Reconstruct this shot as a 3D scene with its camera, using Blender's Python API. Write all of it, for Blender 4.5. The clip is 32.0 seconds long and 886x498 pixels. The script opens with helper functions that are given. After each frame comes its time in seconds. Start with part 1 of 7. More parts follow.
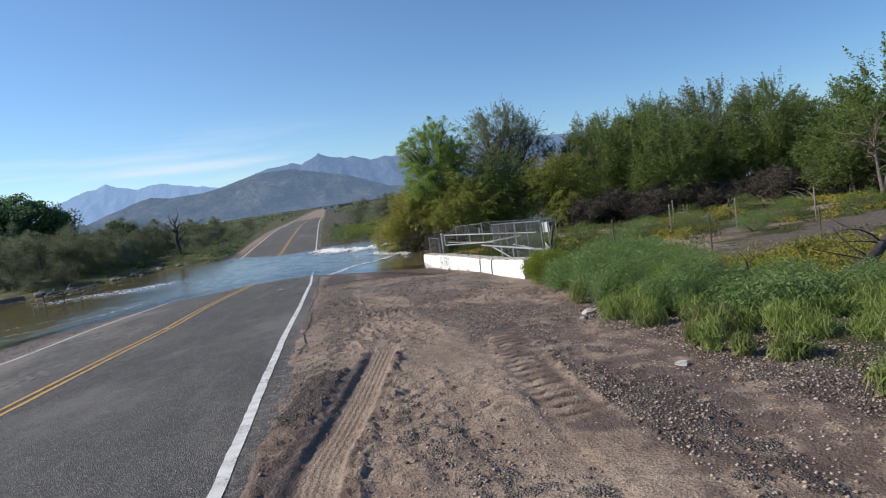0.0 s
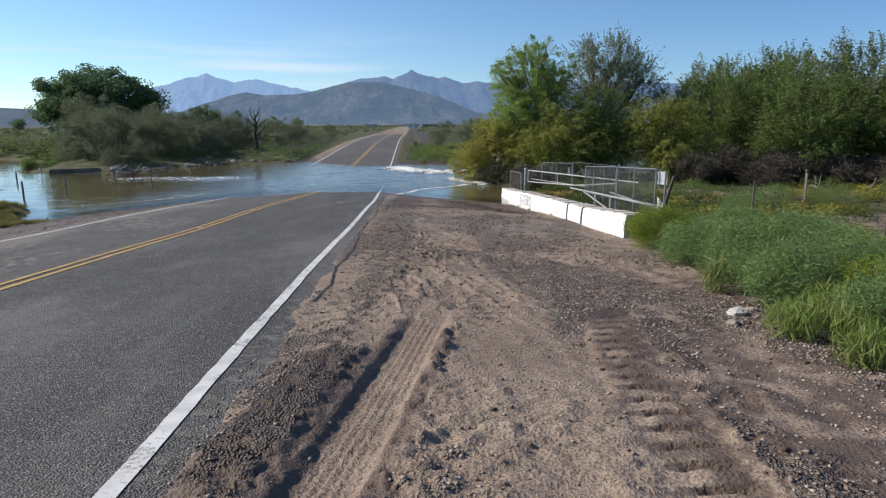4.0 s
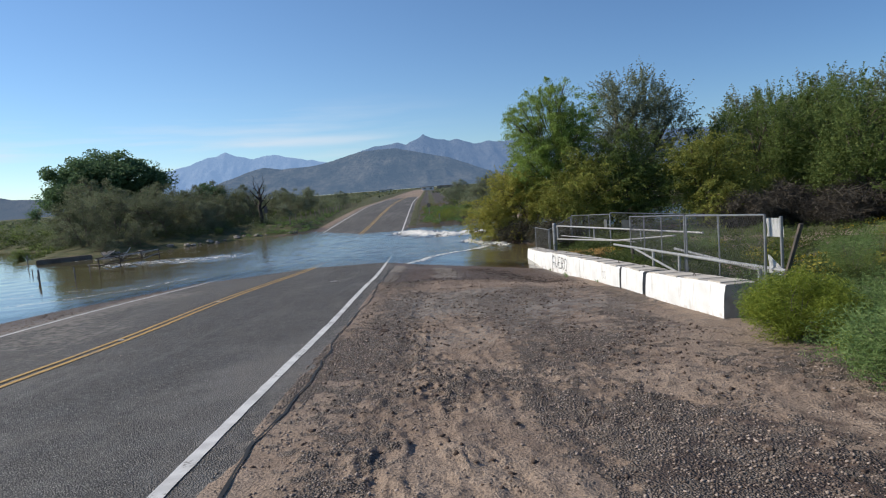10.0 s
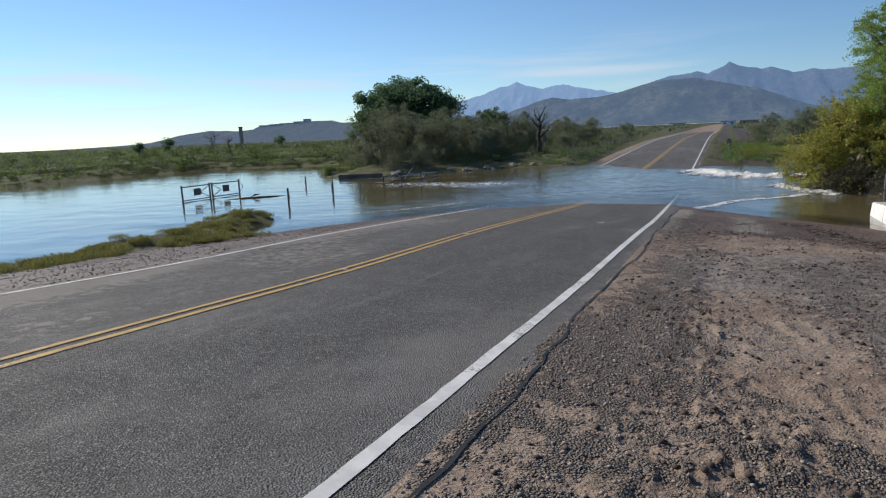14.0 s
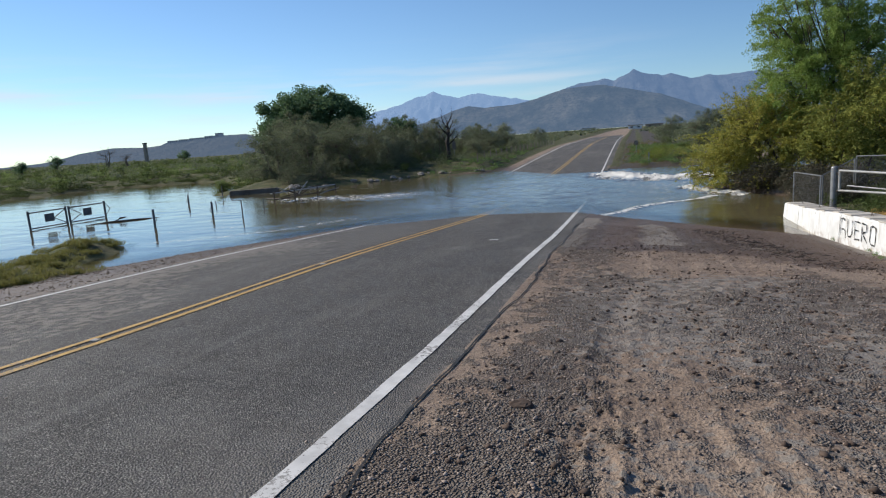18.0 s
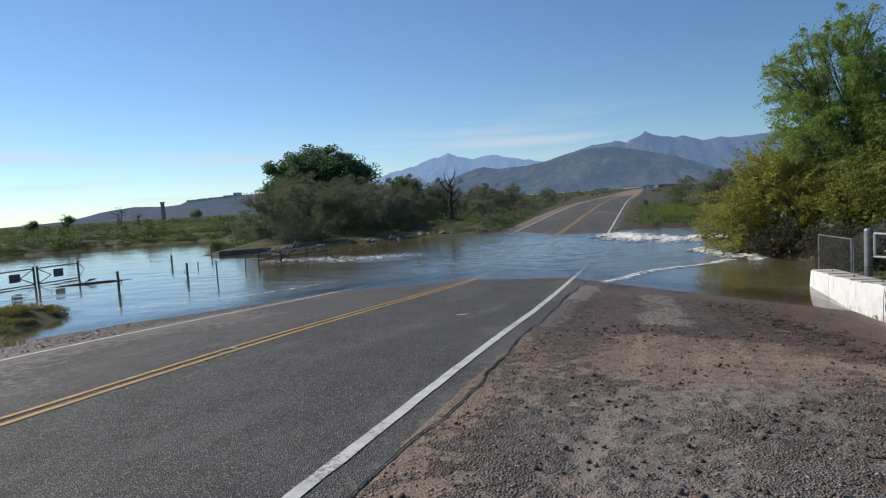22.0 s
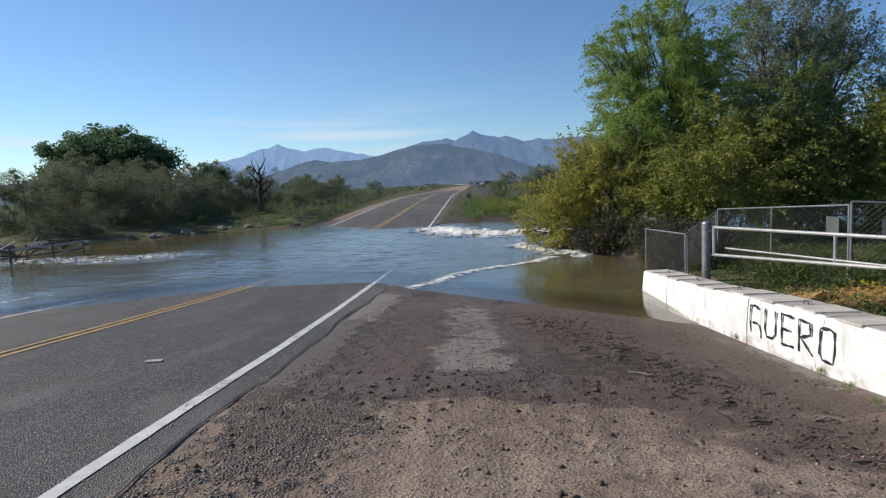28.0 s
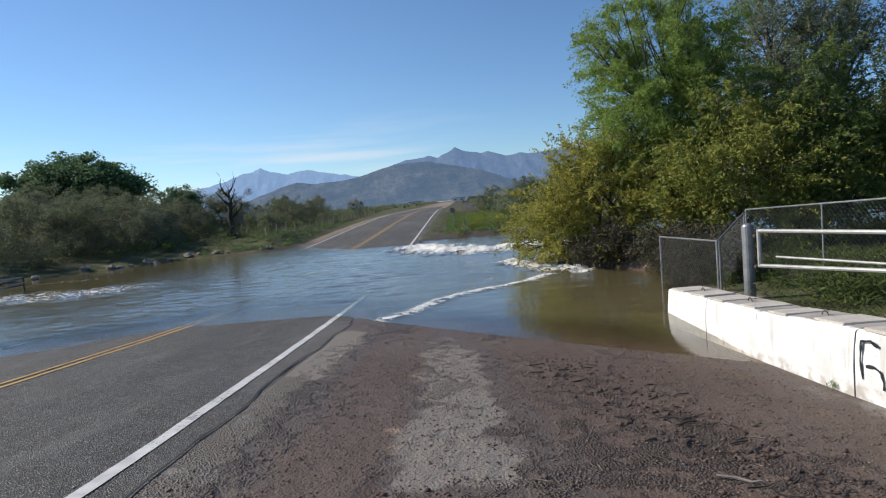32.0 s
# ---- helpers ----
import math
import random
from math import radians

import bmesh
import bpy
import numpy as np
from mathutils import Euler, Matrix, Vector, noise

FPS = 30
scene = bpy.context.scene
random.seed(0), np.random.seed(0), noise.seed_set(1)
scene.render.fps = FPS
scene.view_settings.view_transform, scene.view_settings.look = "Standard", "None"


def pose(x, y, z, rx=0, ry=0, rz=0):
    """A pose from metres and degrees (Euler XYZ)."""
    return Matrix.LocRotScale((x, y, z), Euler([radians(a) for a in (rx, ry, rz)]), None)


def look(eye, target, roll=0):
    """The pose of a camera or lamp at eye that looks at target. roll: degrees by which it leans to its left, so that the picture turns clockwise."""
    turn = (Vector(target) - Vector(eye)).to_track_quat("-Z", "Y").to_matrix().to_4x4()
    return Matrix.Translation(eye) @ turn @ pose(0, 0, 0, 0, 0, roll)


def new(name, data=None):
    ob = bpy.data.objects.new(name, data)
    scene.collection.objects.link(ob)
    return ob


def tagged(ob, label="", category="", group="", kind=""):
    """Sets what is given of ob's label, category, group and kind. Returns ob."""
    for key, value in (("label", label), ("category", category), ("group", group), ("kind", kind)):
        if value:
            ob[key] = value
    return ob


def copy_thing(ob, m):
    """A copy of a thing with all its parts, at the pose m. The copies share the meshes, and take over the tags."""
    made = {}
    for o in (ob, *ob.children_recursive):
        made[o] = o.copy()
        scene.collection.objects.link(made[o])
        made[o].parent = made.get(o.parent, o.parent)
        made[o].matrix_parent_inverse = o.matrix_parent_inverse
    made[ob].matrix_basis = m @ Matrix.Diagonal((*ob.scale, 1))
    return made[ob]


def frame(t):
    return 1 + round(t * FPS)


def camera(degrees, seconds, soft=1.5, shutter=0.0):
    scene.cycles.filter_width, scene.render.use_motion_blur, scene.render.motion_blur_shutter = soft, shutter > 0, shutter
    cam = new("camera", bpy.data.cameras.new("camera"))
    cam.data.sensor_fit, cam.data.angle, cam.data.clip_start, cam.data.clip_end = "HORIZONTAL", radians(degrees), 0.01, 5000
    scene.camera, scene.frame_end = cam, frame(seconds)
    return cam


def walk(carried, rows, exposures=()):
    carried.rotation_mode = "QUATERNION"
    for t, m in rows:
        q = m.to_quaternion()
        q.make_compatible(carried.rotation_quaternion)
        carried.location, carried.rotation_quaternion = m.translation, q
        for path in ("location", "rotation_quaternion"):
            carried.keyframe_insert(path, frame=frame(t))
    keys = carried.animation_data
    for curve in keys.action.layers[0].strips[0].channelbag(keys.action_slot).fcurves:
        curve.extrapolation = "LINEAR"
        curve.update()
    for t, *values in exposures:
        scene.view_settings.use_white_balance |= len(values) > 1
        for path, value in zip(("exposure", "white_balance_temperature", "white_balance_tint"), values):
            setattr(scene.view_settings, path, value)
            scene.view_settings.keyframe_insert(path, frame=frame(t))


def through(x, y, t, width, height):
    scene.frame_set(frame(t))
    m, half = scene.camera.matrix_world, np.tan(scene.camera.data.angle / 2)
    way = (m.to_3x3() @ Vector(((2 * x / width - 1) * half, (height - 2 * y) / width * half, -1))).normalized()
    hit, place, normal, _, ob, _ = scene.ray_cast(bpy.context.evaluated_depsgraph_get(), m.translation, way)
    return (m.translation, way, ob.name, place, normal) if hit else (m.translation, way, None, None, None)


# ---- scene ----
cam = camera(71.3, 32.0, 1.15)
PATH = [
    (0, (1.512, -35.812, 3.811), (1.854, -33.851, 3.62), -8.2),
    (0.5, (1.531, -35.455, 3.785), (1.804, -33.487, 3.556), -4.5),
    (1, (1.56, -35.105, 3.805), (1.962, -33.155, 3.613), -3.1),
    (1.5, (1.56, -34.731, 3.755), (2.052, -32.796, 3.637), -2.0),
    (2, (1.618, -34.41, 3.727), (1.822, -32.444, 3.423), -3.2),
    (2.5, (1.675, -34.098, 3.717), (1.858, -32.119, 3.486), -3.6),
    (4.5, (1.914, -32.362, 3.497), (2.009, -30.41, 3.071), 0.9),
    (5, (1.948, -32.009, 3.525), (2.178, -30.037, 3.286), 1.0),
    (5.5, (1.933, -31.651, 3.52), (2.104, -29.676, 3.261), -1.7),
    (6, (1.939, -31.33, 3.517), (2.098, -29.353, 3.262), -1.1),
    (6.5, (1.933, -30.994, 3.51), (2.095, -29.012, 3.299), -0.7),
    (7, (2.017, -30.602, 3.496), (2.211, -28.614, 3.392), 1.3),
    (7.5, (1.923, -30.246, 3.476), (2.135, -28.262, 3.344), 0.6),
    (8, (1.942, -29.89, 3.462), (2.038, -27.896, 3.333), -1.7),
    (8.5, (2.069, -29.5, 3.43), (2.117, -27.507, 3.261), -2.4),
    (9, (2.01, -29.169, 3.364), (2.036, -27.184, 3.125), -1.1),
    (9.5, (2.142, -28.748, 3.332), (2.132, -26.758, 3.131), -1.7),
    (10, (2.211, -28.371, 3.337), (2.244, -26.381, 3.134), -4.3),
    (10.5, (2.144, -28.081, 3.328), (2.188, -26.093, 3.119), -7.0),
    (11, (2.132, -27.72, 3.279), (1.976, -25.733, 3.108), -2.5),
    (11.5, (2.082, -27.346, 3.275), (2.079, -25.348, 3.181), -1.5),
    (12, (2.142, -26.971, 3.285), (2.17, -24.974, 3.178), -5.3),
    (12.5, (2.151, -26.632, 3.21), (2.035, -24.643, 3.037), -4.3),
    (13, (2.027, -26.147, 3.1), (1.877, -24.174, 2.803), -2.8),
    (13.5, (2.045, -25.858, 3.083), (1.531, -23.953, 2.755), -1.1),
    (14, (2.018, -25.527, 3.094), (1.193, -23.743, 2.728), -2.4),
    (14.5, (2.016, -25.168, 3.097), (1.106, -23.405, 2.84), -4.6),
    (15, (2.124, -24.767, 3.094), (1.382, -22.92, 2.9), -2.4),
    (15.5, (2.088, -24.379, 3.099), (1.594, -22.442, 3.039), 0.0),
    (17.5, (2.09, -22.723, 2.923), (1.671, -20.775, 2.757), -2.2),
    (18, (2.101, -22.415, 2.906), (1.502, -20.539, 2.557), -3.9),
    (18.5, (2.112, -22.109, 2.895), (1.401, -20.257, 2.638), -4.3),
    (19, (2.228, -21.722, 2.846), (1.495, -19.887, 2.54), -3.2),
    (19.5, (2.263, -21.315, 2.804), (1.456, -19.511, 2.496), -6.0),
    (20, (2.298, -20.932, 2.774), (1.577, -19.088, 2.489), -6.8),
    (20.5, (2.337, -20.745, 2.814), (1.561, -18.935, 2.465), -7.9),
    (20.8, (2.403, -20.743, 2.799), (1.864, -18.834, 2.544), -2.3),
    (21, (2.385, -20.64, 2.803), (1.829, -18.741, 2.515), -5.3),
    (21.5, (2.461, -20.277, 2.772), (1.78, -18.409, 2.558), -3.8),
    (22, (2.441, -19.917, 2.765), (1.803, -18.028, 2.608), -3.7),
    (22.5, (2.43, -19.556, 2.733), (1.823, -17.659, 2.553), -8.0),
    (23, (2.482, -19.2, 2.698), (1.876, -17.302, 2.527), -5.2),
    (23.5, (2.434, -18.845, 2.655), (1.943, -16.911, 2.519), -3.2),
    (24, (2.438, -18.453, 2.635), (1.823, -16.553, 2.526), -5.1),
    (24.5, (2.502, -18.126, 2.631), (1.778, -16.267, 2.5), -5.7),
    (25, (2.461, -17.702, 2.583), (1.897, -15.787, 2.458), -6.4),
    (25.5, (2.561, -17.316, 2.6), (2.156, -15.358, 2.541), -3.2),
    (26, (2.596, -16.988, 2.624), (2.4, -14.998, 2.601), -2.5),
    (26.5, (2.587, -16.658, 2.6), (2.43, -14.664, 2.593), -3.8),
    (28.5, (2.789, -15.197, 2.392), (2.701, -13.214, 2.15), -2.0),
    (29, (2.798, -14.86, 2.383), (2.771, -12.866, 2.219), -2.7),
    (29.5, (2.855, -14.557, 2.352), (2.695, -12.566, 2.242), -3.7),
    (30, (2.909, -14.275, 2.346), (2.769, -12.288, 2.16), -3.6),
    (30.5, (2.893, -13.933, 2.315), (2.834, -11.938, 2.175), -3.6),
    (31, (2.847, -13.627, 2.287), (2.606, -11.644, 2.2), -3.7),
    (31.5, (2.846, -13.268, 2.291), (2.558, -11.294, 2.144), -4.4),
    (32, (2.825, -12.888, 2.232), (2.756, -10.895, 2.079), -5.0),
]
EXPOSURE = [(0, 0.25), (5, 0.25), (9, 0.12), (13, 0.03), (14, -0.02), (15, -0.34), (16.5, -0.16), (18, 0.03), (20, -0.08), (22, -0.1), (24, -0.02), (26, -0.05), (29, 0.15), (32, 0.15)]
walk(cam, [(t, look(eye, target, roll)) for t, eye, target, roll in PATH], EXPOSURE)

# ---- light ----
SUN_AZ, SUN_EL = 81.0, 34.0          # degrees to the left of the road's line, and above the horizon
sun_dir = Vector((-math.sin(radians(SUN_AZ)) * math.cos(radians(SUN_EL)), math.cos(radians(SUN_AZ)) * math.cos(radians(SUN_EL)), math.sin(radians(SUN_EL))))
sun = new("sun", bpy.data.lights.new("sun", "SUN"))
sun.data.energy, sun.data.angle, sun.data.color = 4.8, radians(0.53), (1.0, 0.915, 0.79)
sun.rotation_mode = "QUATERNION"
sun.rotation_quaternion = sun_dir.to_track_quat("Z", "Y")
world = bpy.data.worlds.new("sky")
scene.world = world
world.use_nodes = True
wn, wl = world.node_tree.nodes, world.node_tree.links
wn.clear()
sky = wn.new("ShaderNodeTexSky")
sky.sky_type, sky.sun_disc = "NISHITA", False
sky.sun_elevation, sky.sun_rotation = radians(SUN_EL), radians(-SUN_AZ)
sky.air_density, sky.dust_density, sky.ozone_density, sky.altitude = 1.0, 0.0, 3.2, 600
back, wout = wn.new("ShaderNodeBackground"), wn.new("ShaderNodeOutputWorld")
back.inputs["Strength"].default_value = 0.115
# thin streaks of high cloud low over the horizon
wco, wmap, wnoise = wn.new("ShaderNodeTexCoord"), wn.new("ShaderNodeMapping"), wn.new("ShaderNodeTexNoise")
wmap.inputs["Scale"].default_value = (3.0, 3.0, 34.0)
wnoise.inputs["Scale"].default_value, wnoise.inputs["Detail"].default_value = 1.3, 6
wramp, wsep, wband = wn.new("ShaderNodeMapRange"), wn.new("ShaderNodeSeparateXYZ"), wn.new("ShaderNodeMapRange")
for key, value in (("From Min", 0.48), ("From Max", 0.76), ("To Min", 0.0), ("To Max", 0.5)):
    wramp.inputs[key].default_value = value
for key, value in (("From Min", 0.155), ("From Max", 0.10), ("To Min", 0.0), ("To Max", 1.0)):
    wband.inputs[key].default_value = value
wmul, wmix = wn.new("ShaderNodeMath"), wn.new("ShaderNodeMix")
wmul.operation, wmix.data_type = "MULTIPLY", "RGBA"
wmix.inputs["B"].default_value = (6.2, 6.6, 7.2, 1)
wl.new(wco.outputs["Generated"], wmap.inputs["Vector"])
wl.new(wmap.outputs["Vector"], wnoise.inputs["Vector"])
wl.new(wnoise.outputs["Fac"], wramp.inputs["Value"])
wl.new(wco.outputs["Generated"], wsep.inputs["Vector"])
wl.new(wsep.outputs["Z"], wband.inputs["Value"])
wl.new(wramp.outputs["Result"], wmul.inputs[0])
wl.new(wband.outputs["Result"], wmul.inputs[1])
# one long thin band of cloud, wavering
wmap2, wwave = wn.new("ShaderNodeMapping"), wn.new("ShaderNodeTexNoise")
wmap2.inputs["Scale"].default_value = (1.0, 1.0, 6.0)
wwave.inputs["Scale"].default_value, wwave.inputs["Detail"].default_value = 3.2, 7
wl.new(wco.outputs["Generated"], wmap2.inputs["Vector"])
wl.new(wmap2.outputs["Vector"], wwave.inputs["Vector"])
wlift, wfrom, wabs, wthin, wsum = (wn.new("ShaderNodeMath") for _ in range(5))
wlift.operation, wlift.inputs[1].default_value, wlift.inputs[2].default_value = "MULTIPLY_ADD", 0.05, -0.025 - 0.086
wfrom.operation, wabs.operation, wsum.operation, wthin.operation = "ADD", "ABSOLUTE", "MAXIMUM", "MULTIPLY"
wedge, wpuff = wn.new("ShaderNodeMapRange"), wn.new("ShaderNodeMapRange")
for key, value in (("From Min", 0.016), ("From Max", 0.002), ("To Min", 0.0), ("To Max", 0.55)):
    wedge.inputs[key].default_value = value
for key, value in (("From Min", 0.36), ("From Max", 0.54), ("To Min", 0.0), ("To Max", 1.0)):
    wpuff.inputs[key].default_value = value
wl.new(wwave.outputs["Fac"], wlift.inputs[0])
wl.new(wlift.outputs["Value"], wfrom.inputs[0])
wl.new(wsep.outputs["Z"], wfrom.inputs[1])
wl.new(wfrom.outputs["Value"], wabs.inputs[0])
wl.new(wabs.outputs["Value"], wedge.inputs["Value"])
wl.new(wnoise.outputs["Fac"], wpuff.inputs["Value"])
wl.new(wedge.outputs["Result"], wthin.inputs[0])
wl.new(wpuff.outputs["Result"], wthin.inputs[1])
wl.new(wthin.outputs["Value"], wsum.inputs[0])
wl.new(wmul.outputs["Value"], wsum.inputs[1])
wlow, wfew = wn.new("ShaderNodeMapRange"), wn.new("ShaderNodeMath")
wlow.interpolation_type, wfew.operation = "SMOOTHSTEP", "MULTIPLY"
wlow.inputs["From Min"].default_value, wlow.inputs["From Max"].default_value = 0.10, 0.36
wl.new(wsum.outputs["Value"], wfew.inputs[0])
wl.new(wlow.outputs["Result"], wfew.inputs[1])
wl.new(wfew.outputs["Value"], wmix.inputs["Factor"])
wtint = wn.new("ShaderNodeMix")
wtint.data_type, wtint.blend_type = "RGBA", "MULTIPLY"
wtint.inputs["Factor"].default_value = 1.0
wtint.inputs["B"].default_value = (0.88, 1.0, 1.10, 1)
# the sky deepens away from the sun
wdot, wside, wdeep = wn.new("ShaderNodeVectorMath"), wn.new("ShaderNodeMapRange"), wn.new("ShaderNodeMix")
wdot.operation, wside.interpolation_type = "DOT_PRODUCT", "SMOOTHSTEP"
wdot.inputs[1].default_value = sun_dir
for key, value in (("From Min", -0.6), ("From Max", 0.55), ("To Min", 0.0), ("To Max", 1.0)):
    wside.inputs[key].default_value = value
wdeep.data_type = "RGBA"
wdeep.inputs["A"].default_value, wdeep.inputs["B"].default_value = (0.48, 0.63, 0.81, 1), (0.87, 1.0, 1.11, 1)
wl.new(wco.outputs["Generated"], wdot.inputs[0])
wl.new(wdot.outputs["Value"], wside.inputs["Value"])
wl.new(wdot.outputs["Value"], wlow.inputs["Value"])
wl.new(wside.outputs["Result"], wdeep.inputs["Factor"])
wl.new(wdeep.outputs["Result"], wtint.inputs["B"])
wl.new(sky.outputs["Color"], wtint.inputs["A"])
wl.new(wtint.outputs["Result"], wmix.inputs["A"])
wl.new(wmix.outputs["Result"], back.inputs["Color"])
wl.new(back.outputs["Background"], wout.inputs["Surface"])


# ---- materials ----
class Nodes:
    """A short way to write node materials."""

    def __init__(self, name):
        self.mat = bpy.data.materials.new(name)
        self.mat.use_nodes = True
        self.n, self.l = self.mat.node_tree.nodes, self.mat.node_tree.links
        self.bsdf, self.out = self.n["Principled BSDF"], self.n["Material Output"]
        self.co = self.n.new("ShaderNodeTexCoord").outputs["Object"]

    def put(self, value, socket):
        if hasattr(value, "is_linked"):
            self.l.new(value, socket)
        elif isinstance(value, tuple) and len(value) == 3 and socket.type == "RGBA":
            socket.default_value = (*value, 1)
        else:
            socket.default_value = value

    def noise(self, scale, detail=4, stretch=None, rough=0.55, out="Fac", co=None):
        node = self.n.new("ShaderNodeTexNoise")
        node.inputs["Scale"].default_value, node.inputs["Detail"].default_value, node.inputs["Roughness"].default_value = scale, detail, rough
        self.l.new(self.stretched(stretch, co), node.inputs["Vector"])
        return node.outputs[out]

    def stretched(self, stretch, co=None):
        if not stretch:
            return co or self.co
        node = self.n.new("ShaderNodeMapping")
        node.inputs["Scale"].default_value = stretch
        self.l.new(co or self.co, node.inputs["Vector"])
        return node.outputs["Vector"]

    def cells(self, scale, out="Distance", feature="F1", stretch=None):
        node = self.n.new("ShaderNodeTexVoronoi")
        node.feature = feature
        node.inputs["Scale"].default_value = scale
        self.l.new(self.stretched(stretch), node.inputs["Vector"])
        return node.outputs[out]

    def step(self, value, low, high, to0=0.0, to1=1.0):
        node = self.n.new("ShaderNodeMapRange")
        node.interpolation_type = "SMOOTHSTEP"
        for key, v in (("Value", value), ("From Min", low), ("From Max", high), ("To Min", to0), ("To Max", to1)):
            self.put(v, node.inputs[key])
        return node.outputs["Result"]

    def mix(self, fac, a, b):
        node = self.n.new("ShaderNodeMix")
        node.data_type = "RGBA"
        for key, v in (("Factor", fac), ("A", a), ("B", b)):
            sockets = [s for s in node.inputs if s.name == key and (s.type == "RGBA" or key == "Factor" and s.type == "VALUE")]
            self.put(v, sockets[0])
        return [s for s in node.outputs if s.type == "RGBA"][0]

    def math(self, kind, a, b=0.0):
        node = self.n.new("ShaderNodeMath")
        node.operation = kind
        self.put(a, node.inputs[0])
        self.put(b, node.inputs[1])
        return node.outputs[0]

    def attr(self, name, out="Fac"):
        node = self.n.new("ShaderNodeAttribute")
        node.attribute_name = name
        return node.outputs[out]

    def axis(self, which):
        node = self.n.new("ShaderNodeSeparateXYZ")
        self.l.new(self.co, node.inputs[0])
        return node.outputs[which]

    def bump(self, height, strength, distance=0.01, under=None):
        node = self.n.new("ShaderNodeBump")
        node.inputs["Strength"].default_value, node.inputs["Distance"].default_value = strength, distance
        self.l.new(height, node.inputs["Height"])
        if under is not None:
            self.l.new(under, node.inputs["Normal"])
        return node.outputs["Normal"]

    def island(self):
        return self.n.new("ShaderNodeNewGeometry").outputs["Random Per Island"]

    def each(self):
        return self.n.new("ShaderNodeObjectInfo").outputs["Random"]

    def done(self, color, rough=0.8, normal=None, metal=0.0, spec=0.5):
        self.put(color, self.bsdf.inputs["Base Color"])
        self.put(rough, self.bsdf.inputs["Roughness"])
        self.put(metal, self.bsdf.inputs["Metallic"])
        self.put(spec, self.bsdf.inputs["Specular IOR Level"])
        if normal is not None:
            self.l.new(normal, self.bsdf.inputs["Normal"])
        return self.mat


def plain(name, a, b, scale=3.0, rough=0.75, metal=0.0, bump=0.3, fine=60.0, spec=0.4):
    """A surface with broad stains and a fine grain."""
    m = Nodes(name)
    fac = m.step(m.noise(scale, 6), 0.32, 0.68)
    col = m.mix(fac, a, b)
    grain = m.noise(fine, 3)
    col = m.mix(m.step(grain, 0.35, 0.8, 0.0, 0.35), col, tuple(c * 0.6 for c in a))
    return m.done(col, rough, m.bump(grain, bump, 0.004), metal, spec)


def leafy(name, a, b, c, through=0.35, rough=0.6):
    """Leaves: three hues told out leaf by leaf, and light that comes through them."""
    m = Nodes(name)
    r = m.island()
    col = m.mix(m.step(r, 0.0, 0.6), a, b)
    col = m.mix(m.step(r, 0.75, 1.0), col, c)
    col = m.mix(m.step(m.noise(0.55, 3), 0.35, 0.7, 0.0, 0.45), col, a)
    m.done(col, rough, spec=0.12)
    trans, mixs = m.n.new("ShaderNodeBsdfTranslucent"), m.n.new("ShaderNodeMixShader")
    m.l.new(col, trans.inputs["Color"])
    mixs.inputs[0].default_value = through
    m.l.new(m.bsdf.outputs[0], mixs.inputs[1])
    m.l.new(trans.outputs[0], mixs.inputs[2])
    m.l.new(mixs.outputs[0], m.out.inputs["Surface"])
    return m.mat


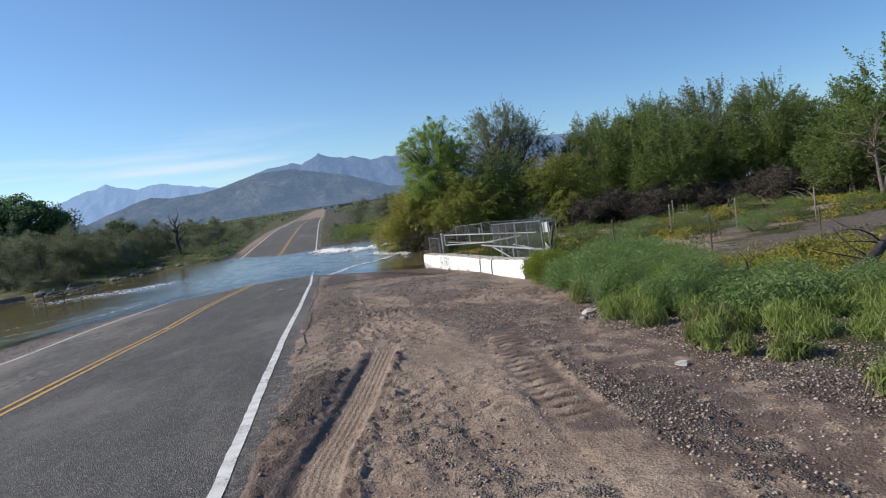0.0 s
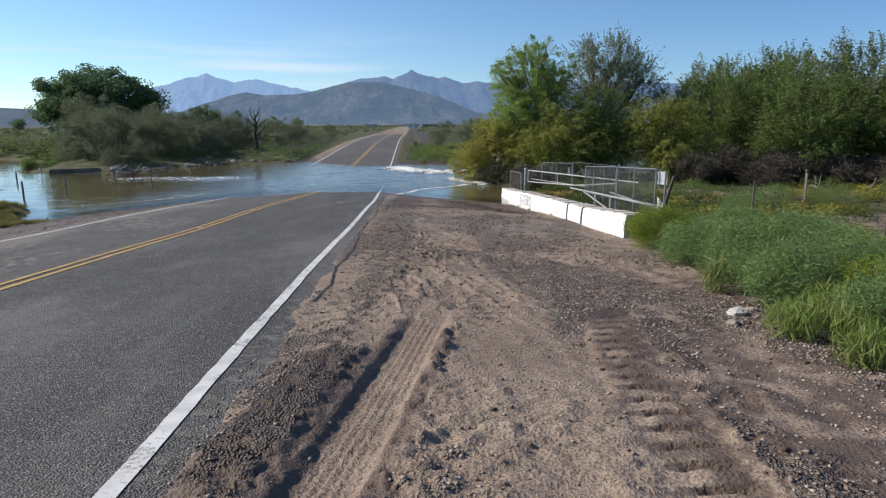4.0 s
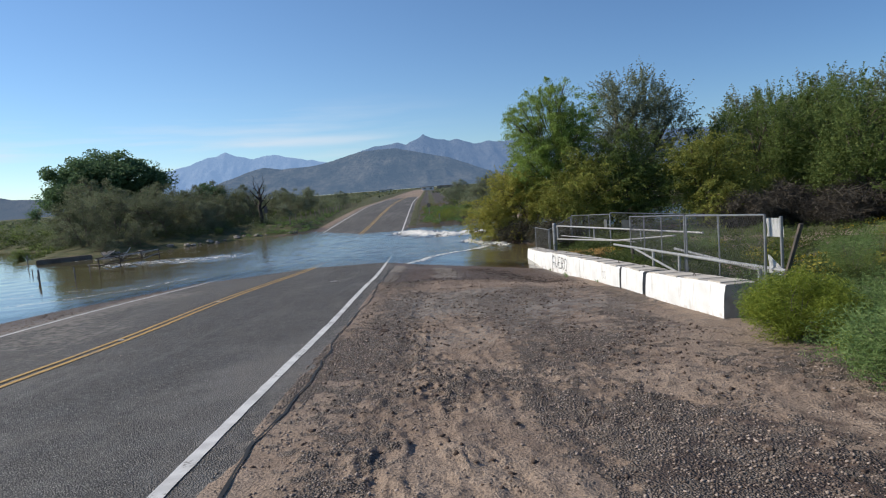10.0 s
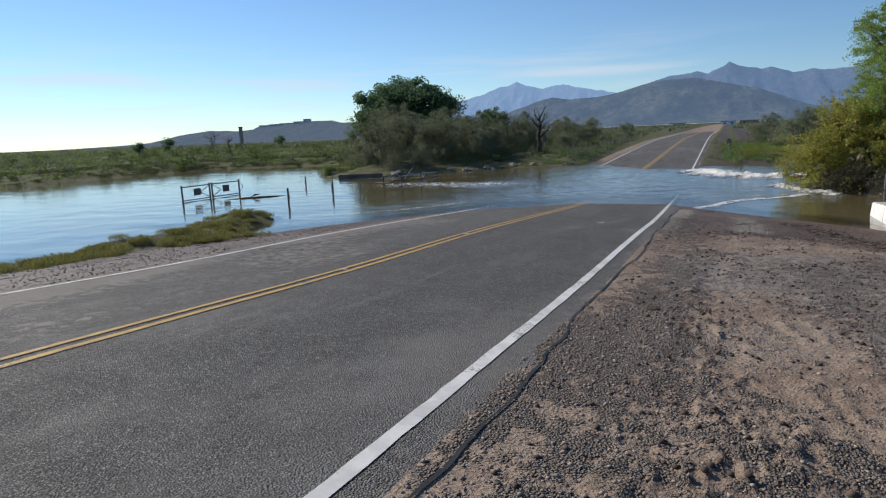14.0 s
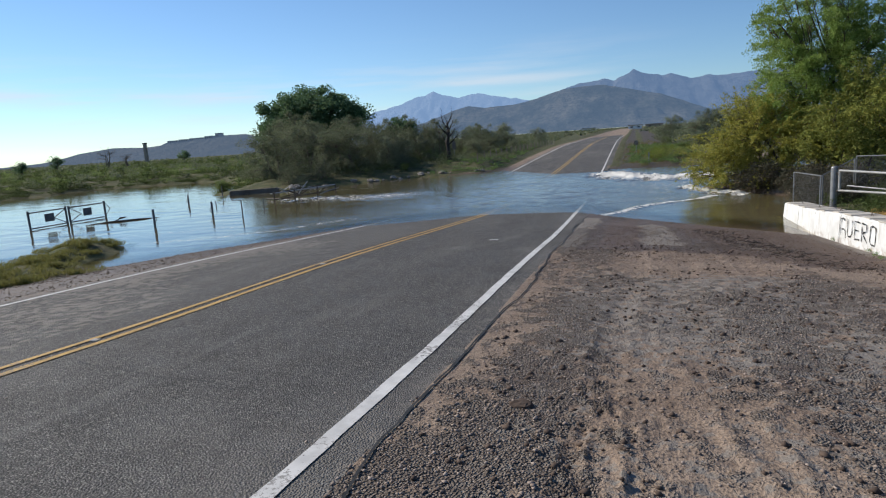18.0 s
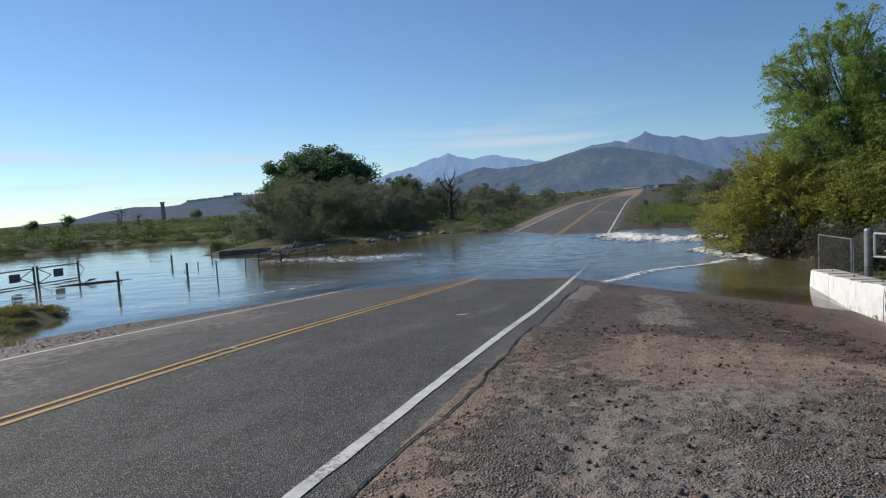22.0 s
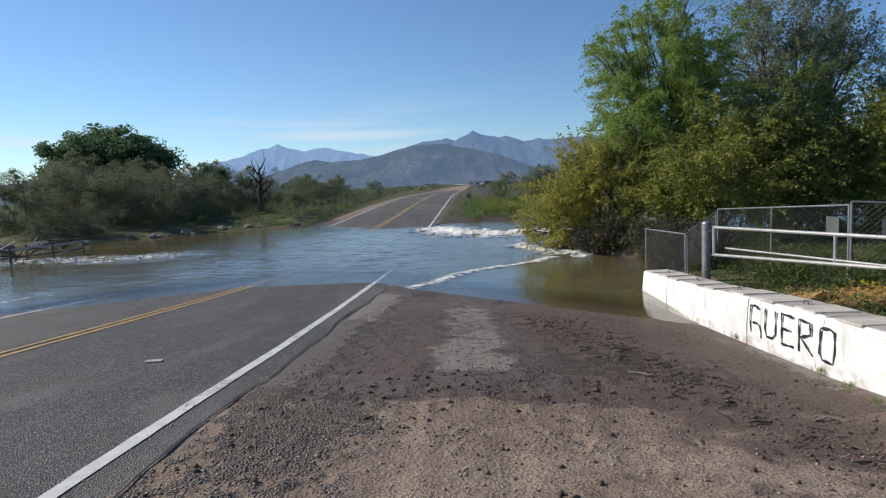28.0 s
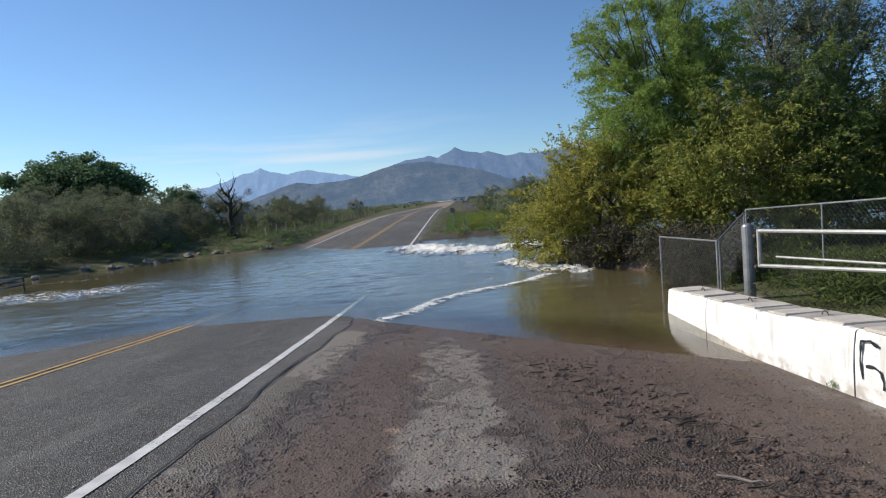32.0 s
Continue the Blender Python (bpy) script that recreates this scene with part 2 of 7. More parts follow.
def ground_material():
    m = Nodes("dirt and gravel")
    cover = m.n.new("ShaderNodeSeparateColor")
    m.l.new(m.attr("cover", "Color"), cover.inputs[0])
    gravel, pave, green = cover.outputs[0], cover.outputs[1], cover.outputs[2]
    wet_shade = m.attr("wet_shade")
    broad, mid, fine = m.noise(0.7, 5), m.noise(5.0, 5), m.noise(45.0, 4)
    dirt = m.mix(m.step(broad, 0.35, 0.65), (0.235, 0.170, 0.124), (0.33, 0.25, 0.186))
    dirt = m.mix(m.step(mid, 0.4, 0.75, 0.0, 0.6), dirt, (0.41, 0.32, 0.245))
    dirt = m.mix(m.step(fine, 0.34, 0.56, 0.7, 0.0), dirt, (0.105, 0.08, 0.065))
    stone = m.mix(m.cells(55.0, "Color"), (0.115, 0.095, 0.08), (0.39, 0.335, 0.285))
    stone = m.mix(m.step(m.cells(55.0), 0.25, 0.6), stone, (0.14, 0.112, 0.092))
    speck = m.step(m.math("ADD", gravel, m.step(mid, 0.3, 0.7, -0.35, 0.35)), 0.35, 0.75)
    col = m.mix(speck, dirt, stone)
    tar = m.mix(m.cells(120.0, "Color"), (0.165, 0.149, 0.130), (0.285, 0.258, 0.228))
    tar = m.mix(m.step(mid, 0.35, 0.7), tar, (0.235, 0.2, 0.168))
    col = m.mix(m.step(m.math("ADD", pave, m.step(m.noise(9.0, 6), 0.3, 0.7, -0.3, 0.3)), 0.4, 0.65), col, tar)
    turf = m.mix(m.step(m.noise(1.4, 6), 0.35, 0.65), (0.062, 0.078, 0.026), (0.135, 0.118, 0.055))
    turf = m.mix(m.step(m.noise(30.0, 3), 0.4, 0.7), turf, (0.05, 0.06, 0.022))
    col = m.mix(m.step(m.math("ADD", green, m.step(m.noise(2.2, 6), 0.3, 0.7, -0.3, 0.3)), 0.35, 0.65), col, turf)
    # the mask holds real damp and the painted shade of the wheel tracks
    damp_shade = m.step(m.math("ADD", wet_shade, m.step(m.noise(3.0, 6), 0.3, 0.7, -0.35, 0.35)), 0.3, 0.7)
    soaked_shade = m.mix(0.72, col, (0.078, 0.050, 0.038))
    col = m.mix(damp_shade, col, soaked_shade)
    tall = m.math("ADD", m.math("MULTIPLY", fine, 0.6), m.math("MULTIPLY", m.cells(55.0), m.math("MULTIPLY", speck, 1.2)))
    nor = m.bump(mid, 0.6, 0.06, m.bump(tall, 1.0, 0.04))
    return m.done(col, m.step(damp_shade, 0.0, 1.0, 0.93, 0.62), nor, spec=0.3)


def road_material():
    m = Nodes("worn asphalt")
    broad, grain = m.noise(0.9, 5, (1.0, 0.18, 1.0)), m.cells(62.0, "Color")
    streak = m.step(m.noise(2.2, 6, (1.0, 0.10, 1.0), 0.6), 0.55, 0.72, 0.0, 0.35)
    col = m.mix(m.step(broad, 0.35, 0.7), (0.080, 0.073, 0.065), (0.132, 0.121, 0.107))
    col = m.mix(m.step(grain, 0.45, 0.95, 0.0, 0.85), col, (0.30, 0.28, 0.25))
    col = m.mix(m.step(m.cells(75.0), 0.35, 0.62, 0.0, 0.8), col, (0.018, 0.018, 0.018))
    pale = m.step(m.noise(0.35, 7, (1.0, 0.45, 1.0), 0.65), 0.52, 0.68, 0.0, 0.5)
    col = m.mix(pale, col, (0.20, 0.185, 0.165))
    col = m.mix(streak, col, (0.17, 0.16, 0.145))
    dirty = m.step(m.math("ADD", m.attr("dirt"), m.step(m.noise(6.0, 6), 0.3, 0.7, -0.35, 0.35)), 0.35, 0.75)
    col = m.mix(dirty, col, m.mix(m.noise(40.0, 4), (0.135, 0.118, 0.10), (0.235, 0.208, 0.178)))
    nor = m.bump(m.noise(7.0, 4), 0.12, 0.01, m.bump(m.cells(75.0), 1.0, 0.012))
    return m.done(col, m.step(m.noise(2.0, 4), 0.3, 0.7, 0.72, 0.86), nor, spec=0.4)


def paint_material(name, col, worn):
    m = Nodes(name)
    chips = m.step(m.math("ADD", m.noise(26.0, 6, None, 0.7), m.step(m.noise(1.6, 4), 0.3, 0.7, -0.14, 0.14)), 0.6, 0.68)
    c = m.mix(m.step(m.noise(5.0, 6), 0.3, 0.75), col, tuple(v * 0.72 for v in col))
    c = m.mix(chips, c, worn)
    return m.done(c, 0.7, m.bump(m.noise(140.0, 2), 0.4, 0.003), spec=0.35)


def water_material():
    m = Nodes("muddy flood water")
    depth, foam_glint = m.attr("depth"), m.attr("foam_glint")
    mud = m.mix(m.step(m.noise(0.25, 4), 0.3, 0.7), (0.095, 0.080, 0.036), (0.125, 0.104, 0.050))
    flow = m.attr("flow")
    swell = m.math("MULTIPLY", m.noise(1.1, 4, (1.0, 2.1, 1.0)), flow)
    chop = m.math("MULTIPLY", m.noise(5.5, 4, (0.8, 2.2, 1.0)), flow)
    ripple = m.math("MULTIPLY", m.noise(22.0, 3, (0.8, 1.6, 1.0)), flow)
    nor = m.bump(ripple, 0.12, 0.02, m.bump(chop, 0.19, 0.06, m.bump(swell, 0.15, 0.16)))
    m.done(mud, 0.07, nor, spec=0.5)
    m.bsdf.inputs["IOR"].default_value = 1.9
    # one white coat serves real froth and the painted sun sparkles
    lather_glint = m.n.new("ShaderNodeBsdfDiffuse")
    froth = m.math("ADD", m.math("MULTIPLY", m.noise(3.2, 6, (1.0, 1.7, 1.0), 0.7), 0.55), m.math("MULTIPLY", m.noise(17.0, 5, (1.0, 1.8, 1.0), 0.7), 0.45))
    m.put(m.mix(froth, (0.50, 0.48, 0.42), (0.86, 0.87, 0.86)), lather_glint.inputs["Color"])
    white = m.step(m.math("ADD", foam_glint, m.step(froth, 0.33, 0.67, -0.5, 0.5)), 0.46, 0.62)
    clear, gloss = m.n.new("ShaderNodeBsdfTransparent"), m.n.new("ShaderNodeBsdfGlossy")
    clear.inputs["Color"].default_value = (0.93, 0.88, 0.78, 1)
    gloss.inputs["Roughness"].default_value = 0.05
    m.l.new(nor, gloss.inputs["Normal"])
    tilt = m.n.new("ShaderNodeLayerWeight")
    tilt.inputs["Blend"].default_value = 0.5
    sheen = m.math("ADD", m.math("MULTIPLY", m.math("POWER", tilt.outputs["Facing"], 5.0), 0.95), 0.02)
    thin, body, top = m.n.new("ShaderNodeMixShader"), m.n.new("ShaderNodeMixShader"), m.n.new("ShaderNodeMixShader")
    m.l.new(sheen, thin.inputs[0])
    m.l.new(clear.outputs[0], thin.inputs[1])
    m.l.new(gloss.outputs[0], thin.inputs[2])
    m.l.new(m.step(depth, 0.01, 0.20), body.inputs[0])
    m.l.new(thin.outputs[0], body.inputs[1])
    m.l.new(m.bsdf.outputs[0], body.inputs[2])
    m.l.new(white, top.inputs[0])
    m.l.new(body.outputs[0], top.inputs[1])
    m.l.new(lather_glint.outputs[0], top.inputs[2])
    m.l.new(top.outputs[0], m.out.inputs["Surface"])
    return m.mat


def mountain_material(name, a, b, air, haze_glow):
    """A far range seen through miles of air: bare rock and scrub, with the haze painted on as emission."""
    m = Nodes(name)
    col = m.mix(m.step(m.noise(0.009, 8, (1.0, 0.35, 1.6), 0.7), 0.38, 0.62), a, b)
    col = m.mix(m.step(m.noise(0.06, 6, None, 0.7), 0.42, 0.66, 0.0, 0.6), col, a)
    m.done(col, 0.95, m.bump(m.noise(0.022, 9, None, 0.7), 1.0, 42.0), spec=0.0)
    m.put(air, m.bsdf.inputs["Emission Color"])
    m.bsdf.inputs["Emission Strength"].default_value = haze_glow
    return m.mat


def white_block_material():
    m = Nodes("whitewashed concrete")
    side = m.n.new("ShaderNodeSeparateXYZ")
    m.l.new(m.n.new("ShaderNodeNewGeometry").outputs["Normal"], side.inputs[0])
    raw = m.mix(m.step(m.noise(4.0, 6), 0.3, 0.7), (0.30, 0.27, 0.235), (0.42, 0.385, 0.335))
    lime = m.mix(m.step(m.noise(2.4, 6), 0.4, 0.75), (0.72, 0.72, 0.705), (0.61, 0.605, 0.58))
    drips = m.step(m.noise(9.0, 6, (1.0, 1.0, 0.16)), 0.55, 0.70, 0.0, 0.5)
    lime = m.mix(drips, lime, (0.42, 0.39, 0.34))
    lime = m.mix(m.step(m.noise(30.0, 5, None, 0.7), 0.64, 0.70), lime, (0.36, 0.33, 0.29))
    soil = m.step(m.math("ADD", m.attr("low"), m.step(m.noise(6.0, 5), 0.3, 0.7, -0.3, 0.3)), 0.6, 1.0, 0.0, 0.6)
    lime = m.mix(soil, lime, (0.33, 0.26, 0.2))
    painted = m.math("MULTIPLY", m.attr("painted"), 1.0)
    col = m.mix(m.step(m.math("ADD", painted, m.step(m.noise(14.0, 5), 0.3, 0.7, -0.2, 0.2)), 0.4, 0.6), raw, lime)
    return m.done(col, 0.85, m.bump(m.noise(35.0, 5), 0.4, 0.006), spec=0.3)


MAT_GROUND, MAT_ROAD, MAT_WATER, MAT_BLOCK = ground_material(), road_material(), water_material(), white_block_material()
MAT_WHITE = paint_material("white road paint", (0.68, 0.67, 0.64), (0.28, 0.27, 0.25))
MAT_YELLOW = paint_material("yellow road paint", (0.50, 0.315, 0.095), (0.19, 0.16, 0.12))
MAT_TAR = plain("tar seam", (0.012, 0.012, 0.012), (0.03, 0.028, 0.026), 4.0, 0.7)
MAT_GALV = plain("galvanised steel", (0.21, 0.215, 0.22), (0.31, 0.315, 0.32), 5.0, 0.5, 0.6, 0.1)
MAT_PIPE = plain("pale weathered pipe", (0.42, 0.42, 0.41), (0.31, 0.305, 0.29), 6.0, 0.5, 0.35, 0.2)
MAT_DARKSTEEL = plain("dark rusted steel", (0.075, 0.068, 0.06), (0.13, 0.105, 0.085), 8.0, 0.7, 0.4, 0.4)
MAT_STEEL = plain("grey weathered steel", (0.13, 0.135, 0.14), (0.20, 0.20, 0.20), 8.0, 0.7, 0.3, 0.3)
MAT_WIRE = plain("wire", (0.10, 0.104, 0.105), (0.16, 0.165, 0.165), 6.0, 0.6, 0.4, 0.0)
MAT_WOOD = plain("grey weathered wood", (0.16, 0.135, 0.11), (0.27, 0.235, 0.2), 7.0, 0.85, 0.0, 0.6, 40.0)
MAT_CONCRETE = plain("bare concrete", (0.24, 0.21, 0.18), (0.33, 0.295, 0.25), 3.0, 0.9, 0.0, 0.6, 40.0)
MAT_PAD = plain("dusty pale concrete", (0.46, 0.42, 0.36), (0.58, 0.535, 0.47), 7.0, 0.9, 0.0, 0.5, 40.0)
MAT_PAPER = plain("white notice sheet", (0.80, 0.80, 0.78), (0.72, 0.72, 0.70), 5.0, 0.6, 0.0, 0.05)
MAT_CHALK = plain("white stone", (0.40, 0.375, 0.335), (0.52, 0.49, 0.45), 9.0, 0.9, 0.0, 0.6, 30.0)
MAT_ROCK = plain("pale field stone", (0.24, 0.205, 0.17), (0.38, 0.335, 0.285), 6.0, 0.9, 0.0, 0.8, 30.0)
MAT_GRAVEL = Nodes("loose gravel")
MAT_GRAVEL = MAT_GRAVEL.done(MAT_GRAVEL.mix(MAT_GRAVEL.island(), (0.15, 0.112, 0.09), (0.40, 0.325, 0.27)), 0.9, spec=0.3)
MAT_CLOD = plain("dark damp clods", (0.07, 0.048, 0.037), (0.12, 0.085, 0.064), 8.0, 0.95)
MAT_SPRAY = plain("black spray paint", (0.012, 0.012, 0.013), (0.03, 0.03, 0.03), 9.0, 0.6, 0.0, 0.1)
MAT_STRAW = plain("golden straw", (0.38, 0.22, 0.07), (0.52, 0.34, 0.12), 9.0, 0.9, 0.0, 0.8, 50.0)
MAT_BARK = plain("grey-brown bark", (0.075, 0.058, 0.045), (0.13, 0.10, 0.08), 6.0, 0.95, 0.0, 0.9, 30.0)
MAT_DEADWOOD = plain("charred dead wood", (0.03, 0.025, 0.022), (0.09, 0.075, 0.062), 5.0, 0.95, 0.0, 0.9, 30.0)
LEAF_STICK = leafy("dry grey brushwood", (0.042, 0.036, 0.03), (0.068, 0.06, 0.048), (0.12, 0.105, 0.088), 0.1)
MAT_TWIG = plain("bare grey twigs", (0.115, 0.095, 0.073), (0.18, 0.15, 0.118), 6.0, 0.95)
LEAF_BRIGHT = leafy("fresh willow leaves", (0.17, 0.26, 0.06), (0.28, 0.385, 0.105), (0.41, 0.49, 0.165), 0.5)
LEAF_GOLD = leafy("golden olive leaves", (0.25, 0.255, 0.055), (0.38, 0.37, 0.085), (0.52, 0.44, 0.105), 0.4)
LEAF_OLIVE = leafy("olive yellow leaves", (0.185, 0.215, 0.05), (0.295, 0.315, 0.08), (0.42, 0.385, 0.1), 0.38)
LEAF_GREY = leafy("grey-green leaves", (0.16, 0.19, 0.115), (0.24, 0.27, 0.17), (0.33, 0.34, 0.235), 0.42)
LEAF_GREEN = leafy("mid-green leaves", (0.115, 0.165, 0.05), (0.175, 0.235, 0.074), (0.265, 0.31, 0.105), 0.5)
LEAF_DARK = leafy("dark cottonwood leaves", (0.085, 0.15, 0.075), (0.14, 0.22, 0.105), (0.2, 0.285, 0.14), 0.42)
LEAF_SCRUB = leafy("dusty scrub", (0.128, 0.152, 0.085), (0.172, 0.197, 0.115), (0.225, 0.225, 0.15), 0.45)
LEAF_WEED = leafy("feathery weed", (0.11, 0.18, 0.058), (0.18, 0.265, 0.095), (0.28, 0.35, 0.14), 0.35)
LEAF_GRASS = leafy("pale green grass", (0.135, 0.175, 0.048), (0.205, 0.235, 0.078), (0.32, 0.305, 0.145), 0.35)
LEAF_DRY = leafy("straw-green grass", (0.221, 0.189, 0.065), (0.156, 0.156, 0.045), (0.351, 0.286, 0.130), 0.3)
LEAF_FLOWER = leafy("yellow blossom", (0.32, 0.25, 0.03), (0.4, 0.31, 0.035), (0.17, 0.18, 0.04), 0.3)
LEAF_GLOOM = leafy("dark dry brush", (0.05, 0.05, 0.032), (0.085, 0.08, 0.05), (0.11, 0.095, 0.065), 0.2)
LEAF_MUSTARD = leafy("mustard weeds in flower", (0.2, 0.205, 0.045), (0.3, 0.265, 0.05), (0.15, 0.185, 0.05), 0.3)
LEAF_TALL = leafy("bright verge grass", (0.15, 0.215, 0.05), (0.235, 0.30, 0.08), (0.36, 0.37, 0.15), 0.4)
LEAF_LIME = leafy("yellow-green weed", (0.14, 0.19, 0.028), (0.22, 0.27, 0.042), (0.32, 0.34, 0.06), 0.4)
MAT_PALE = plain("scuffed pale marker", (0.34, 0.33, 0.31), (0.48, 0.47, 0.44), 20.0, 0.7)
LEAF_SPIT = leafy("green spit grass", (0.18, 0.18, 0.048), (0.25, 0.24, 0.075), (0.33, 0.29, 0.115), 0.35)
MAT_DARKWALL = plain("stained concrete", (0.115, 0.092, 0.074), (0.18, 0.15, 0.122), 2.0, 0.9, 0.0, 0.5, 30.0)
MAT_CRUMB = Nodes("soil crumbs")
MAT_CRUMB = MAT_CRUMB.done(MAT_CRUMB.mix(MAT_CRUMB.island(), (0.075, 0.054, 0.042), (0.22, 0.17, 0.135)), 0.95, spec=0.2)
LEAF_DEEP = leafy("dark field weed", (0.06, 0.088, 0.025), (0.10, 0.135, 0.04), (0.15, 0.17, 0.06), 0.35)
MAT_SIGN = plain("faded sign plate", (0.075, 0.08, 0.08), (0.11, 0.115, 0.11), 3.0, 0.8)




# ---- building helpers ----
def mesh_of(name, verts, faces, smooth=False):
    me = bpy.data.meshes.new(name)
    me.from_pydata(verts.tolist() if hasattr(verts, "tolist") else verts, [], faces.tolist() if hasattr(faces, "tolist") else faces)
    if smooth:
        me.shade_smooth()
    me.update()
    return me


def thing(name, x, y, z, label, category, group="", turn=0.0):
    """An empty at a thing's base, which carries its parts."""
    ob = new(name)
    ob.empty_display_size = 0.2
    ob.matrix_basis = pose(x, y, z, 0, 0, turn)
    return tagged(ob, label, category, group)


def part(name, data, material, parent=None, label="", m=None):
    """One mesh object, under a thing or a part where one is given."""
    if isinstance(data, bmesh.types.BMesh):
        me = bpy.data.meshes.new(name)
        data.to_mesh(me)
        data.free()
    else:
        me = data
    if material and not me.materials:
        me.materials.append(material)
    ob = new(name, me)
    if parent is not None:
        ob.parent = parent
    if m is not None:
        ob.matrix_basis = m
    return tagged(ob, label)


def float_attr(me, name, values):
    me.attributes.new(name, "FLOAT", "POINT").data.foreach_set("value", np.ascontiguousarray(values, np.float32).ravel())


def box(bm, lo, hi, bevel=0.0, m=None):
    lo, hi = Vector(lo), Vector(hi)
    made = bmesh.ops.create_cube(bm, size=1.0, matrix=(m or Matrix()) @ Matrix.Translation((lo + hi) / 2) @ Matrix.Diagonal((*(hi - lo), 1)))
    if bevel:
        edges = list({e for v in made["verts"] for e in v.link_edges})
        bmesh.ops.bevel(bm, geom=edges, offset=bevel, segments=2, affect="EDGES")
    return bm


def tube_np(points, radii, sides=6):
    """A tapered tube along points: vertices and faces."""
    pts = [Vector(p) for p in points]
    verts, faces = [], []
    for i, p in enumerate(pts):
        d = (pts[min(i + 1, len(pts) - 1)] - pts[max(i - 1, 0)]).normalized()
        a = d.orthogonal().normalized()
        b = d.cross(a)
        for k in range(sides):
            w = 2 * math.pi * k / sides
            verts.append(tuple(p + float(radii[i]) * (math.cos(w) * a + math.sin(w) * b)))
    for i in range(len(pts) - 1):
        for k in range(sides):
            j = (k + 1) % sides
            faces.append((i * sides + k, i * sides + j, (i + 1) * sides + j, (i + 1) * sides + k))
    faces.append(tuple(range(sides - 1, -1, -1)))
    faces.append(tuple((len(pts) - 1) * sides + k for k in range(sides)))
    return verts, faces


def join_np(pieces):
    verts, faces = [], []
    for v, f in pieces:
        n = len(verts)
        verts += v
        faces += [tuple(i + n for i in q) for q in f]
    return verts, faces


def pipe(name, points, radius, material, parent=None, label="", sides=8):
    return part(name, mesh_of(name, *tube_np(points, [radius] * len(points), sides), smooth=False), material, parent, label)


def lattice(ix, iy, seed):
    h = (ix * 374761393 + iy * 668265263 + seed * 974711) & 0x7FFFFFFF
    h = ((h ^ (h >> 13)) * 1274126177) & 0x7FFFFFFF
    return ((h ^ (h >> 16)) & 0xFFFF) / 32767.5 - 1.0


def value_noise(x, y, seed=0):
    x, y = np.asarray(x, float), np.asarray(y, float)
    ix, iy = np.floor(x).astype(np.int64), np.floor(y).astype(np.int64)
    fx, fy = x - ix, y - iy
    fx, fy = fx * fx * (3 - 2 * fx), fy * fy * (3 - 2 * fy)
    a, b = lattice(ix, iy, seed), lattice(ix + 1, iy, seed)
    c, d = lattice(ix, iy + 1, seed), lattice(ix + 1, iy + 1, seed)
    return (a * (1 - fx) + b * fx) * (1 - fy) + (c * (1 - fx) + d * fx) * fy


def fbm(x, y, octaves=4, seed=0, gain=0.5):
    total, amp = 0.0, 1.0
    for k in range(octaves):
        total = total + amp * value_noise(np.asarray(x) * 2**k + 17.3 * k, np.asarray(y) * 2**k - 9.1 * k, seed + k)
        amp *= gain
    return total


def smooth(a, b, v):
    t = np.clip((np.asarray(v, float) - a) / (b - a), 0, 1)
    return t * t * (3 - 2 * t)


def seg_dist(x, y, ax, ay, bx, by):
    dx, dy = bx - ax, by - ay
    t = np.clip(((x - ax) * dx + (y - ay) * dy) / (dx * dx + dy * dy), 0, 1)
    return np.hypot(x - ax - t * dx, y - ay - t * dy)


def line_dist(x, y, pts):
    d = np.full(np.broadcast(x, y).shape, 1e9)
    for (ax, ay), (bx, by) in zip(pts[:-1], pts[1:]):
        d = np.minimum(d, seg_dist(x, y, ax, ay, bx, by))
    return d


# ---- the lie of the land: the water stands at z = 0, the road runs along y, its right-hand edge line at x = 0 ----
ROAD_Y = [-400, -60, -36, -30, -21, -17.5, -12.5, -8.9, -4, 0, 4, 10, 16, 21.3, 30, 45, 62, 76, 110, 300, 5000]
ROAD_Z = [4.5, 3.2, 2.15, 1.82, 1.27, 1.03, 0.80, 0.58, 0.25, 0, -0.16, -0.26, -0.17, 0, 0.2, 0.62, 1.0, 1.12, 1.12, 1.0, 1.0]
LEFT_EDGE, RIGHT_EDGE = -7.85, 0.75


def line_x(y):
    """The right-hand edge line, which bends a little with the road."""
    return np.interp(y, [-400, -40, -30, -24, -8, 0, 21, 80, 400], [0.5, 0.45, 0.4, 0.3, 0.25, 0.03, -0.13, -0.4, -0.6])


def right_edge(y):
    return line_x(y) + 0.44


SHORE = [(-300, -60), (-70, -8), (-55.5, 10), (-54, 33), (-43, 35), (-33, 29), (-27, 15.2), (-22, 16.3), (-18.5, 20.7), (-15, 25.2), (-7.4, 28), (-7.3, 28)]
CHANNEL = [(-4, 9), (4, 13.2), (8, 16.5), (20, 24), (60, 42), (140, 60)]


def road_z(x, y):
    # a straight-line table, rounded a little at its bends
    z = (np.interp(np.asarray(y) - 1.2, ROAD_Y, ROAD_Z) + np.interp(y, ROAD_Y, ROAD_Z) + np.interp(np.asarray(y) + 1.2, ROAD_Y, ROAD_Z)) / 3
    return z - 0.034 * np.maximum(0, -3.45 - np.asarray(x)) - side_fall(y) * np.clip(x, 0, 6.5)


def side_fall(y):
    """How steeply the right-hand verge falls away from the road."""
    return np.interp(y, [-60, -36, -26, -18.8, -12, -9, -5, 0, 6, 12, 21, 30, 60], [0.012, 0.015, 0.022, 0.03, 0.045, 0.058, 0.058, 0.06, 0.12, 0.15, 0.10, 0.02, 0.02])


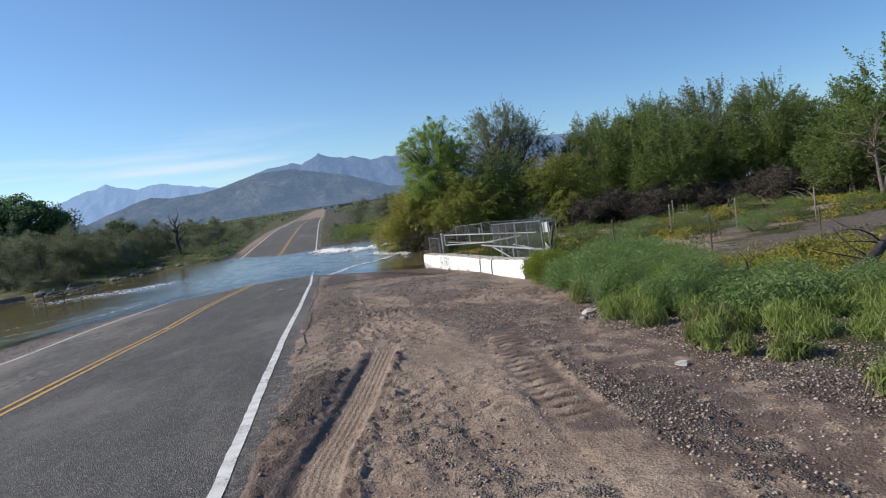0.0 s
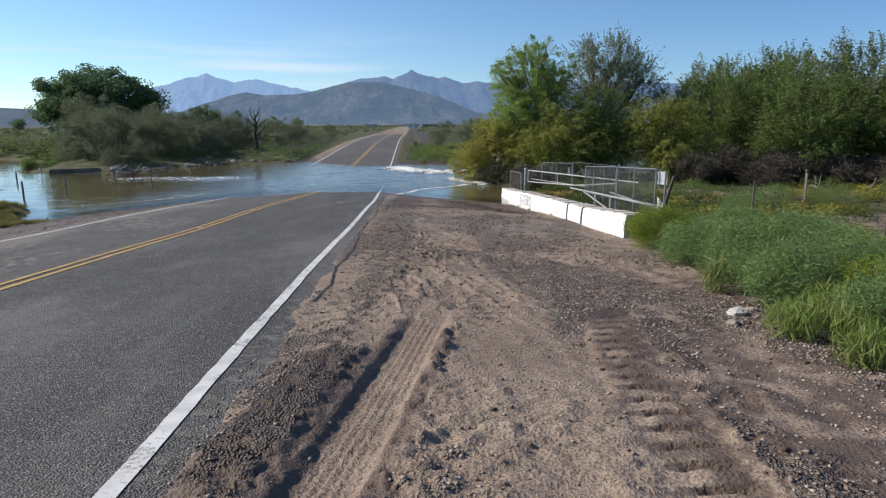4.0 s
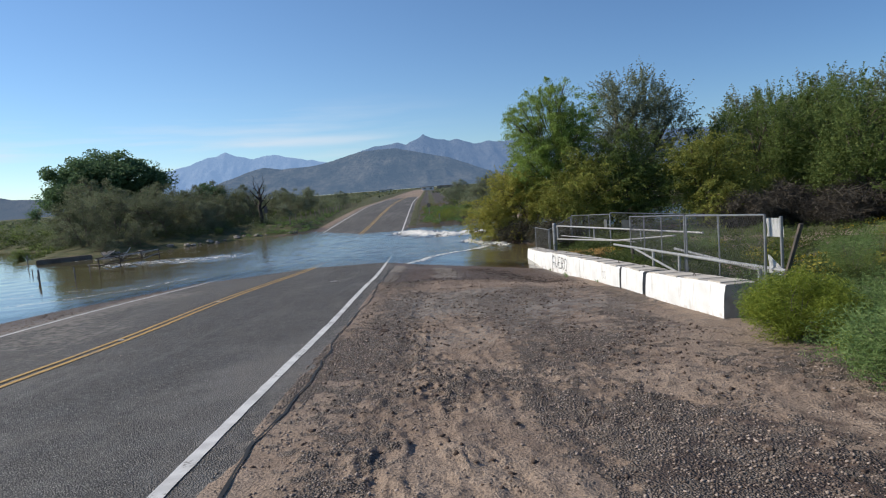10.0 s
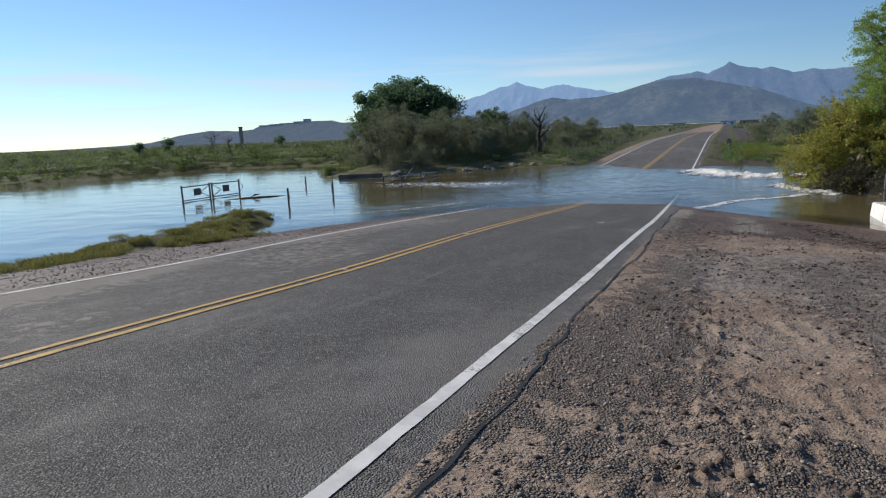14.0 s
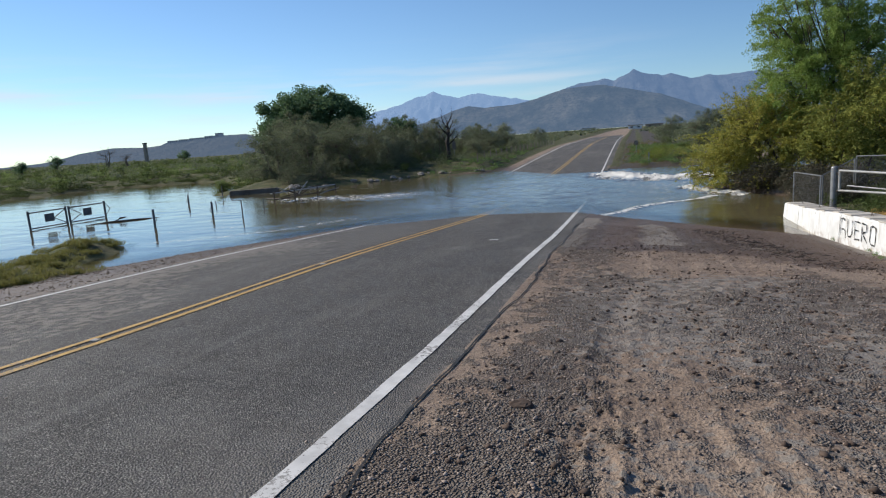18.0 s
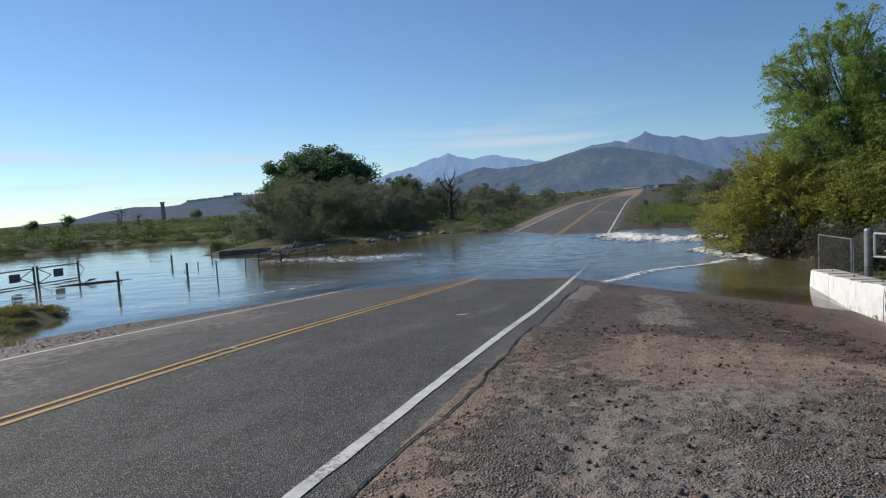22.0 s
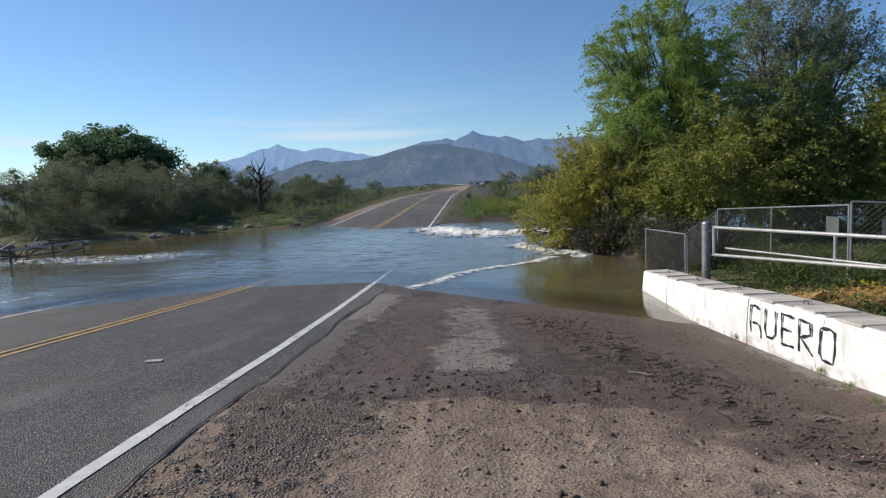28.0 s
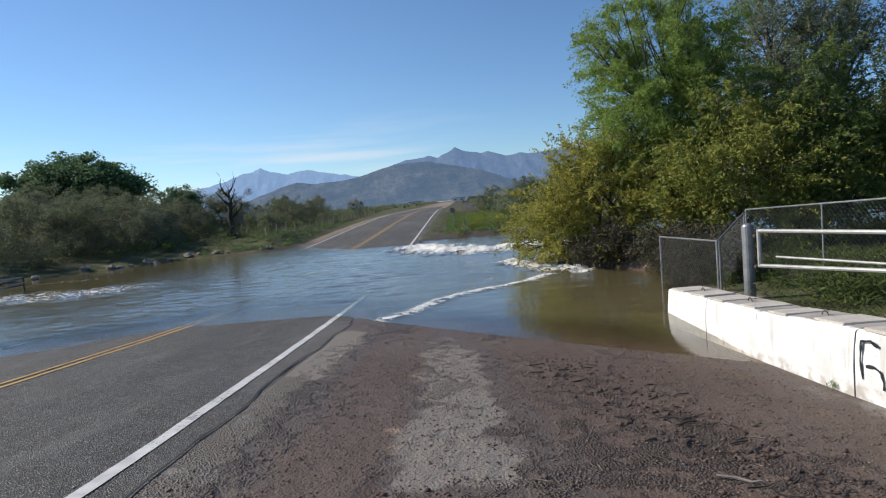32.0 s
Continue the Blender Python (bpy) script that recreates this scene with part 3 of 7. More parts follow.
def base_z(x, y):
    """The ground with no small relief."""
    x, y = np.asarray(x, float), np.asarray(y, float)
    zr = road_z(0 * x, y)
    fall = side_fall(y)
    verge = zr - fall * np.minimum(np.maximum(x, 0), 6.5)
    # the right-hand field, the bank under the bushes and the river behind them
    field = np.interp(y, [-400, -60, -30, -20, -10, -2, 4, 20, 40, 90, 5000], [3.5, 2.0, 1.15, 0.9, 0.58, 0.22, 0.25, 0.3, 0.7, 1.1, 1.1])
    right = verge + (field - verge) * smooth(6.5, 11, x)
    behind = smooth(6.55, 7.2, x) * smooth(4, -3, y)
    right = right + (np.maximum(right, field) - right) * behind
    s = ((x - 7.2) * 3.6 + (y - 1.8) * 2.9) / 4.62
    bank = -0.45 + 0.66 * smooth(0.2, 1.6, s)
    right = np.where((s > 0.2) & (y > -3) & (y < 26), np.maximum(right, bank), right)
    right = right + (-0.7 - right) * smooth(6.4, 4.6, line_dist(x, y, CHANNEL)) * smooth(1.2, 2.8, x)
    right = right + (np.minimum(right, -0.22) - right) * smooth(8, 12, y) * smooth(26, 21.5, y) * smooth(0.0, 0.25, x)
    # the left-hand verge, the spit, and the far shore
    out = np.maximum(0, LEFT_EDGE - x)
    edge = road_z(LEFT_EDGE + 0 * x, y)
    near = np.maximum(edge - 0.02 - 0.094 * out, -0.75)
    near = near + 0.36 * np.exp(-(seg_dist(x, y, -13.6, -13.2, -15.3, -4.8) / 1.1) ** 2) + 0.55 * np.exp(-(seg_dist(x, y, -16.0, -7.0, -30, -15) / 1.6) ** 2)
    near = near + smooth(-18, -40, y) * np.maximum(0, 0.6 - near)
    shore_y = np.interp(x, [p[0] for p in SHORE], [p[1] for p in SHORE])
    d = line_dist(x, y, SHORE)
    land = np.minimum(0.02 + 0.16 * d, 0.75 + 0.004 * d)
    land = np.minimum(land, 1.15)
    far = np.where(y > shore_y, land, np.maximum(-0.75, -0.02 - 0.16 * d))
    left = near + (far - near) * np.clip(smooth(-2, 9, y) + smooth(-30, -42, x), 0, 1)
    left = left + (edge - 0.04 * out - left) * smooth(3.2, 0.6, out) * smooth(19, 28, y)
    return np.where(x < LEFT_EDGE, left, np.where(x > 0, right, road_z(x, y)))


RUT_A = ([-40, -31.1, -30.3, -29.4, -28.6, -27.4, -26.2], [0.2, 1.15, 1.34, 1.52, 1.66, 1.87, 2.1])
RUT_B = ([-40, -31.0, -30.3, -29.5, -28.5, -27.7, -26.9, -26.3], [3.0, 3.28, 3.33, 3.4, 3.54, 3.65, 3.84, 4.0])


def ground_z(x, y):
    x, y = np.asarray(x, float), np.asarray(y, float)
    z = base_z(x, y)
    away = np.maximum(np.maximum(x - 6, LEFT_EDGE - x), 0)
    z = z + 0.07 * fbm(x * 0.35, y * 0.35, 3, 3) * smooth(0, 6, away) + 1.1 * fbm(x * 0.004, y * 0.004, 3, 5) * smooth(60, 400, np.hypot(x, y)) 
    calm = 0.4 + 0.6 * smooth(-19, -24, y)
    ua, ub = x - np.interp(y, *RUT_A), x - np.interp(y, *RUT_B)
    aa = smooth(-26.0, -27.4, y)
    loose = smooth(RIGHT_EDGE, 1.3, x) * smooth(9, 5, x) * smooth(-45, -38, y) * smooth(-7.5, -10.5, y)
    loose = loose * (1 - 0.9 * aa * smooth(0.36, 0.26, np.abs(ua))) * (1 - 0.8 * aa * smooth(0.3, 0.2, np.abs(ub)))
    z = z + loose * (0.022 * fbm(x * 0.9, y * 0.5, 2, 11) + 0.016 * calm * fbm(x * 4.2, y * 1.0, 2, 12) + 0.040 * calm * np.abs(fbm(x * 7, y * 7, 2, 13)) * smooth(-0.3, 0.5, fbm(x * 0.8, y * 0.4, 2, 14)))
    # ground churned up by turning wheels
    churned = loose * smooth(1.2, 1.7, x) * smooth(3.5, 2.7, x + 0.25 * fbm(0 * x, y * 0.5, 2, 15)) * smooth(-27.5, -26, y) * smooth(-15, -19, y)
    ridge = np.clip(1 - 2.2 * np.abs(fbm(x * 3.4 + y * 0.5, y * 0.8, 3, 16, 0.6)), 0, 1)
    z = z + churned * (0.034 * ridge ** 2 + 0.018 * np.abs(fbm(x * 11, y * 9, 2, 17)))
    # wheel tracks
    rough = np.abs(fbm(x * 9, y * 6, 2, 21, 0.7))
    z = z + aa * (-0.036 * np.exp(-(ua / 0.20) ** 10) + 0.007 * np.cos(ua * 2 * math.pi / 0.06) * np.exp(-(ua / 0.15) ** 4))
    z = z + aa * (0.022 * np.exp(-((ua + 0.28) / 0.085) ** 2) * (0.6 + 0.9 * rough) + 0.03 * np.exp(-((ua - 0.29) / 0.10) ** 2) * (0.1 + 1.8 * rough))
    # squeezed-up mud beside the track, scored across by a tyre
    mud = smooth(-27.4, -28.2, y) * smooth(-0.30, -0.38, ua) * smooth(-0.95, -0.7, ua)
    z = z + mud * (0.02 + 0.03 * rough + 0.009 * np.sin((y - 0.5 * ua) * 2 * math.pi / 0.1) * smooth(-29.3, -29.8, y))
    lug = np.exp(-((ub - 0.03) / 0.14) ** 8) * smooth(-26.4, -26.9, y) * smooth(-31.5, -30.5, y)
    z = z + lug * (-0.052 + 0.068 * smooth(-0.72, -0.42, np.sin((y + 0.12 * ub) * 2 * math.pi / 0.235)))
    for k, (x0, slope, deep) in enumerate(((1.75, 0.028, 0.02), (2.35, 0.045, 0.012), (3.35, 0.03, 0.018), (4.1, -0.012, 0.014), (2.9, -0.035, 0.010))):
        u = x - (x0 + slope * (y + 24) + 0.12 * value_noise(0 * y + k, y * 0.18, 31))
        tread = 0.5 + 0.5 * np.sin(y * 2 * math.pi / 0.21 + 2.0 * np.abs(u))
        z = z + loose * np.exp(-(u / 0.14) ** 4) * (-deep + 0.008 * tread) * smooth(-0.3, 0.4, value_noise(0 * y + 7 * k, y * 0.35, 33) + 0.2)
    re = right_edge(y) + 0.07 * fbm(x * 2, y * 2, 3, 37)
    under = smooth(LEFT_EDGE + 0.08, LEFT_EDGE + 0.2, x) * smooth(re - 0.12, re - 0.26, x)
    return z - 0.07 * under + 0.004


def gravel_bands(x, y):
    """How stony the verge is: a strip along the asphalt, a band where wheels never ran, and the edge of the weeds."""
    u = x + 0.35 * fbm(0 * x + 2, y * 0.22, 2, 41)
    near = smooth(1.75, 1.2, u) * smooth(0.5, 0.7, x)
    mid = smooth(3.0, 3.4, u) * smooth(4.7, 4.2, u) * smooth(-12, -15, y)
    rim = smooth(4.7, 5.3, u) * smooth(7.0, 6.0, x) * smooth(-23.5, -26, y)
    return np.clip(0.16 + 0.36 * near + 0.42 * mid + 0.5 * rim + 0.45 * fbm(x * 1.3, y * 0.45, 3, 42), 0, 1)


def gz(x, y):
    return float(ground_z(np.array([x]), np.array([y]))[0])


def steps(*spans):
    """Grid lines: (start, end, step) spans one after another, with growing steps given as (start, end, count) when count is an int."""
    out = []
    for a, b, s in spans:
        if isinstance(s, int):
            t = np.linspace(0, 1, s, endpoint=False)
            grow = t**2.2 if abs(b) > abs(a) else 1 - (1 - t) ** 2.2
            out.append(a + (b - a) * grow)
        else:
            out.append(np.arange(a, b - 1e-9, s))
    return np.unique(np.round(np.concatenate(out), 4))


def grid_mesh(name, xs, ys, zfun, keep=None):
    X, Y = np.meshgrid(xs, ys)
    Z = zfun(X, Y)
    nx, ny = len(xs), len(ys)
    verts = np.stack([X.ravel(), Y.ravel(), Z.ravel()], 1).astype(np.float32)
    i = (np.arange(ny - 1)[:, None] * nx + np.arange(nx - 1)[None]).ravel()
    faces = np.stack([i, i + 1, i + nx + 1, i + nx], 1)
    if keep is not None:
        ok = keep(X, Y).ravel()
        faces = faces[ok[faces].any(1)]
        used = np.unique(faces)
        back_to = np.full(len(verts), -1)
        back_to[used] = np.arange(len(used))
        verts, faces = verts[used], back_to[faces]
    me = bpy.data.meshes.new(name)
    me.vertices.add(len(verts))
    me.vertices.foreach_set("co", verts.ravel())
    me.loops.add(4 * len(faces))
    me.loops.foreach_set("vertex_index", faces.astype(np.int32).ravel())
    me.polygons.add(len(faces))
    me.polygons.foreach_set("loop_start", (4 * np.arange(len(faces))).astype(np.int32))
    me.update()
    me.validate()
    me.shade_smooth()
    return me, verts[:, 0], verts[:, 1], verts[:, 2]


# ---- ground ----
gx = steps((-4200, -60, 40), (-60, -20, 40), (-20, LEFT_EDGE - 0.6, 0.2), (LEFT_EDGE - 0.6, LEFT_EDGE + 0.2, 0.07), (LEFT_EDGE + 0.2, RIGHT_EDGE - 0.16, 0.5), (RIGHT_EDGE - 0.16, 1.0, 0.04), (1.0, 2.35, 0.02), (2.35, 3.0, 0.04), (3.0, 4.2, 0.03), (4.2, 5.7, 0.045), (5.7, 10, 0.12), (10, 26, 40), (26, 4200, 46))
gy = steps((-600, -45, 24), (-45, -34, 0.25), (-34, -31.2, 0.04), (-31.2, -26.6, 0.022), (-26.6, -25.5, 0.04), (-25.5, -11, 0.045), (-11, 6, 0.09), (6, 34, 0.3), (34, 100, 60), (100, 4400, 44))
me, X, Y, Z = grid_mesh("ground", gx, gy, ground_z)
gravel = gravel_bands(X, Y)
pave = smooth(-10.15, -9.9, Y + 0.25 * fbm(X * 1.1, Y * 0, 2, 43)) * (X > 0) * smooth(6.6, 6.3, X) * smooth(3, 1, Y)
smear = np.clip(smooth(1.15, 1.5, X) * smooth(2.4, 2.0, X) * smooth(-10.2, -9.2, Y) * smooth(-1.5, -2.6, Y) * 0.9 + smooth(3.1, 3.5, X + 0.12 * Y + 0.8) * smooth(6.2, 5.6, X + 0.05 * (Y + 6)), 0, 1)
pave = pave * (1 - np.clip(smear + 0.35 * fbm(X * 1.3, Y * 1.3, 3, 44), 0, 1) * 0.9)
grass_at = np.interp(Y, [-46, -31, -27, -21, -19, -10], [4.6, 5.0, 5.9, 6.2, 6.9, 7.1])
green = np.clip(smooth(0.0, 0.8, X - grass_at + 0.4 * fbm(X * 0.4, Y * 0.4, 2, 46)) * (1 - smooth(-7, -5, Y) * smooth(7.2, 6.6, X)) + smooth(-11.0, -12.5, X) + smooth(LEFT_EDGE - 0.6, LEFT_EDGE - 1.2, X) * smooth(24, 30, Y) + smooth(0.1, 0.45, X) * smooth(21, 23, Y), 0, 1)
wash = np.exp(-((Y + 20.5 - 0.25 * (X - 12)) / 1.5) ** 2) * smooth(8.5, 10, X)
scald = smooth(0.15, 0.5, fbm(X * 0.22, Y * 0.4, 3, 53)) * smooth(8.5, 10, X) * smooth(-36, -30, Y)
green = green * (1 - 0.8 * wash) * (1 - 0.75 * scald)
gravel = np.clip(gravel + 0.8 * wash, 0, 1)
gravel = np.clip(gravel + 0.22 * smooth(-26, -23, Y) * smooth(-12.5, -13.5, Y) * smooth(0.8, 1.4, X), 0, 1)
in_rut = smooth(-26, -27, Y) * np.maximum(smooth(0.42, 0.3, np.abs(X - np.interp(Y, *RUT_A))), smooth(0.34, 0.24, np.abs(X - np.interp(Y, *RUT_B))))
gravel = gravel * (1 - in_rut)
pave = np.maximum(pave, (0.52 + 0.25 * fbm(X * 0.5, Y * 0.5, 3, 52)) * smooth(-22, -18, Y) * smooth(-12.2, -13.2, Y) * smooth(0.8, 1.4, X) * smooth(6.4, 5.8, X))
pave = np.maximum(pave, 0.85 * smooth(LEFT_EDGE + 0.3, LEFT_EDGE - 0.2, X) * smooth(-13, -11.5, X) * smooth(6, 2, Y))
cover = np.stack([gravel, pave, green, np.ones_like(gravel)], 1).astype(np.float32)
me.attributes.new("cover", "FLOAT_COLOR", "POINT").data.foreach_set("color", cover.ravel())
damp_shade = smooth(0.16, 0.02, Z) * smooth(-14, -11, X) + 0.25 * np.exp(-((Y + 9.6 + 0.3 * fbm(X, Y, 2, 47)) / 0.6) ** 2) * smooth(1.0, 1.4, X) * smooth(5.6, 4.8, X)
apron = smooth(-10.42, -10.22, Y + 0.10 * fbm(X * 1.5, Y * 0.7, 3, 48)) * smooth(0.85, 1.15, X + 0.1 * fbm(X, Y * 1.2, 2, 49)) * smooth(6.2, 5.6, X)
bare = smooth(2.05, 2.3, X + 0.2 * fbm(X, Y * 2, 3, 50)) * smooth(3.2, 2.95, X + 0.2 * fbm(X, Y * 2, 3, 51)) * smooth(-9.5, -8.9, Y)
lip = np.exp(-((Y + 10.32 + 0.10 * fbm(X * 1.5, Y * 0.7, 3, 48)) / 0.06) ** 2) * smooth(0.95, 1.3, X) * smooth(4.6, 4.0, X)
damp_shade = damp_shade + 0.85 * apron * (1 - 0.95 * bare) + 0.5 * lip
damp_shade = damp_shade + 0.5 * smooth(4.0, 4.7, X + 0.2 * fbm(X, Y, 2, 56)) * smooth(-12.2, -11.2, Y) * smooth(-7, -8.5, Y) * smooth(6.6, 6.0, X)
damp_shade = damp_shade + 0.14 * smooth(2.9, 4.6, X) * smooth(-23, -20, Y) * smooth(-10.4, -12, Y) * smooth(6.6, 6.0, X)
damp_shade = damp_shade + 0.25 * smear * smooth(-11, -9.5, Y) + 0.14 * smooth(-23, -18, Y) * (1 - 0.8 * smooth(-12.4, -10.8, Y) * smooth(4.6, 3.8, X)) * smooth(0.6, 1.2, X) * smooth(7.5, 6, X)
side = np.abs(X - np.interp(Y, *RUT_A))
damp_shade = damp_shade + smooth(-26, -27.5, Y) * 0.12 * np.exp(-((X - np.interp(Y, *RUT_B)) / 0.3) ** 4)
damp_shade = damp_shade + 0.62 * smooth(2.6, 4.0, X) * smooth(6.6, 5.8, X) * smooth(-22, -26, Y)
damp_shade = damp_shade + 0.75 * smooth(LEFT_EDGE, LEFT_EDGE - 0.6, X) * smooth(10, 0, Y) * smooth(-14, -11, X)
# grooves between the lugs darkened to paint the shade lying in them
lug_at = X - np.interp(Y, *RUT_B)
damp_shade = damp_shade + smooth(-26.2, -27.2, Y) * smooth(-31.5, -30.5, Y) * np.exp(-(lug_at / 0.19) ** 6) * 2.4 * smooth(-0.4, -0.62, np.sin((Y + 0.12 * lug_at) * 2 * math.pi / 0.235))
in_a = X - np.interp(Y, *RUT_A)
# right edge and left berm are damp; the strip between paints the wall's shadow
damp_shade = damp_shade + smooth(-26.6, -27.3, Y) * (0.75 * smooth(0.17, 0.23, in_a) * smooth(0.42, 0.3, in_a) + 0.8 * smooth(-0.10, -0.15, in_a) * smooth(-0.34, -0.30, in_a) + 0.85 * smooth(-0.25, -0.31, in_a) * smooth(-1.0, -0.7, in_a) * smooth(-27.4, -28.3, Y))
damp_shade = damp_shade + 0.08 * smooth(-26, -23.5, Y) * smooth(-12.6, -13.4, Y) * smooth(0.9, 1.5, X) * smooth(6.4, 5.8, X)
float_attr(me, "wet_shade", np.clip(damp_shade, 0, 1))
ground = tagged(part("ground", me, MAT_GROUND), "brown dirt and gravel ground with grassy banks", "ground", kind="structure")

# ---- road ----
ry = steps((-400, -60, 20), (-60, -36, 1.0), (-36, 34, 0.3), (34, 120, 1.5), (120, 420, 30))


def road_rows(y):
    wob = 0.05 * fbm(0 * y, y * 0.8, 3, 51) + 0.018 * fbm(0 * y, y * 5, 2, 52)
    wob2 = 0.09 * fbm(0 * y, y * 0.7, 3, 53) + 0.03 * fbm(0 * y, y * 5, 2, 54)
    return LEFT_EDGE + wob2, right_edge(y) + wob


lefts, rights = road_rows(ry)
cols = np.linspace(0, 1, 25)
RX = lefts[:, None] + (rights - lefts)[:, None] * cols[None]
RY = np.repeat(ry[:, None], 25, 1)
RZ = road_z(RX, RY) + 0.0015 * fbm(RX * 0.8, RY * 0.5, 2, 55)
top = np.stack([RX, RY, RZ], -1)
skirt_l, skirt_r = top[:, :1] + (-0.02, 0, -0.12), top[:, -1:] + (0.02, 0, -0.12)
allv = np.concatenate([skirt_l, top, skirt_r], 1)
nr, nc = allv.shape[:2]
i = (np.arange(nr - 1)[:, None] * nc + np.arange(nc - 1)[None]).ravel()
me = mesh_of("road", allv.reshape(-1, 3), np.stack([i, i + 1, i + nc + 1, i + nc], 1))
vx, vy = allv[..., 0].ravel(), allv[..., 1].ravel()
float_attr(me, "dirt", np.clip(smooth(0.25, 0.62, vx) * 0.55 * smooth(-6, -14, vy) + smooth(-6.9, -7.3, vx) * 0.6 + smooth(-3.9, -4.6, vx) * np.clip(0.36 + 0.45 * fbm(vx * 1.2, vy * 0.25, 3, 57), 0, 1) * smooth(-5, -9, vy), 0, 1))
tagged(part("road", me, MAT_ROAD), "worn grey two-lane asphalt road dipping under flood water", "road", kind="structure")


def stripe(name, x0, width, y0, y1, material, label, seed):
    ys = steps((y0, 34, 0.2), (34, y1, 1.5))
    wob = 0.006 * fbm(0 * ys, ys * 0.4, 3, seed)
    x0 = x0 + line_x(ys) * (name == "edge_line_1")
    a = x0 - width / 2 + wob + 0.006 * fbm(0 * ys, ys * 7, 2, seed + 1)
    b = x0 + width / 2 + wob + 0.006 * fbm(0 * ys, ys * 7, 2, seed + 2)
    mid = (a + b) / 2
    rows = np.stack([np.stack([c, ys, road_z(c, ys) + 0.007], -1) for c in (a, mid, b)], 1)
    n = len(ys)
    i = (np.arange(n - 1)[:, None] * 3 + np.arange(2)[None]).ravel()
    tagged(part(name, mesh_of(name, rows.reshape(-1, 3), np.stack([i, i + 1, i + 4, i + 3], 1), True), material), label, "road marking", kind="structure")


stripe("edge_line_1", 0.0, 0.112, -60, 300, MAT_WHITE, "worn white edge line along the asphalt", 61)
stripe("edge_line_2", -7.38, 0.11, -60, 300, MAT_WHITE, "worn white edge line along the flooded verge", 64)
stripe("centre_line_1", -3.53, 0.092, -60, 300, MAT_YELLOW, "faded yellow centre line, one of a pair", 67)
stripe("centre_line_2", -3.31, 0.092, -60, 300, MAT_YELLOW, "faded yellow centre line, one of a pair", 70)


def crack(points, width, seed, label):
    pts = np.array(points, float)
    d = np.r_[0, np.cumsum(np.hypot(*np.diff(pts, axis=0).T))]
    s = np.arange(0, d[-1], 0.07)
    cx, cy = np.interp(s, d, pts[:, 0]), np.interp(s, d, pts[:, 1])
    along = abs(pts[-1, 1] - pts[0, 1]) > abs(pts[-1, 0] - pts[0, 0])
    w = width * (0.55 + 0.6 * np.abs(fbm(s * 2.5, 0 * s, 2, seed)))
    off = 0.06 * fbm(s * 0.9, 0 * s + 3, 3, seed + 1)
    if along:
        a, b = np.stack([cx + off - w, cy], 1), np.stack([cx + off + w, cy], 1)
    else:
        a, b = np.stack([cx, cy + off - w], 1), np.stack([cx, cy + off + w], 1)
    n = len(s)
    v = np.concatenate([np.c_[a, np.maximum(road_z(a[:, 0], a[:, 1]), ground_z(a[:, 0], a[:, 1])) + 0.011], np.c_[b, np.maximum(road_z(b[:, 0], b[:, 1]), ground_z(b[:, 0], b[:, 1])) + 0.011]])
    i = np.arange(n - 1)
    tagged(part("crack", mesh_of("crack", v, np.stack([i, i + n, i + n + 1, i + 1], 1)), MAT_TAR), label, "crack", kind="structure")


crack([(0.72, -26), (0.66, -18), (0.62, -10), (0.52, -5), (0.56, -1.0)], 0.014, 81, "long open seam in the asphalt beside the white line")
for k, (yy, a, b) in enumerate(((-15.2, -3.1, -0.3), (-12.9, -6.2, -4.0), (-20.1, -6.6, -3.9), (-18.4, -2.9, -0.6), (-9.8, -6.0, -4.2))):
    crack([(a, yy + 0.25), ((a + b) / 2, yy), (b, yy - 0.2)], 0.006, 90 + 3 * k, "thin crack across the lane")

# ---- flood water ----
wx = steps((-260, -60, 30), (-60, -28, 0.8), (-28, -8, 0.25), (-8, 9, 0.11), (9, 20, 0.4), (20, 130, 40))
wy = steps((-60, -14, 24), (-14, -6, 0.3), (-6, 8, 0.1), (8, 24, 0.16), (24, 40, 0.5), (40, 75, 30))
EDDY = [(1.0, -0.9), (1.4, -0.5), (2.1, 0.9), (2.8, 1.85), (4.4, 2.95), (5.0, 4.0)]
RAPID = [(0.6, 18.4), (1.9, 15.2), (3.6, 13.6), (6.0, 14.2)]
BREAK = [(4.3, 8.0), (4.75, 6.4), (5.2, 5.3), (6.1, 4.2)]
RIFFLE = [(-17.0, 9.8), (-14.6, 9.9), (-12.6, 9.2), (-10.8, 9.8)]


def rough_water(x, y):
    eddy, rapid, brk, rif = line_dist(x, y, EDDY), line_dist(x, y, RAPID), line_dist(x, y, BREAK), line_dist(x, y, RIFFLE)
    strong = np.exp(-(rapid / 1.6) ** 2) + 0.7 * np.exp(-(brk / 0.5) ** 2)
    return eddy, rapid, brk, rif, strong


def water_z(x, y):
    eddy, rapid, brk, rif, strong = rough_water(x, y)
    z = 0.007 * fbm(x * 0.5, y * 0.9, 2, 101) + 0.004 * fbm(x * 1.6, y * 2.4, 2, 102)
    road_flow = smooth(-12, -5, x) * smooth(3, 0, x) * smooth(-1, 3, y) * smooth(24, 18, y)
    z = z + road_flow * 0.016 * fbm(x * 1.2, y * 3.4, 4, 103, 0.6)
    z = z + 0.05 * np.exp(-(eddy / 0.2) ** 2) * (0.8 + 0.5 * fbm(x * 3, y * 3, 2, 104))
    z = z + strong * (0.07 + 0.13 * fbm(x * 2.2, y * 3.0, 4, 105, 0.62))
    z = z + 0.06 * np.exp(-(rif / 2.1) ** 2) * fbm(x * 2.1, y * 2.1, 3, 106)
    return z * smooth(0.0, 0.12, -ground_like(x, y) + 0.02)


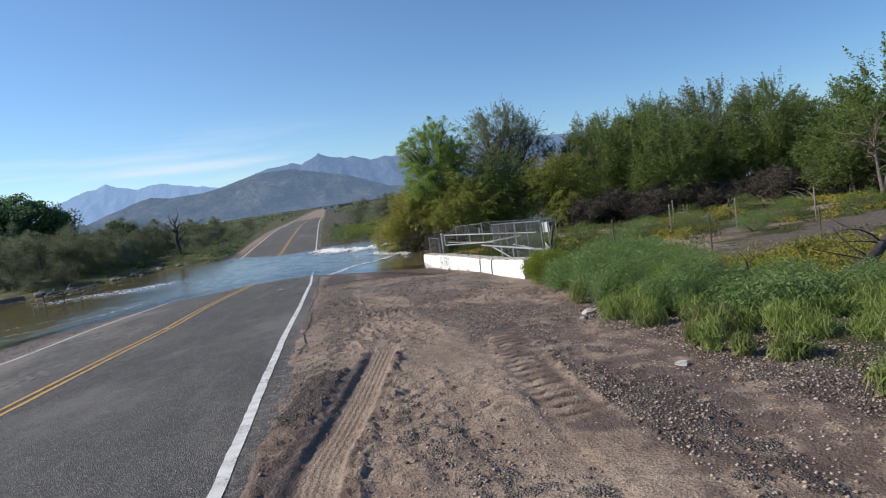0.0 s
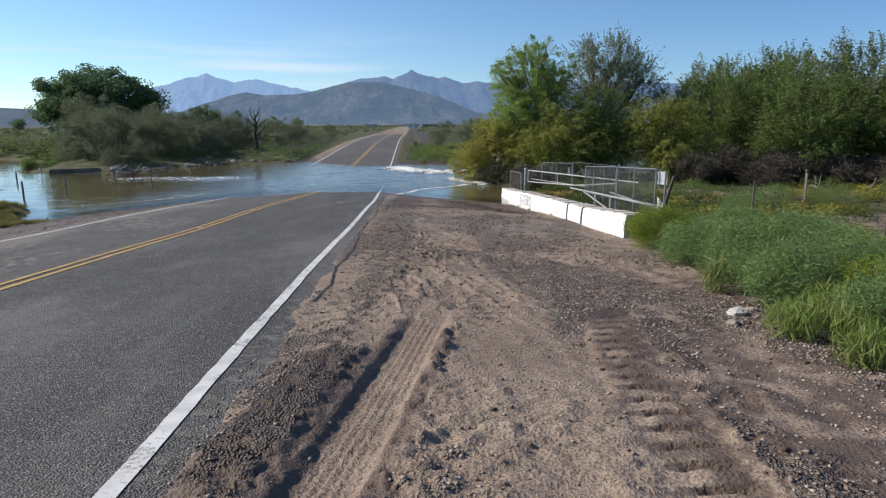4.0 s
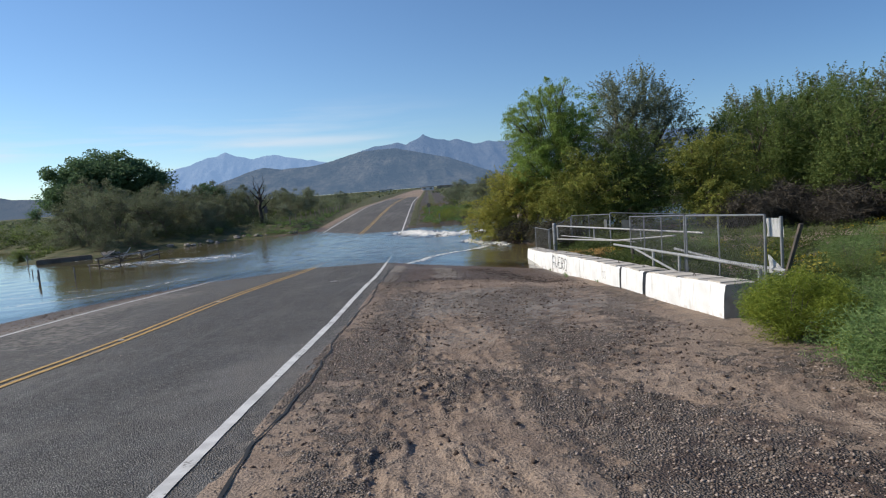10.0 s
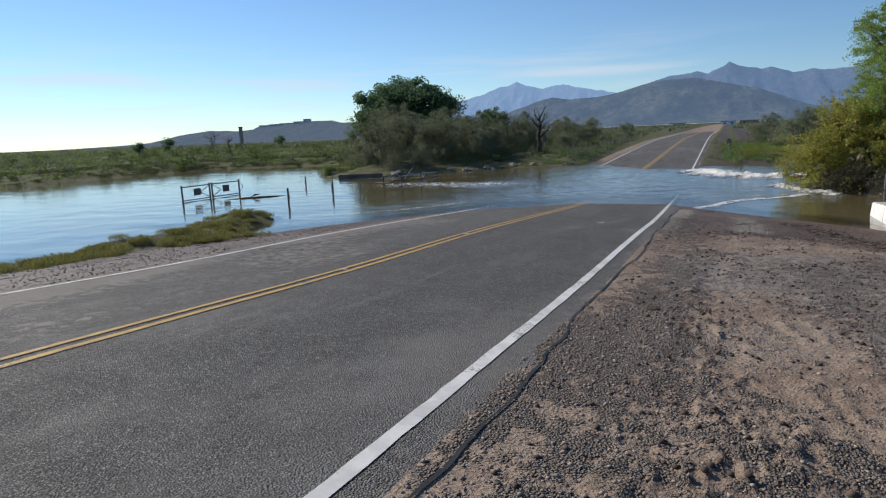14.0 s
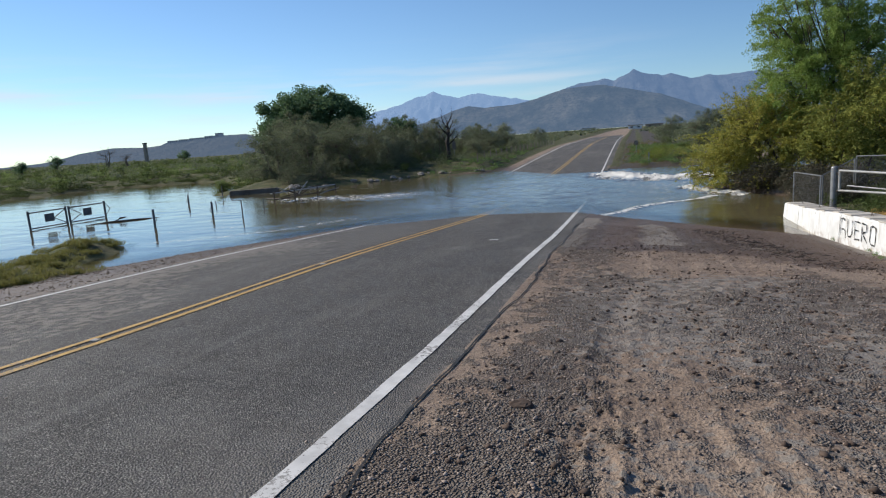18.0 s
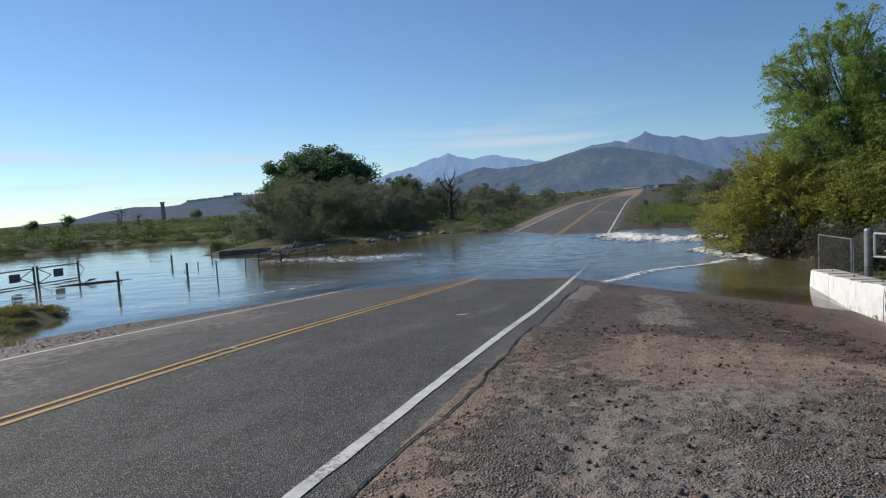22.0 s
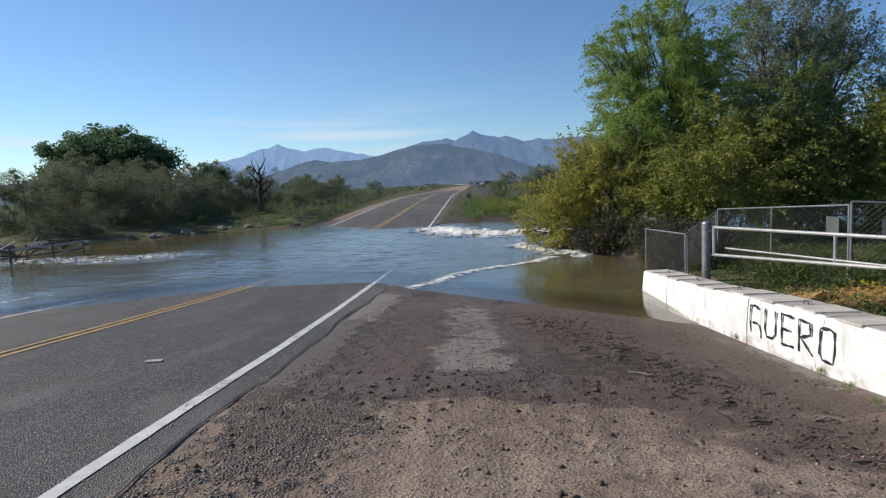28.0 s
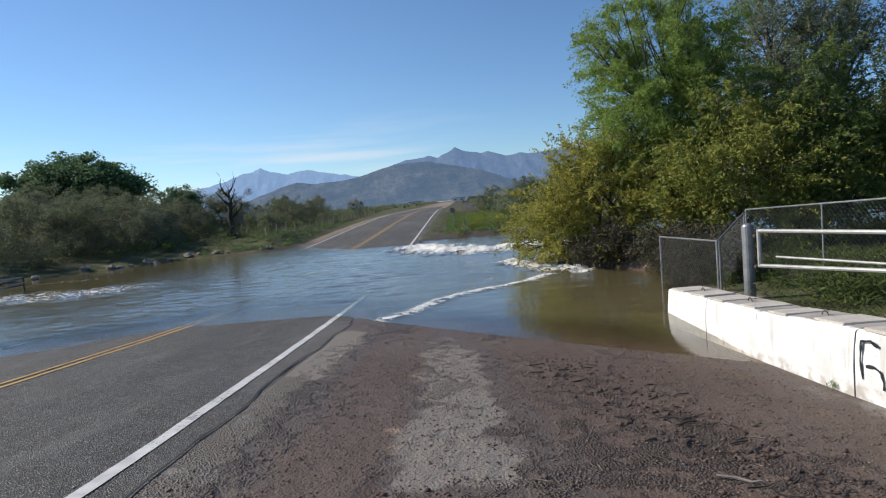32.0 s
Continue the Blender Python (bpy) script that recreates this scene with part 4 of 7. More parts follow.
def ground_like(x, y):
    inside = (x > LEFT_EDGE) & (x < RIGHT_EDGE)
    return np.where(inside, road_z(x, y), base_z(x, y))


me, X, Y, Z = grid_mesh("water", wx, wy, water_z, lambda a, b: ground_like(a, b) < 0.05)
eddy, rapid, brk, rif, strong = rough_water(X, Y)
# white water; the riffle's share also paints in its sun glints
foam_glint = 0.72 * np.exp(-(rapid / 1.3) ** 2) + 0.95 * np.exp(-(brk / 0.42) ** 2) + 0.66 * np.exp(-(eddy / 0.25) ** 2) + 0.42 * np.exp(-(rif / 2.0) ** 2)
foam_glint = foam_glint + 0.22 * np.exp(-(rapid / 2.6) ** 2) 
# sun glitter on the calmer water, painted as thin white streaks
glint = line_dist(X, Y, [(-14.2, -4.9), (-12.6, -4.3), (-10.6, -2.6), (-8.9, 0.2)])
foam_glint = foam_glint + 0.36 * np.exp(-(glint / 0.35) ** 2)
for path, wide, much in (([(-16.9, -3.6), (-15.0, -2.2), (-13.0, -1.5)], 0.3, 0.30), ([(-38.5, 12.5), (-37.5, 15.5), (-38.5, 19.0)], 1.3, 0.24), ([(-24.0, 15.5), (-19.0, 15.0), (-14.5, 15.8)], 0.6, 0.26)):
    foam_glint = foam_glint + much * np.exp(-(line_dist(X, Y, path) / wide) ** 2)
float_attr(me, "foam_glint", np.clip(foam_glint, 0, 1.3))
float_attr(me, "depth", np.clip(-ground_like(X, Y), 0, 1))
float_attr(me, "flow", 0.13 + 0.67 * smooth(-15, -8, X + 0.15 * Y) * smooth(-3.5, 1.0, Y + 0.4 * np.maximum(0, 2 - X) - 2.5 * smooth(1.5, 3.0, X)))
tagged(part("water", me, MAT_WATER), "muddy flood water streaming across the road, with white rapids", "flood water", kind="structure")


# ---- mountains and far hills ----
def range_of(name, label, y0, deep, crest, base, material, seed, rough):
    """A range: summits and saddles (x, height) joined by rounded slopes, cut by ravines and spurs."""
    cx, cz = zip(*crest)
    xs, ys = np.linspace(cx[0], cx[-1], 420), np.linspace(-1, 1, 41)
    X, T = np.meshgrid(xs, ys)
    warp = X + 26 * rough * 10 * T * fbm(X / 260, T * 1.3, 3, seed + 7)
    top = np.interp(warp, cx, cz) - base
    wide = top.max()
    jag = fbm(X / 34, T * 2.0, 4, seed, 0.55)
    spur = 1 - 2 * np.abs(fbm(X / 120 + 0.5 * T, T * 1.1, 4, seed + 4))
    fall = np.clip(1 - np.abs(T), 0, 1)
    Zz = base + np.maximum(top, 0) * (fall ** 1.15) + wide * rough * (0.22 * jag + 2.1 * spur * (1 - fall) * fall * 3) * smooth(0, 0.15, fall) * np.clip(top / wide * 2, 0, 1)
    Yy = y0 + T * deep
    nx, ny = len(xs), len(ys)
    i = (np.arange(ny - 1)[:, None] * nx + np.arange(nx - 1)[None]).ravel()
    me = mesh_of(name, np.stack([X.ravel(), Yy.ravel(), Zz.ravel()], 1), np.stack([i, i + 1, i + nx + 1, i + nx], 1), True)
    tagged(part(name, me, material), label, "mountain", kind="structure")


# blue haze of distance is put into each range's own emission
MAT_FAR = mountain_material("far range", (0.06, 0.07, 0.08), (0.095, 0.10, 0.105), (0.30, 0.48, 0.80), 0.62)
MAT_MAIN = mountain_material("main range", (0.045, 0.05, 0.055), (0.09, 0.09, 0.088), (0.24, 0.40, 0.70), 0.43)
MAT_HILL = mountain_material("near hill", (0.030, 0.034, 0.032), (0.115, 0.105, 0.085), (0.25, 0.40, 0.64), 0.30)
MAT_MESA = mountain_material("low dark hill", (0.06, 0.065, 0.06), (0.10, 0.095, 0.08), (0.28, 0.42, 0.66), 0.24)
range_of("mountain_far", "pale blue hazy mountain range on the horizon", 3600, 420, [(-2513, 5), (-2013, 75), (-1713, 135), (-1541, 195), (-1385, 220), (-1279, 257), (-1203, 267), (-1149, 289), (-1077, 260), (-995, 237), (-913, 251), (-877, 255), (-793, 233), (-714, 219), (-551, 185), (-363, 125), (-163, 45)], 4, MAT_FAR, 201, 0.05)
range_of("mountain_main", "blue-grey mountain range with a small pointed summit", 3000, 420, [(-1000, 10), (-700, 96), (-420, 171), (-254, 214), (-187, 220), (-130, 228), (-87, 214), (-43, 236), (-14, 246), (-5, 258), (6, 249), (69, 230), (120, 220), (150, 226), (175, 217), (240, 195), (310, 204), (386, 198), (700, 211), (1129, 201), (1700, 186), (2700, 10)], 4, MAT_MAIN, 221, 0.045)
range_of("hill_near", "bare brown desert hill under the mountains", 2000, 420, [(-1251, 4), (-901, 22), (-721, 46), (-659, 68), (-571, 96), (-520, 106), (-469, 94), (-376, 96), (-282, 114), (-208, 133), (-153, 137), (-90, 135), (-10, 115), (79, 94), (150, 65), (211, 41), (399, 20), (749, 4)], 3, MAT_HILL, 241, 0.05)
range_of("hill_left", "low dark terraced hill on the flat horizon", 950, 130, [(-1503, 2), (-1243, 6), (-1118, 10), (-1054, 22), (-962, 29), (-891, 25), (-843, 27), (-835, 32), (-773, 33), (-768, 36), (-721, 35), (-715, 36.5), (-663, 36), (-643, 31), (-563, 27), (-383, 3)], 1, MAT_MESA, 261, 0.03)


# ---- plants ----
def leaf_mesh(name, centres, spread, count, size, seed, slim=0.42, droop=0.3):
    """Many small folded leaves, strewn in clumps: centres (k, 3) with a spread in metres for each."""
    rng = np.random.default_rng(seed)
    pick = rng.integers(0, len(centres), count)
    off = rng.normal(size=(count, 3))
    off = off / np.linalg.norm(off, axis=1, keepdims=True) * rng.random((count, 1)) ** 0.45 * 1.55
    p = centres[pick] + off * np.asarray(spread)[pick]
    a = rng.normal(size=(count, 3))
    a[:, 2] = a[:, 2] * 0.7 - droop
    a /= np.linalg.norm(a, axis=1, keepdims=True)
    b = np.cross(a, rng.normal(size=(count, 3)))
    b /= np.linalg.norm(b, axis=1, keepdims=True) + 1e-9
    n = np.cross(a, b)
    s = (size * (0.6 + 0.8 * rng.random((count, 1))))
    v = np.stack([p - a * s * 0.5, p + b * s * slim * 0.5 + n * s * 0.08, p + a * s * 0.5, p - b * s * slim * 0.5 + n * s * 0.08], 1)
    faces = np.arange(4 * count).reshape(count, 4)
    me = bpy.data.meshes.new(name)
    me.vertices.add(4 * count)
    me.vertices.foreach_set("co", v.astype(np.float32).ravel())
    me.loops.add(4 * count)
    me.loops.foreach_set("vertex_index", faces.astype(np.int32).ravel())
    me.polygons.add(count)
    me.polygons.foreach_set("loop_start", (4 * np.arange(count)).astype(np.int32))
    me.update()
    return me


def limb_path(rng, a, b, sag, n=6):
    a, b = np.array(a, float), np.array(b, float)
    t = np.linspace(0, 1, n)[:, None]
    mid = rng.normal(size=3) * np.linalg.norm(b - a) * 0.10
    return a + (b - a) * t + 4 * t * (1 - t) * (mid + (0, 0, sag)) * 0.5


def tree_parts(parent, blobs, leaves, size, leaf_mat, bark_mat, seed, trunk=0.16, stems=2, clumps=60, clump=0.42, slim=0.42, droop=0.3, twigs=30, lean=0.25, rise=0.8, shoots=0, reach=0.8, up=0.4, sag=0.3):
    """Trunk with limbs and twigs, and a crown of leaf clumps inside rounded blobs (x, y, z, rx, ry, rz) of the thing's own space."""
    rng = np.random.default_rng(seed)
    blobs = np.array(blobs, float)
    vol = blobs[:, 3] * blobs[:, 4] * blobs[:, 5]
    pick = rng.choice(len(blobs), clumps, p=vol / vol.sum())
    d = rng.normal(size=(clumps, 3))
    d /= np.linalg.norm(d, axis=1, keepdims=True)
    r = rng.random((clumps, 1)) ** 0.42
    centres = blobs[pick, :3] + d * r * blobs[pick, 3:]
    centres = centres[centres[:, 2] > 0.15]
    spread = clump * (0.55 + 0.9 * rng.random((len(centres), 1))) * np.array([1, 1, rise])
    pieces = []
    forks = []
    for k in range(stems):
        base = np.array([0.5 * lean * rng.normal(), 0.5 * lean * rng.normal(), -0.25])
        goal = blobs[k % len(blobs), :3] * (0.8, 0.8, 0.9)
        path = limb_path(rng, base, goal, 0.1, 7)
        pieces.append(tube_np(path, np.linspace(trunk, trunk * 0.3, 7), 7))
        forks += [(path[j], trunk * (0.75 - 0.08 * j)) for j in (2, 3, 4, 5)]
    for c in centres[:: max(1, len(centres) // twigs)]:
        f, w = forks[int(np.argmin([np.linalg.norm(c - f) + 2.0 * max(0, f[2] - c[2]) for f, _ in forks]))]
        path = limb_path(rng, f, c, 0.25, 5)
        pieces.append(tube_np(path, np.linspace(w * 0.5, 0.012, 5), 5))
        for _ in range(2):
            tip = c + rng.normal(size=3) * clump * 0.9
            pieces.append(tube_np(limb_path(rng, path[3], tip, 0.05, 4), np.linspace(0.014, 0.004, 4), 3))
    part("trunk", mesh_of("trunk", *join_np(pieces), smooth=True), bark_mat, parent)
    if shoots:
        # long leafy shoots that stand out of the clumps
        k = rng.integers(0, len(centres), shoots)
        away = (centres[k] - centres.mean(0)) * (1, 1, 0.6)
        away = away / (np.linalg.norm(away, axis=1, keepdims=True) + 1e-6) * 0.7 + rng.normal(size=(shoots, 3)) * 0.4 + (0, 0, up)
        away /= np.linalg.norm(away, axis=1, keepdims=True)
        long = reach * (0.45 + 0.9 * rng.random((shoots, 1)))
        run = [centres[k] + away * long * t - np.array([0, 0, sag]) * long * t * t for t in np.linspace(0, 1, 7)]
        many = max(1, int(7 * shoots * 0.8 / len(centres)))
        tips = np.concatenate([np.stack([np.full(shoots, 0.085 - 0.055 * t)] * 3, 1) for t in np.linspace(0, 1, 7)])
        centres, spread = np.concatenate([np.repeat(centres, many, 0), *run]), np.concatenate([np.repeat(spread, many, 0), tips])
    if leaves:
        part("crown", leaf_mesh("crown", centres, spread, leaves, size, seed + 1, slim, droop), leaf_mat, parent)


def tree(name, x, y, label, category, group="", z=None, turn=0.0, **kw):
    ob = thing(name, x, y, gz(x, y) if z is None else z, label, category, group, turn)
    tree_parts(ob, **kw)
    return ob


# the bright willow, the grey tree behind it, and the bushes on the water's edge
tree("willow_tree", 9.6, 6.6, "tall willow tree with fresh bright-green leaves and several dark stems", "tree", seed=11, stems=4, trunk=0.17,
     blobs=[(-0.9, 0, 5.6, 2.1, 2.2, 2.2), (0.6, 0.2, 6.3, 1.9, 2.0, 2.1), (-1.4, -0.2, 3.9, 1.6, 1.7, 1.4), (0.8, -0.4, 4.2, 1.7, 1.6, 1.5), (-0.3, 0, 7.5, 1.3, 1.3, 1.1), (-1.6, 0, 6.6, 1.2, 1.3, 1.3), (-0.8, -0.4, 2.9, 1.6, 1.5, 1.2), (0.1, 0, 5.0, 2.3, 2.1, 2.0), (-1.0, -0.5, 3.2, 2.0, 1.7, 1.4), (0.9, -0.3, 3.0, 1.6, 1.5, 1.2)],
     leaves=150000, size=0.085, leaf_mat=LEAF_BRIGHT, bark_mat=MAT_BARK, clumps=760, clump=0.27, slim=0.3, droop=0.6, twigs=150, shoots=1500, reach=0.5, up=0.35, sag=0.5)
tree("grey_poplar_tree", 14.4, 9.0, "tall airy tree with sparse grey-green foliage", "tree", seed=23, stems=4, trunk=0.15,
     blobs=[(-0.6, 0, 5.2, 2.2, 2.0, 2.2), (0.9, 0.3, 6.9, 1.9, 1.9, 2.1), (-0.9, 0, 7.6, 1.3, 1.3, 1.3), (2.4, 0, 6.0, 1.5, 1.5, 1.8), (0, 0, 3.4, 2.3, 1.8, 1.4)],
     leaves=72000, size=0.10, leaf_mat=LEAF_GREY, bark_mat=MAT_BARK, clumps=520, clump=0.27, slim=0.36, droop=0.2, twigs=75, shoots=900, reach=1.1, up=0.9, sag=0.15)
tree("willow_bush", 7.1, 6.2, "dense yellow-olive willow bush leaning over the flood water", "bush", seed=31, z=0.1, stems=5, trunk=0.07, lean=1.2,
     blobs=[(-1.3, -0.2, 1.5, 1.5, 1.5, 1.2), (0.1, -0.3, 2.1, 1.7, 1.6, 1.5), (1.2, -0.8, 1.7, 1.5, 1.5, 1.3), (-0.6, 0.3, 2.7, 1.2, 1.2, 1.0), (0.6, 0.5, 2.9, 1.3, 1.2, 1.0), (-2.0, 0.0, 0.8, 1.0, 1.0, 0.65), (-1.3, -0.9, 0.55, 1.2, 0.9, 0.5), (0.2, -1.3, 0.6, 1.4, 0.9, 0.55), (1.5, -1.5, 0.6, 1.2, 0.9, 0.55)],
     leaves=62000, size=0.09, leaf_mat=LEAF_GOLD, bark_mat=MAT_BARK, clumps=430, clump=0.2, slim=0.36, droop=0.2, twigs=170, shoots=1100, reach=0.7, up=0.3, sag=0.25)
tree("willow_bush", 10.3, 4.4, "green-olive bush with long drooping sprays behind the chain-link fence", "bush", seed=37, stems=5, trunk=0.07, lean=1.0,
     blobs=[(-1.0, -0.3, 1.9, 1.5, 1.4, 1.3), (0.6, -0.4, 2.3, 1.6, 1.5, 1.5), (0.1, 0.2, 3.4, 1.2, 1.2, 1.1), (1.8, 0, 1.8, 1.3, 1.3, 1.3), (0, -0.7, 0.7, 1.9, 1.2, 0.7)],
     leaves=46000, size=0.10, leaf_mat=LEAF_OLIVE, bark_mat=MAT_BARK, clumps=330, clump=0.22, slim=0.36, droop=0.4, twigs=60, shoots=800, reach=1.0, up=0.5, sag=0.5)
tree("tamarisk_bush", 12.9, 4.6, "tall feathery yellow-green bush with upright sprays", "bush", seed=41, stems=5, trunk=0.08, lean=0.8,
     blobs=[(0, 0, 2.4, 1.4, 1.4, 1.7), (-0.5, -0.2, 3.9, 0.9, 0.9, 1.1), (0.8, 0, 4.4, 0.8, 0.8, 1.0), (1.6, -0.2, 2.6, 1.3, 1.3, 1.5), (0.1, 0, 5.2, 0.5, 0.5, 0.7), (0.4, -0.8, 0.8, 1.9, 1.2, 0.8)],
     leaves=44000, size=0.10, leaf_mat=LEAF_GREEN, bark_mat=MAT_BARK, clumps=300, clump=0.22, slim=0.34, droop=0.35, twigs=60, shoots=800, reach=1.2, up=0.6, sag=0.5)
tree("tamarisk_bush", 16.4, 3.2, "tall olive bush with arching sprays in front of the thicket", "bush", seed=43, stems=5, trunk=0.08, lean=0.9,
     blobs=[(0, 0, 2.0, 1.7, 1.5, 1.5), (-0.9, 0, 3.6, 1.0, 1.0, 1.0), (0.9, 0.3, 3.5, 1.2, 1.1, 1.1), (1.9, 0, 1.8, 1.3, 1.3, 1.3), (0.3, -0.8, 0.8, 2.0, 1.2, 0.8)],
     leaves=42000, size=0.105, leaf_mat=LEAF_OLIVE, bark_mat=MAT_BARK, clumps=280, clump=0.24, slim=0.36, droop=0.35, twigs=50, shoots=700, reach=1.3, up=0.5, sag=0.5)

for x, y, k in ((7.9, 2.9, 45), (8.7, 2.0, 46), (6.6, 4.4, 47)):
    tree("brush_tangle", x, y, "dark tangle of twigs and dead leaves at the flood's edge", "brush", "brush at the flood's edge", seed=k, z=0.05, stems=6, trunk=0.03, lean=0.8,
         blobs=[(0, 0, 0.5, 0.9, 0.8, 0.5), (0.4, -0.2, 0.7, 0.7, 0.6, 0.5)], leaves=6000, size=0.08, leaf_mat=LEAF_GLOOM, bark_mat=MAT_BARK, clumps=70, clump=0.2, twigs=60)

# the thicket of trees round the field: four kinds, each set out several times
def plumes(seed, n, reach, low, top):
    """Upright feathery shoots round a crown's middle, the outer ones lower."""
    rng = np.random.default_rng(seed)
    out = []
    for k in range(n):
        r, a = reach * math.sqrt((k + 0.5) / n), k * 2.4 + rng.uniform(-0.3, 0.3)
        z = top - (top - low) * (r / reach) ** 1.5 * rng.uniform(0.5, 1.0)
        out.append((r * math.cos(a), r * math.sin(a), z - 1.3, rng.uniform(0.45, 0.75), rng.uniform(0.45, 0.75), rng.uniform(1.3, 1.9)))
    return out


KINDS = [
    dict(blobs=[(0, 0, 3.6, 2.0, 1.9, 2.0), (0, -0.6, 2.0, 2.2, 1.8, 1.3)] + plumes(151, 13, 2.1, 5.0, 8.2), leaf_mat=LEAF_GREEN, seed=51),
    dict(blobs=[(0, 0, 3.4, 2.2, 2.0, 1.8), (0.4, -0.5, 1.9, 2.2, 1.8, 1.2)] + plumes(153, 14, 2.4, 4.6, 7.8), leaf_mat=LEAF_GREEN, seed=53),
    dict(blobs=[(0, 0, 3.4, 1.9, 1.8, 1.9), (0, -0.4, 2.0, 2.2, 1.9, 1.3)] + plumes(157, 11, 1.9, 5.0, 7.8), leaf_mat=LEAF_GREY, seed=57),
    dict(blobs=[(0, 0, 2.4, 2.2, 2.0, 1.4), (0, 0, 1.4, 2.4, 2.0, 1.0)] + plumes(159, 12, 2.3, 3.4, 5.8), leaf_mat=LEAF_GREEN, seed=59),
]
LABELS = ["tall green riverside tree in a dense thicket", "broad green riverside tree with a rounded crown", "grey-green riverside tree with upright crown", "lower green riverside tree with a wide crown"]
SPOTS = [(19.6, 9.0, 0, 0.84), (20.9, 5.2, 1, 0.94), (23.2, 11.0, 2, 1.08), (24.0, 6.6, 0, 1.12), (26.8, 9.5, 1, 1.18), (27.8, 3.4, 3, 1.2), (30.0, 8.5, 0, 1.08), (31.0, 1.0, 1, 1.1),
         (34.5, 6.0, 2, 1.0), (33.5, -3.6, 0, 1.0), (36.5, 0.5, 1, 0.95), (33.0, -8.5, 3, 1.25), (31.5, -12.5, 2, 0.95), (35.5, -12.0, 1, 1.0), (16.4, 12.5, 2, 0.8), (22.6, 16.0, 1, 0.85),
         (30.0, 15.0, 2, 1.15), (34.0, -18.0, 0, 0.95), (13.0, 14.0, 0, 0.8), (28.0, -8.5, 3, 0.75), (37, -24, 1, 1.0), (23.5, 1.8, 3, 0.95), (25.5, 13.5, 1, 1.16), (28.5, 12.0, 0, 1.18), (33.0, 10.5, 1, 1.12), (37.5, 6.5, 0, 1.02), (38.5, -5.0, 2, 1.1), (39.0, -10.0, 0, 1.05), (20.8, 13.0, 0, 0.8), (40.0, -16.0, 1, 1.1), (29.5, 5.2, 2, 1.05), (34.0, 2.6, 0, 0.97)]
made = {}
rng = np.random.default_rng(7)
for x, y, k, s in SPOTS:
    m = Matrix.Translation((x, y, gz(x, y))) @ Matrix.Rotation(rng.uniform(0, 6.28), 4, "Z") @ Matrix.Diagonal((s * rng.uniform(0.92, 1.1), s * rng.uniform(0.92, 1.1), s, 1))
    if k in made:
        copy_thing(made[k], m)
    else:
        ob = thing("riverside_tree", 0, 0, 0, LABELS[k], "tree", "trees of the thicket")
        tree_parts(ob, leaves=42000, size=0.12, bark_mat=MAT_BARK, clumps=270, clump=0.30, slim=0.34, droop=-0.15, twigs=60, stems=7, trunk=0.09, lean=0.9, rise=1.5, shoots=620, reach=0.95, up=0.9, sag=0.2, **KINDS[k])
        ob.matrix_basis = m
        made[k] = ob

# dark brushwood along the foot of the thicket
rng = np.random.default_rng(8)
SCRUB = thing("brush_clump", 0, 0, 0, "tangled dark brush with bare grey twigs", "brush", "brush at the thicket's foot")
tree_parts(SCRUB, blobs=[(0, 0, 0.8, 1.5, 1.2, 0.8), (0.9, 0, 1.0, 1.1, 1.0, 0.8), (-1.0, 0.2, 0.7, 1.1, 1.0, 0.6)], leaves=5200, size=0.42, leaf_mat=LEAF_STICK, bark_mat=MAT_TWIG, seed=63, stems=7, trunk=0.03, clumps=60, clump=0.32, twigs=55, lean=1.6, slim=0.05, droop=-0.2)
first = True
for k in range(30):
    t = k / 29
    x, y = np.interp(t, [0, 0.35, 0.7, 1], [18.5, 22.5, 29.5, 31.0]), np.interp(t, [0, 0.35, 0.7, 1], [2.4, 0.8, -3.0, -18.0])
    x, y, s = x + rng.normal() * 0.8, y + rng.normal() * 0.9, rng.uniform(0.75, 1.35)
    m = Matrix.Translation((x, y, gz(x, y) - 0.1)) @ Matrix.Rotation(rng.uniform(0, 6.28), 4, "Z") @ Matrix.Diagonal((s, s, s * rng.uniform(0.8, 1.2), 1))
    if first:
        SCRUB.matrix_basis, first = m, False
    else:
        copy_thing(SCRUB, m)

# ---- the far bank on the left ----
COTTON = tree("cottonwood_tree", -42.5, 58.0, "big dark-green cottonwood tree with a broad lobed crown", "tree", seed=71, stems=3, trunk=0.3,
     blobs=[(-2.3, 0, 5.0, 2.1, 2.2, 1.7), (-0.6, 0, 6.0, 2.3, 2.3, 1.6), (2.0, 0, 5.7, 2.0, 2.2, 1.5), (4.0, 0, 4.8, 1.6, 1.8, 1.3), (0.4, -0.4, 4.2, 3.4, 2.2, 1.6), (-2.6, 0, 3.4, 1.6, 1.8, 1.5), (1.8, 0, 3.2, 2.2, 1.8, 1.4), (0, 0, 2.4, 4.0, 2.4, 1.5), (-3.7, 0, 3.7, 1.5, 1.6, 1.4), (4.1, 0, 3.5, 1.6, 1.8, 1.3)],
     leaves=60000, size=0.19, leaf_mat=LEAF_DARK, bark_mat=MAT_BARK, clumps=330, clump=0.5, slim=0.7, droop=0.1, twigs=45)
COTTON.scale = (1.72, 1.62, 1.42)
tree("cottonwood_tree", -22.5, 43.0, "smaller dark cottonwood tree behind the brush", "tree", seed=73, stems=2, trunk=0.16,
     blobs=[(0, 0, 3.6, 1.5, 1.5, 1.1), (1.0, 0, 3.1, 1.1, 1.2, 0.9), (-1.1, 0, 2.8, 1.1, 1.1, 1.0)],
     leaves=7000, size=0.2, leaf_mat=LEAF_DARK, bark_mat=MAT_BARK, clumps=50, clump=0.4, slim=0.7, droop=0.1, twigs=25)
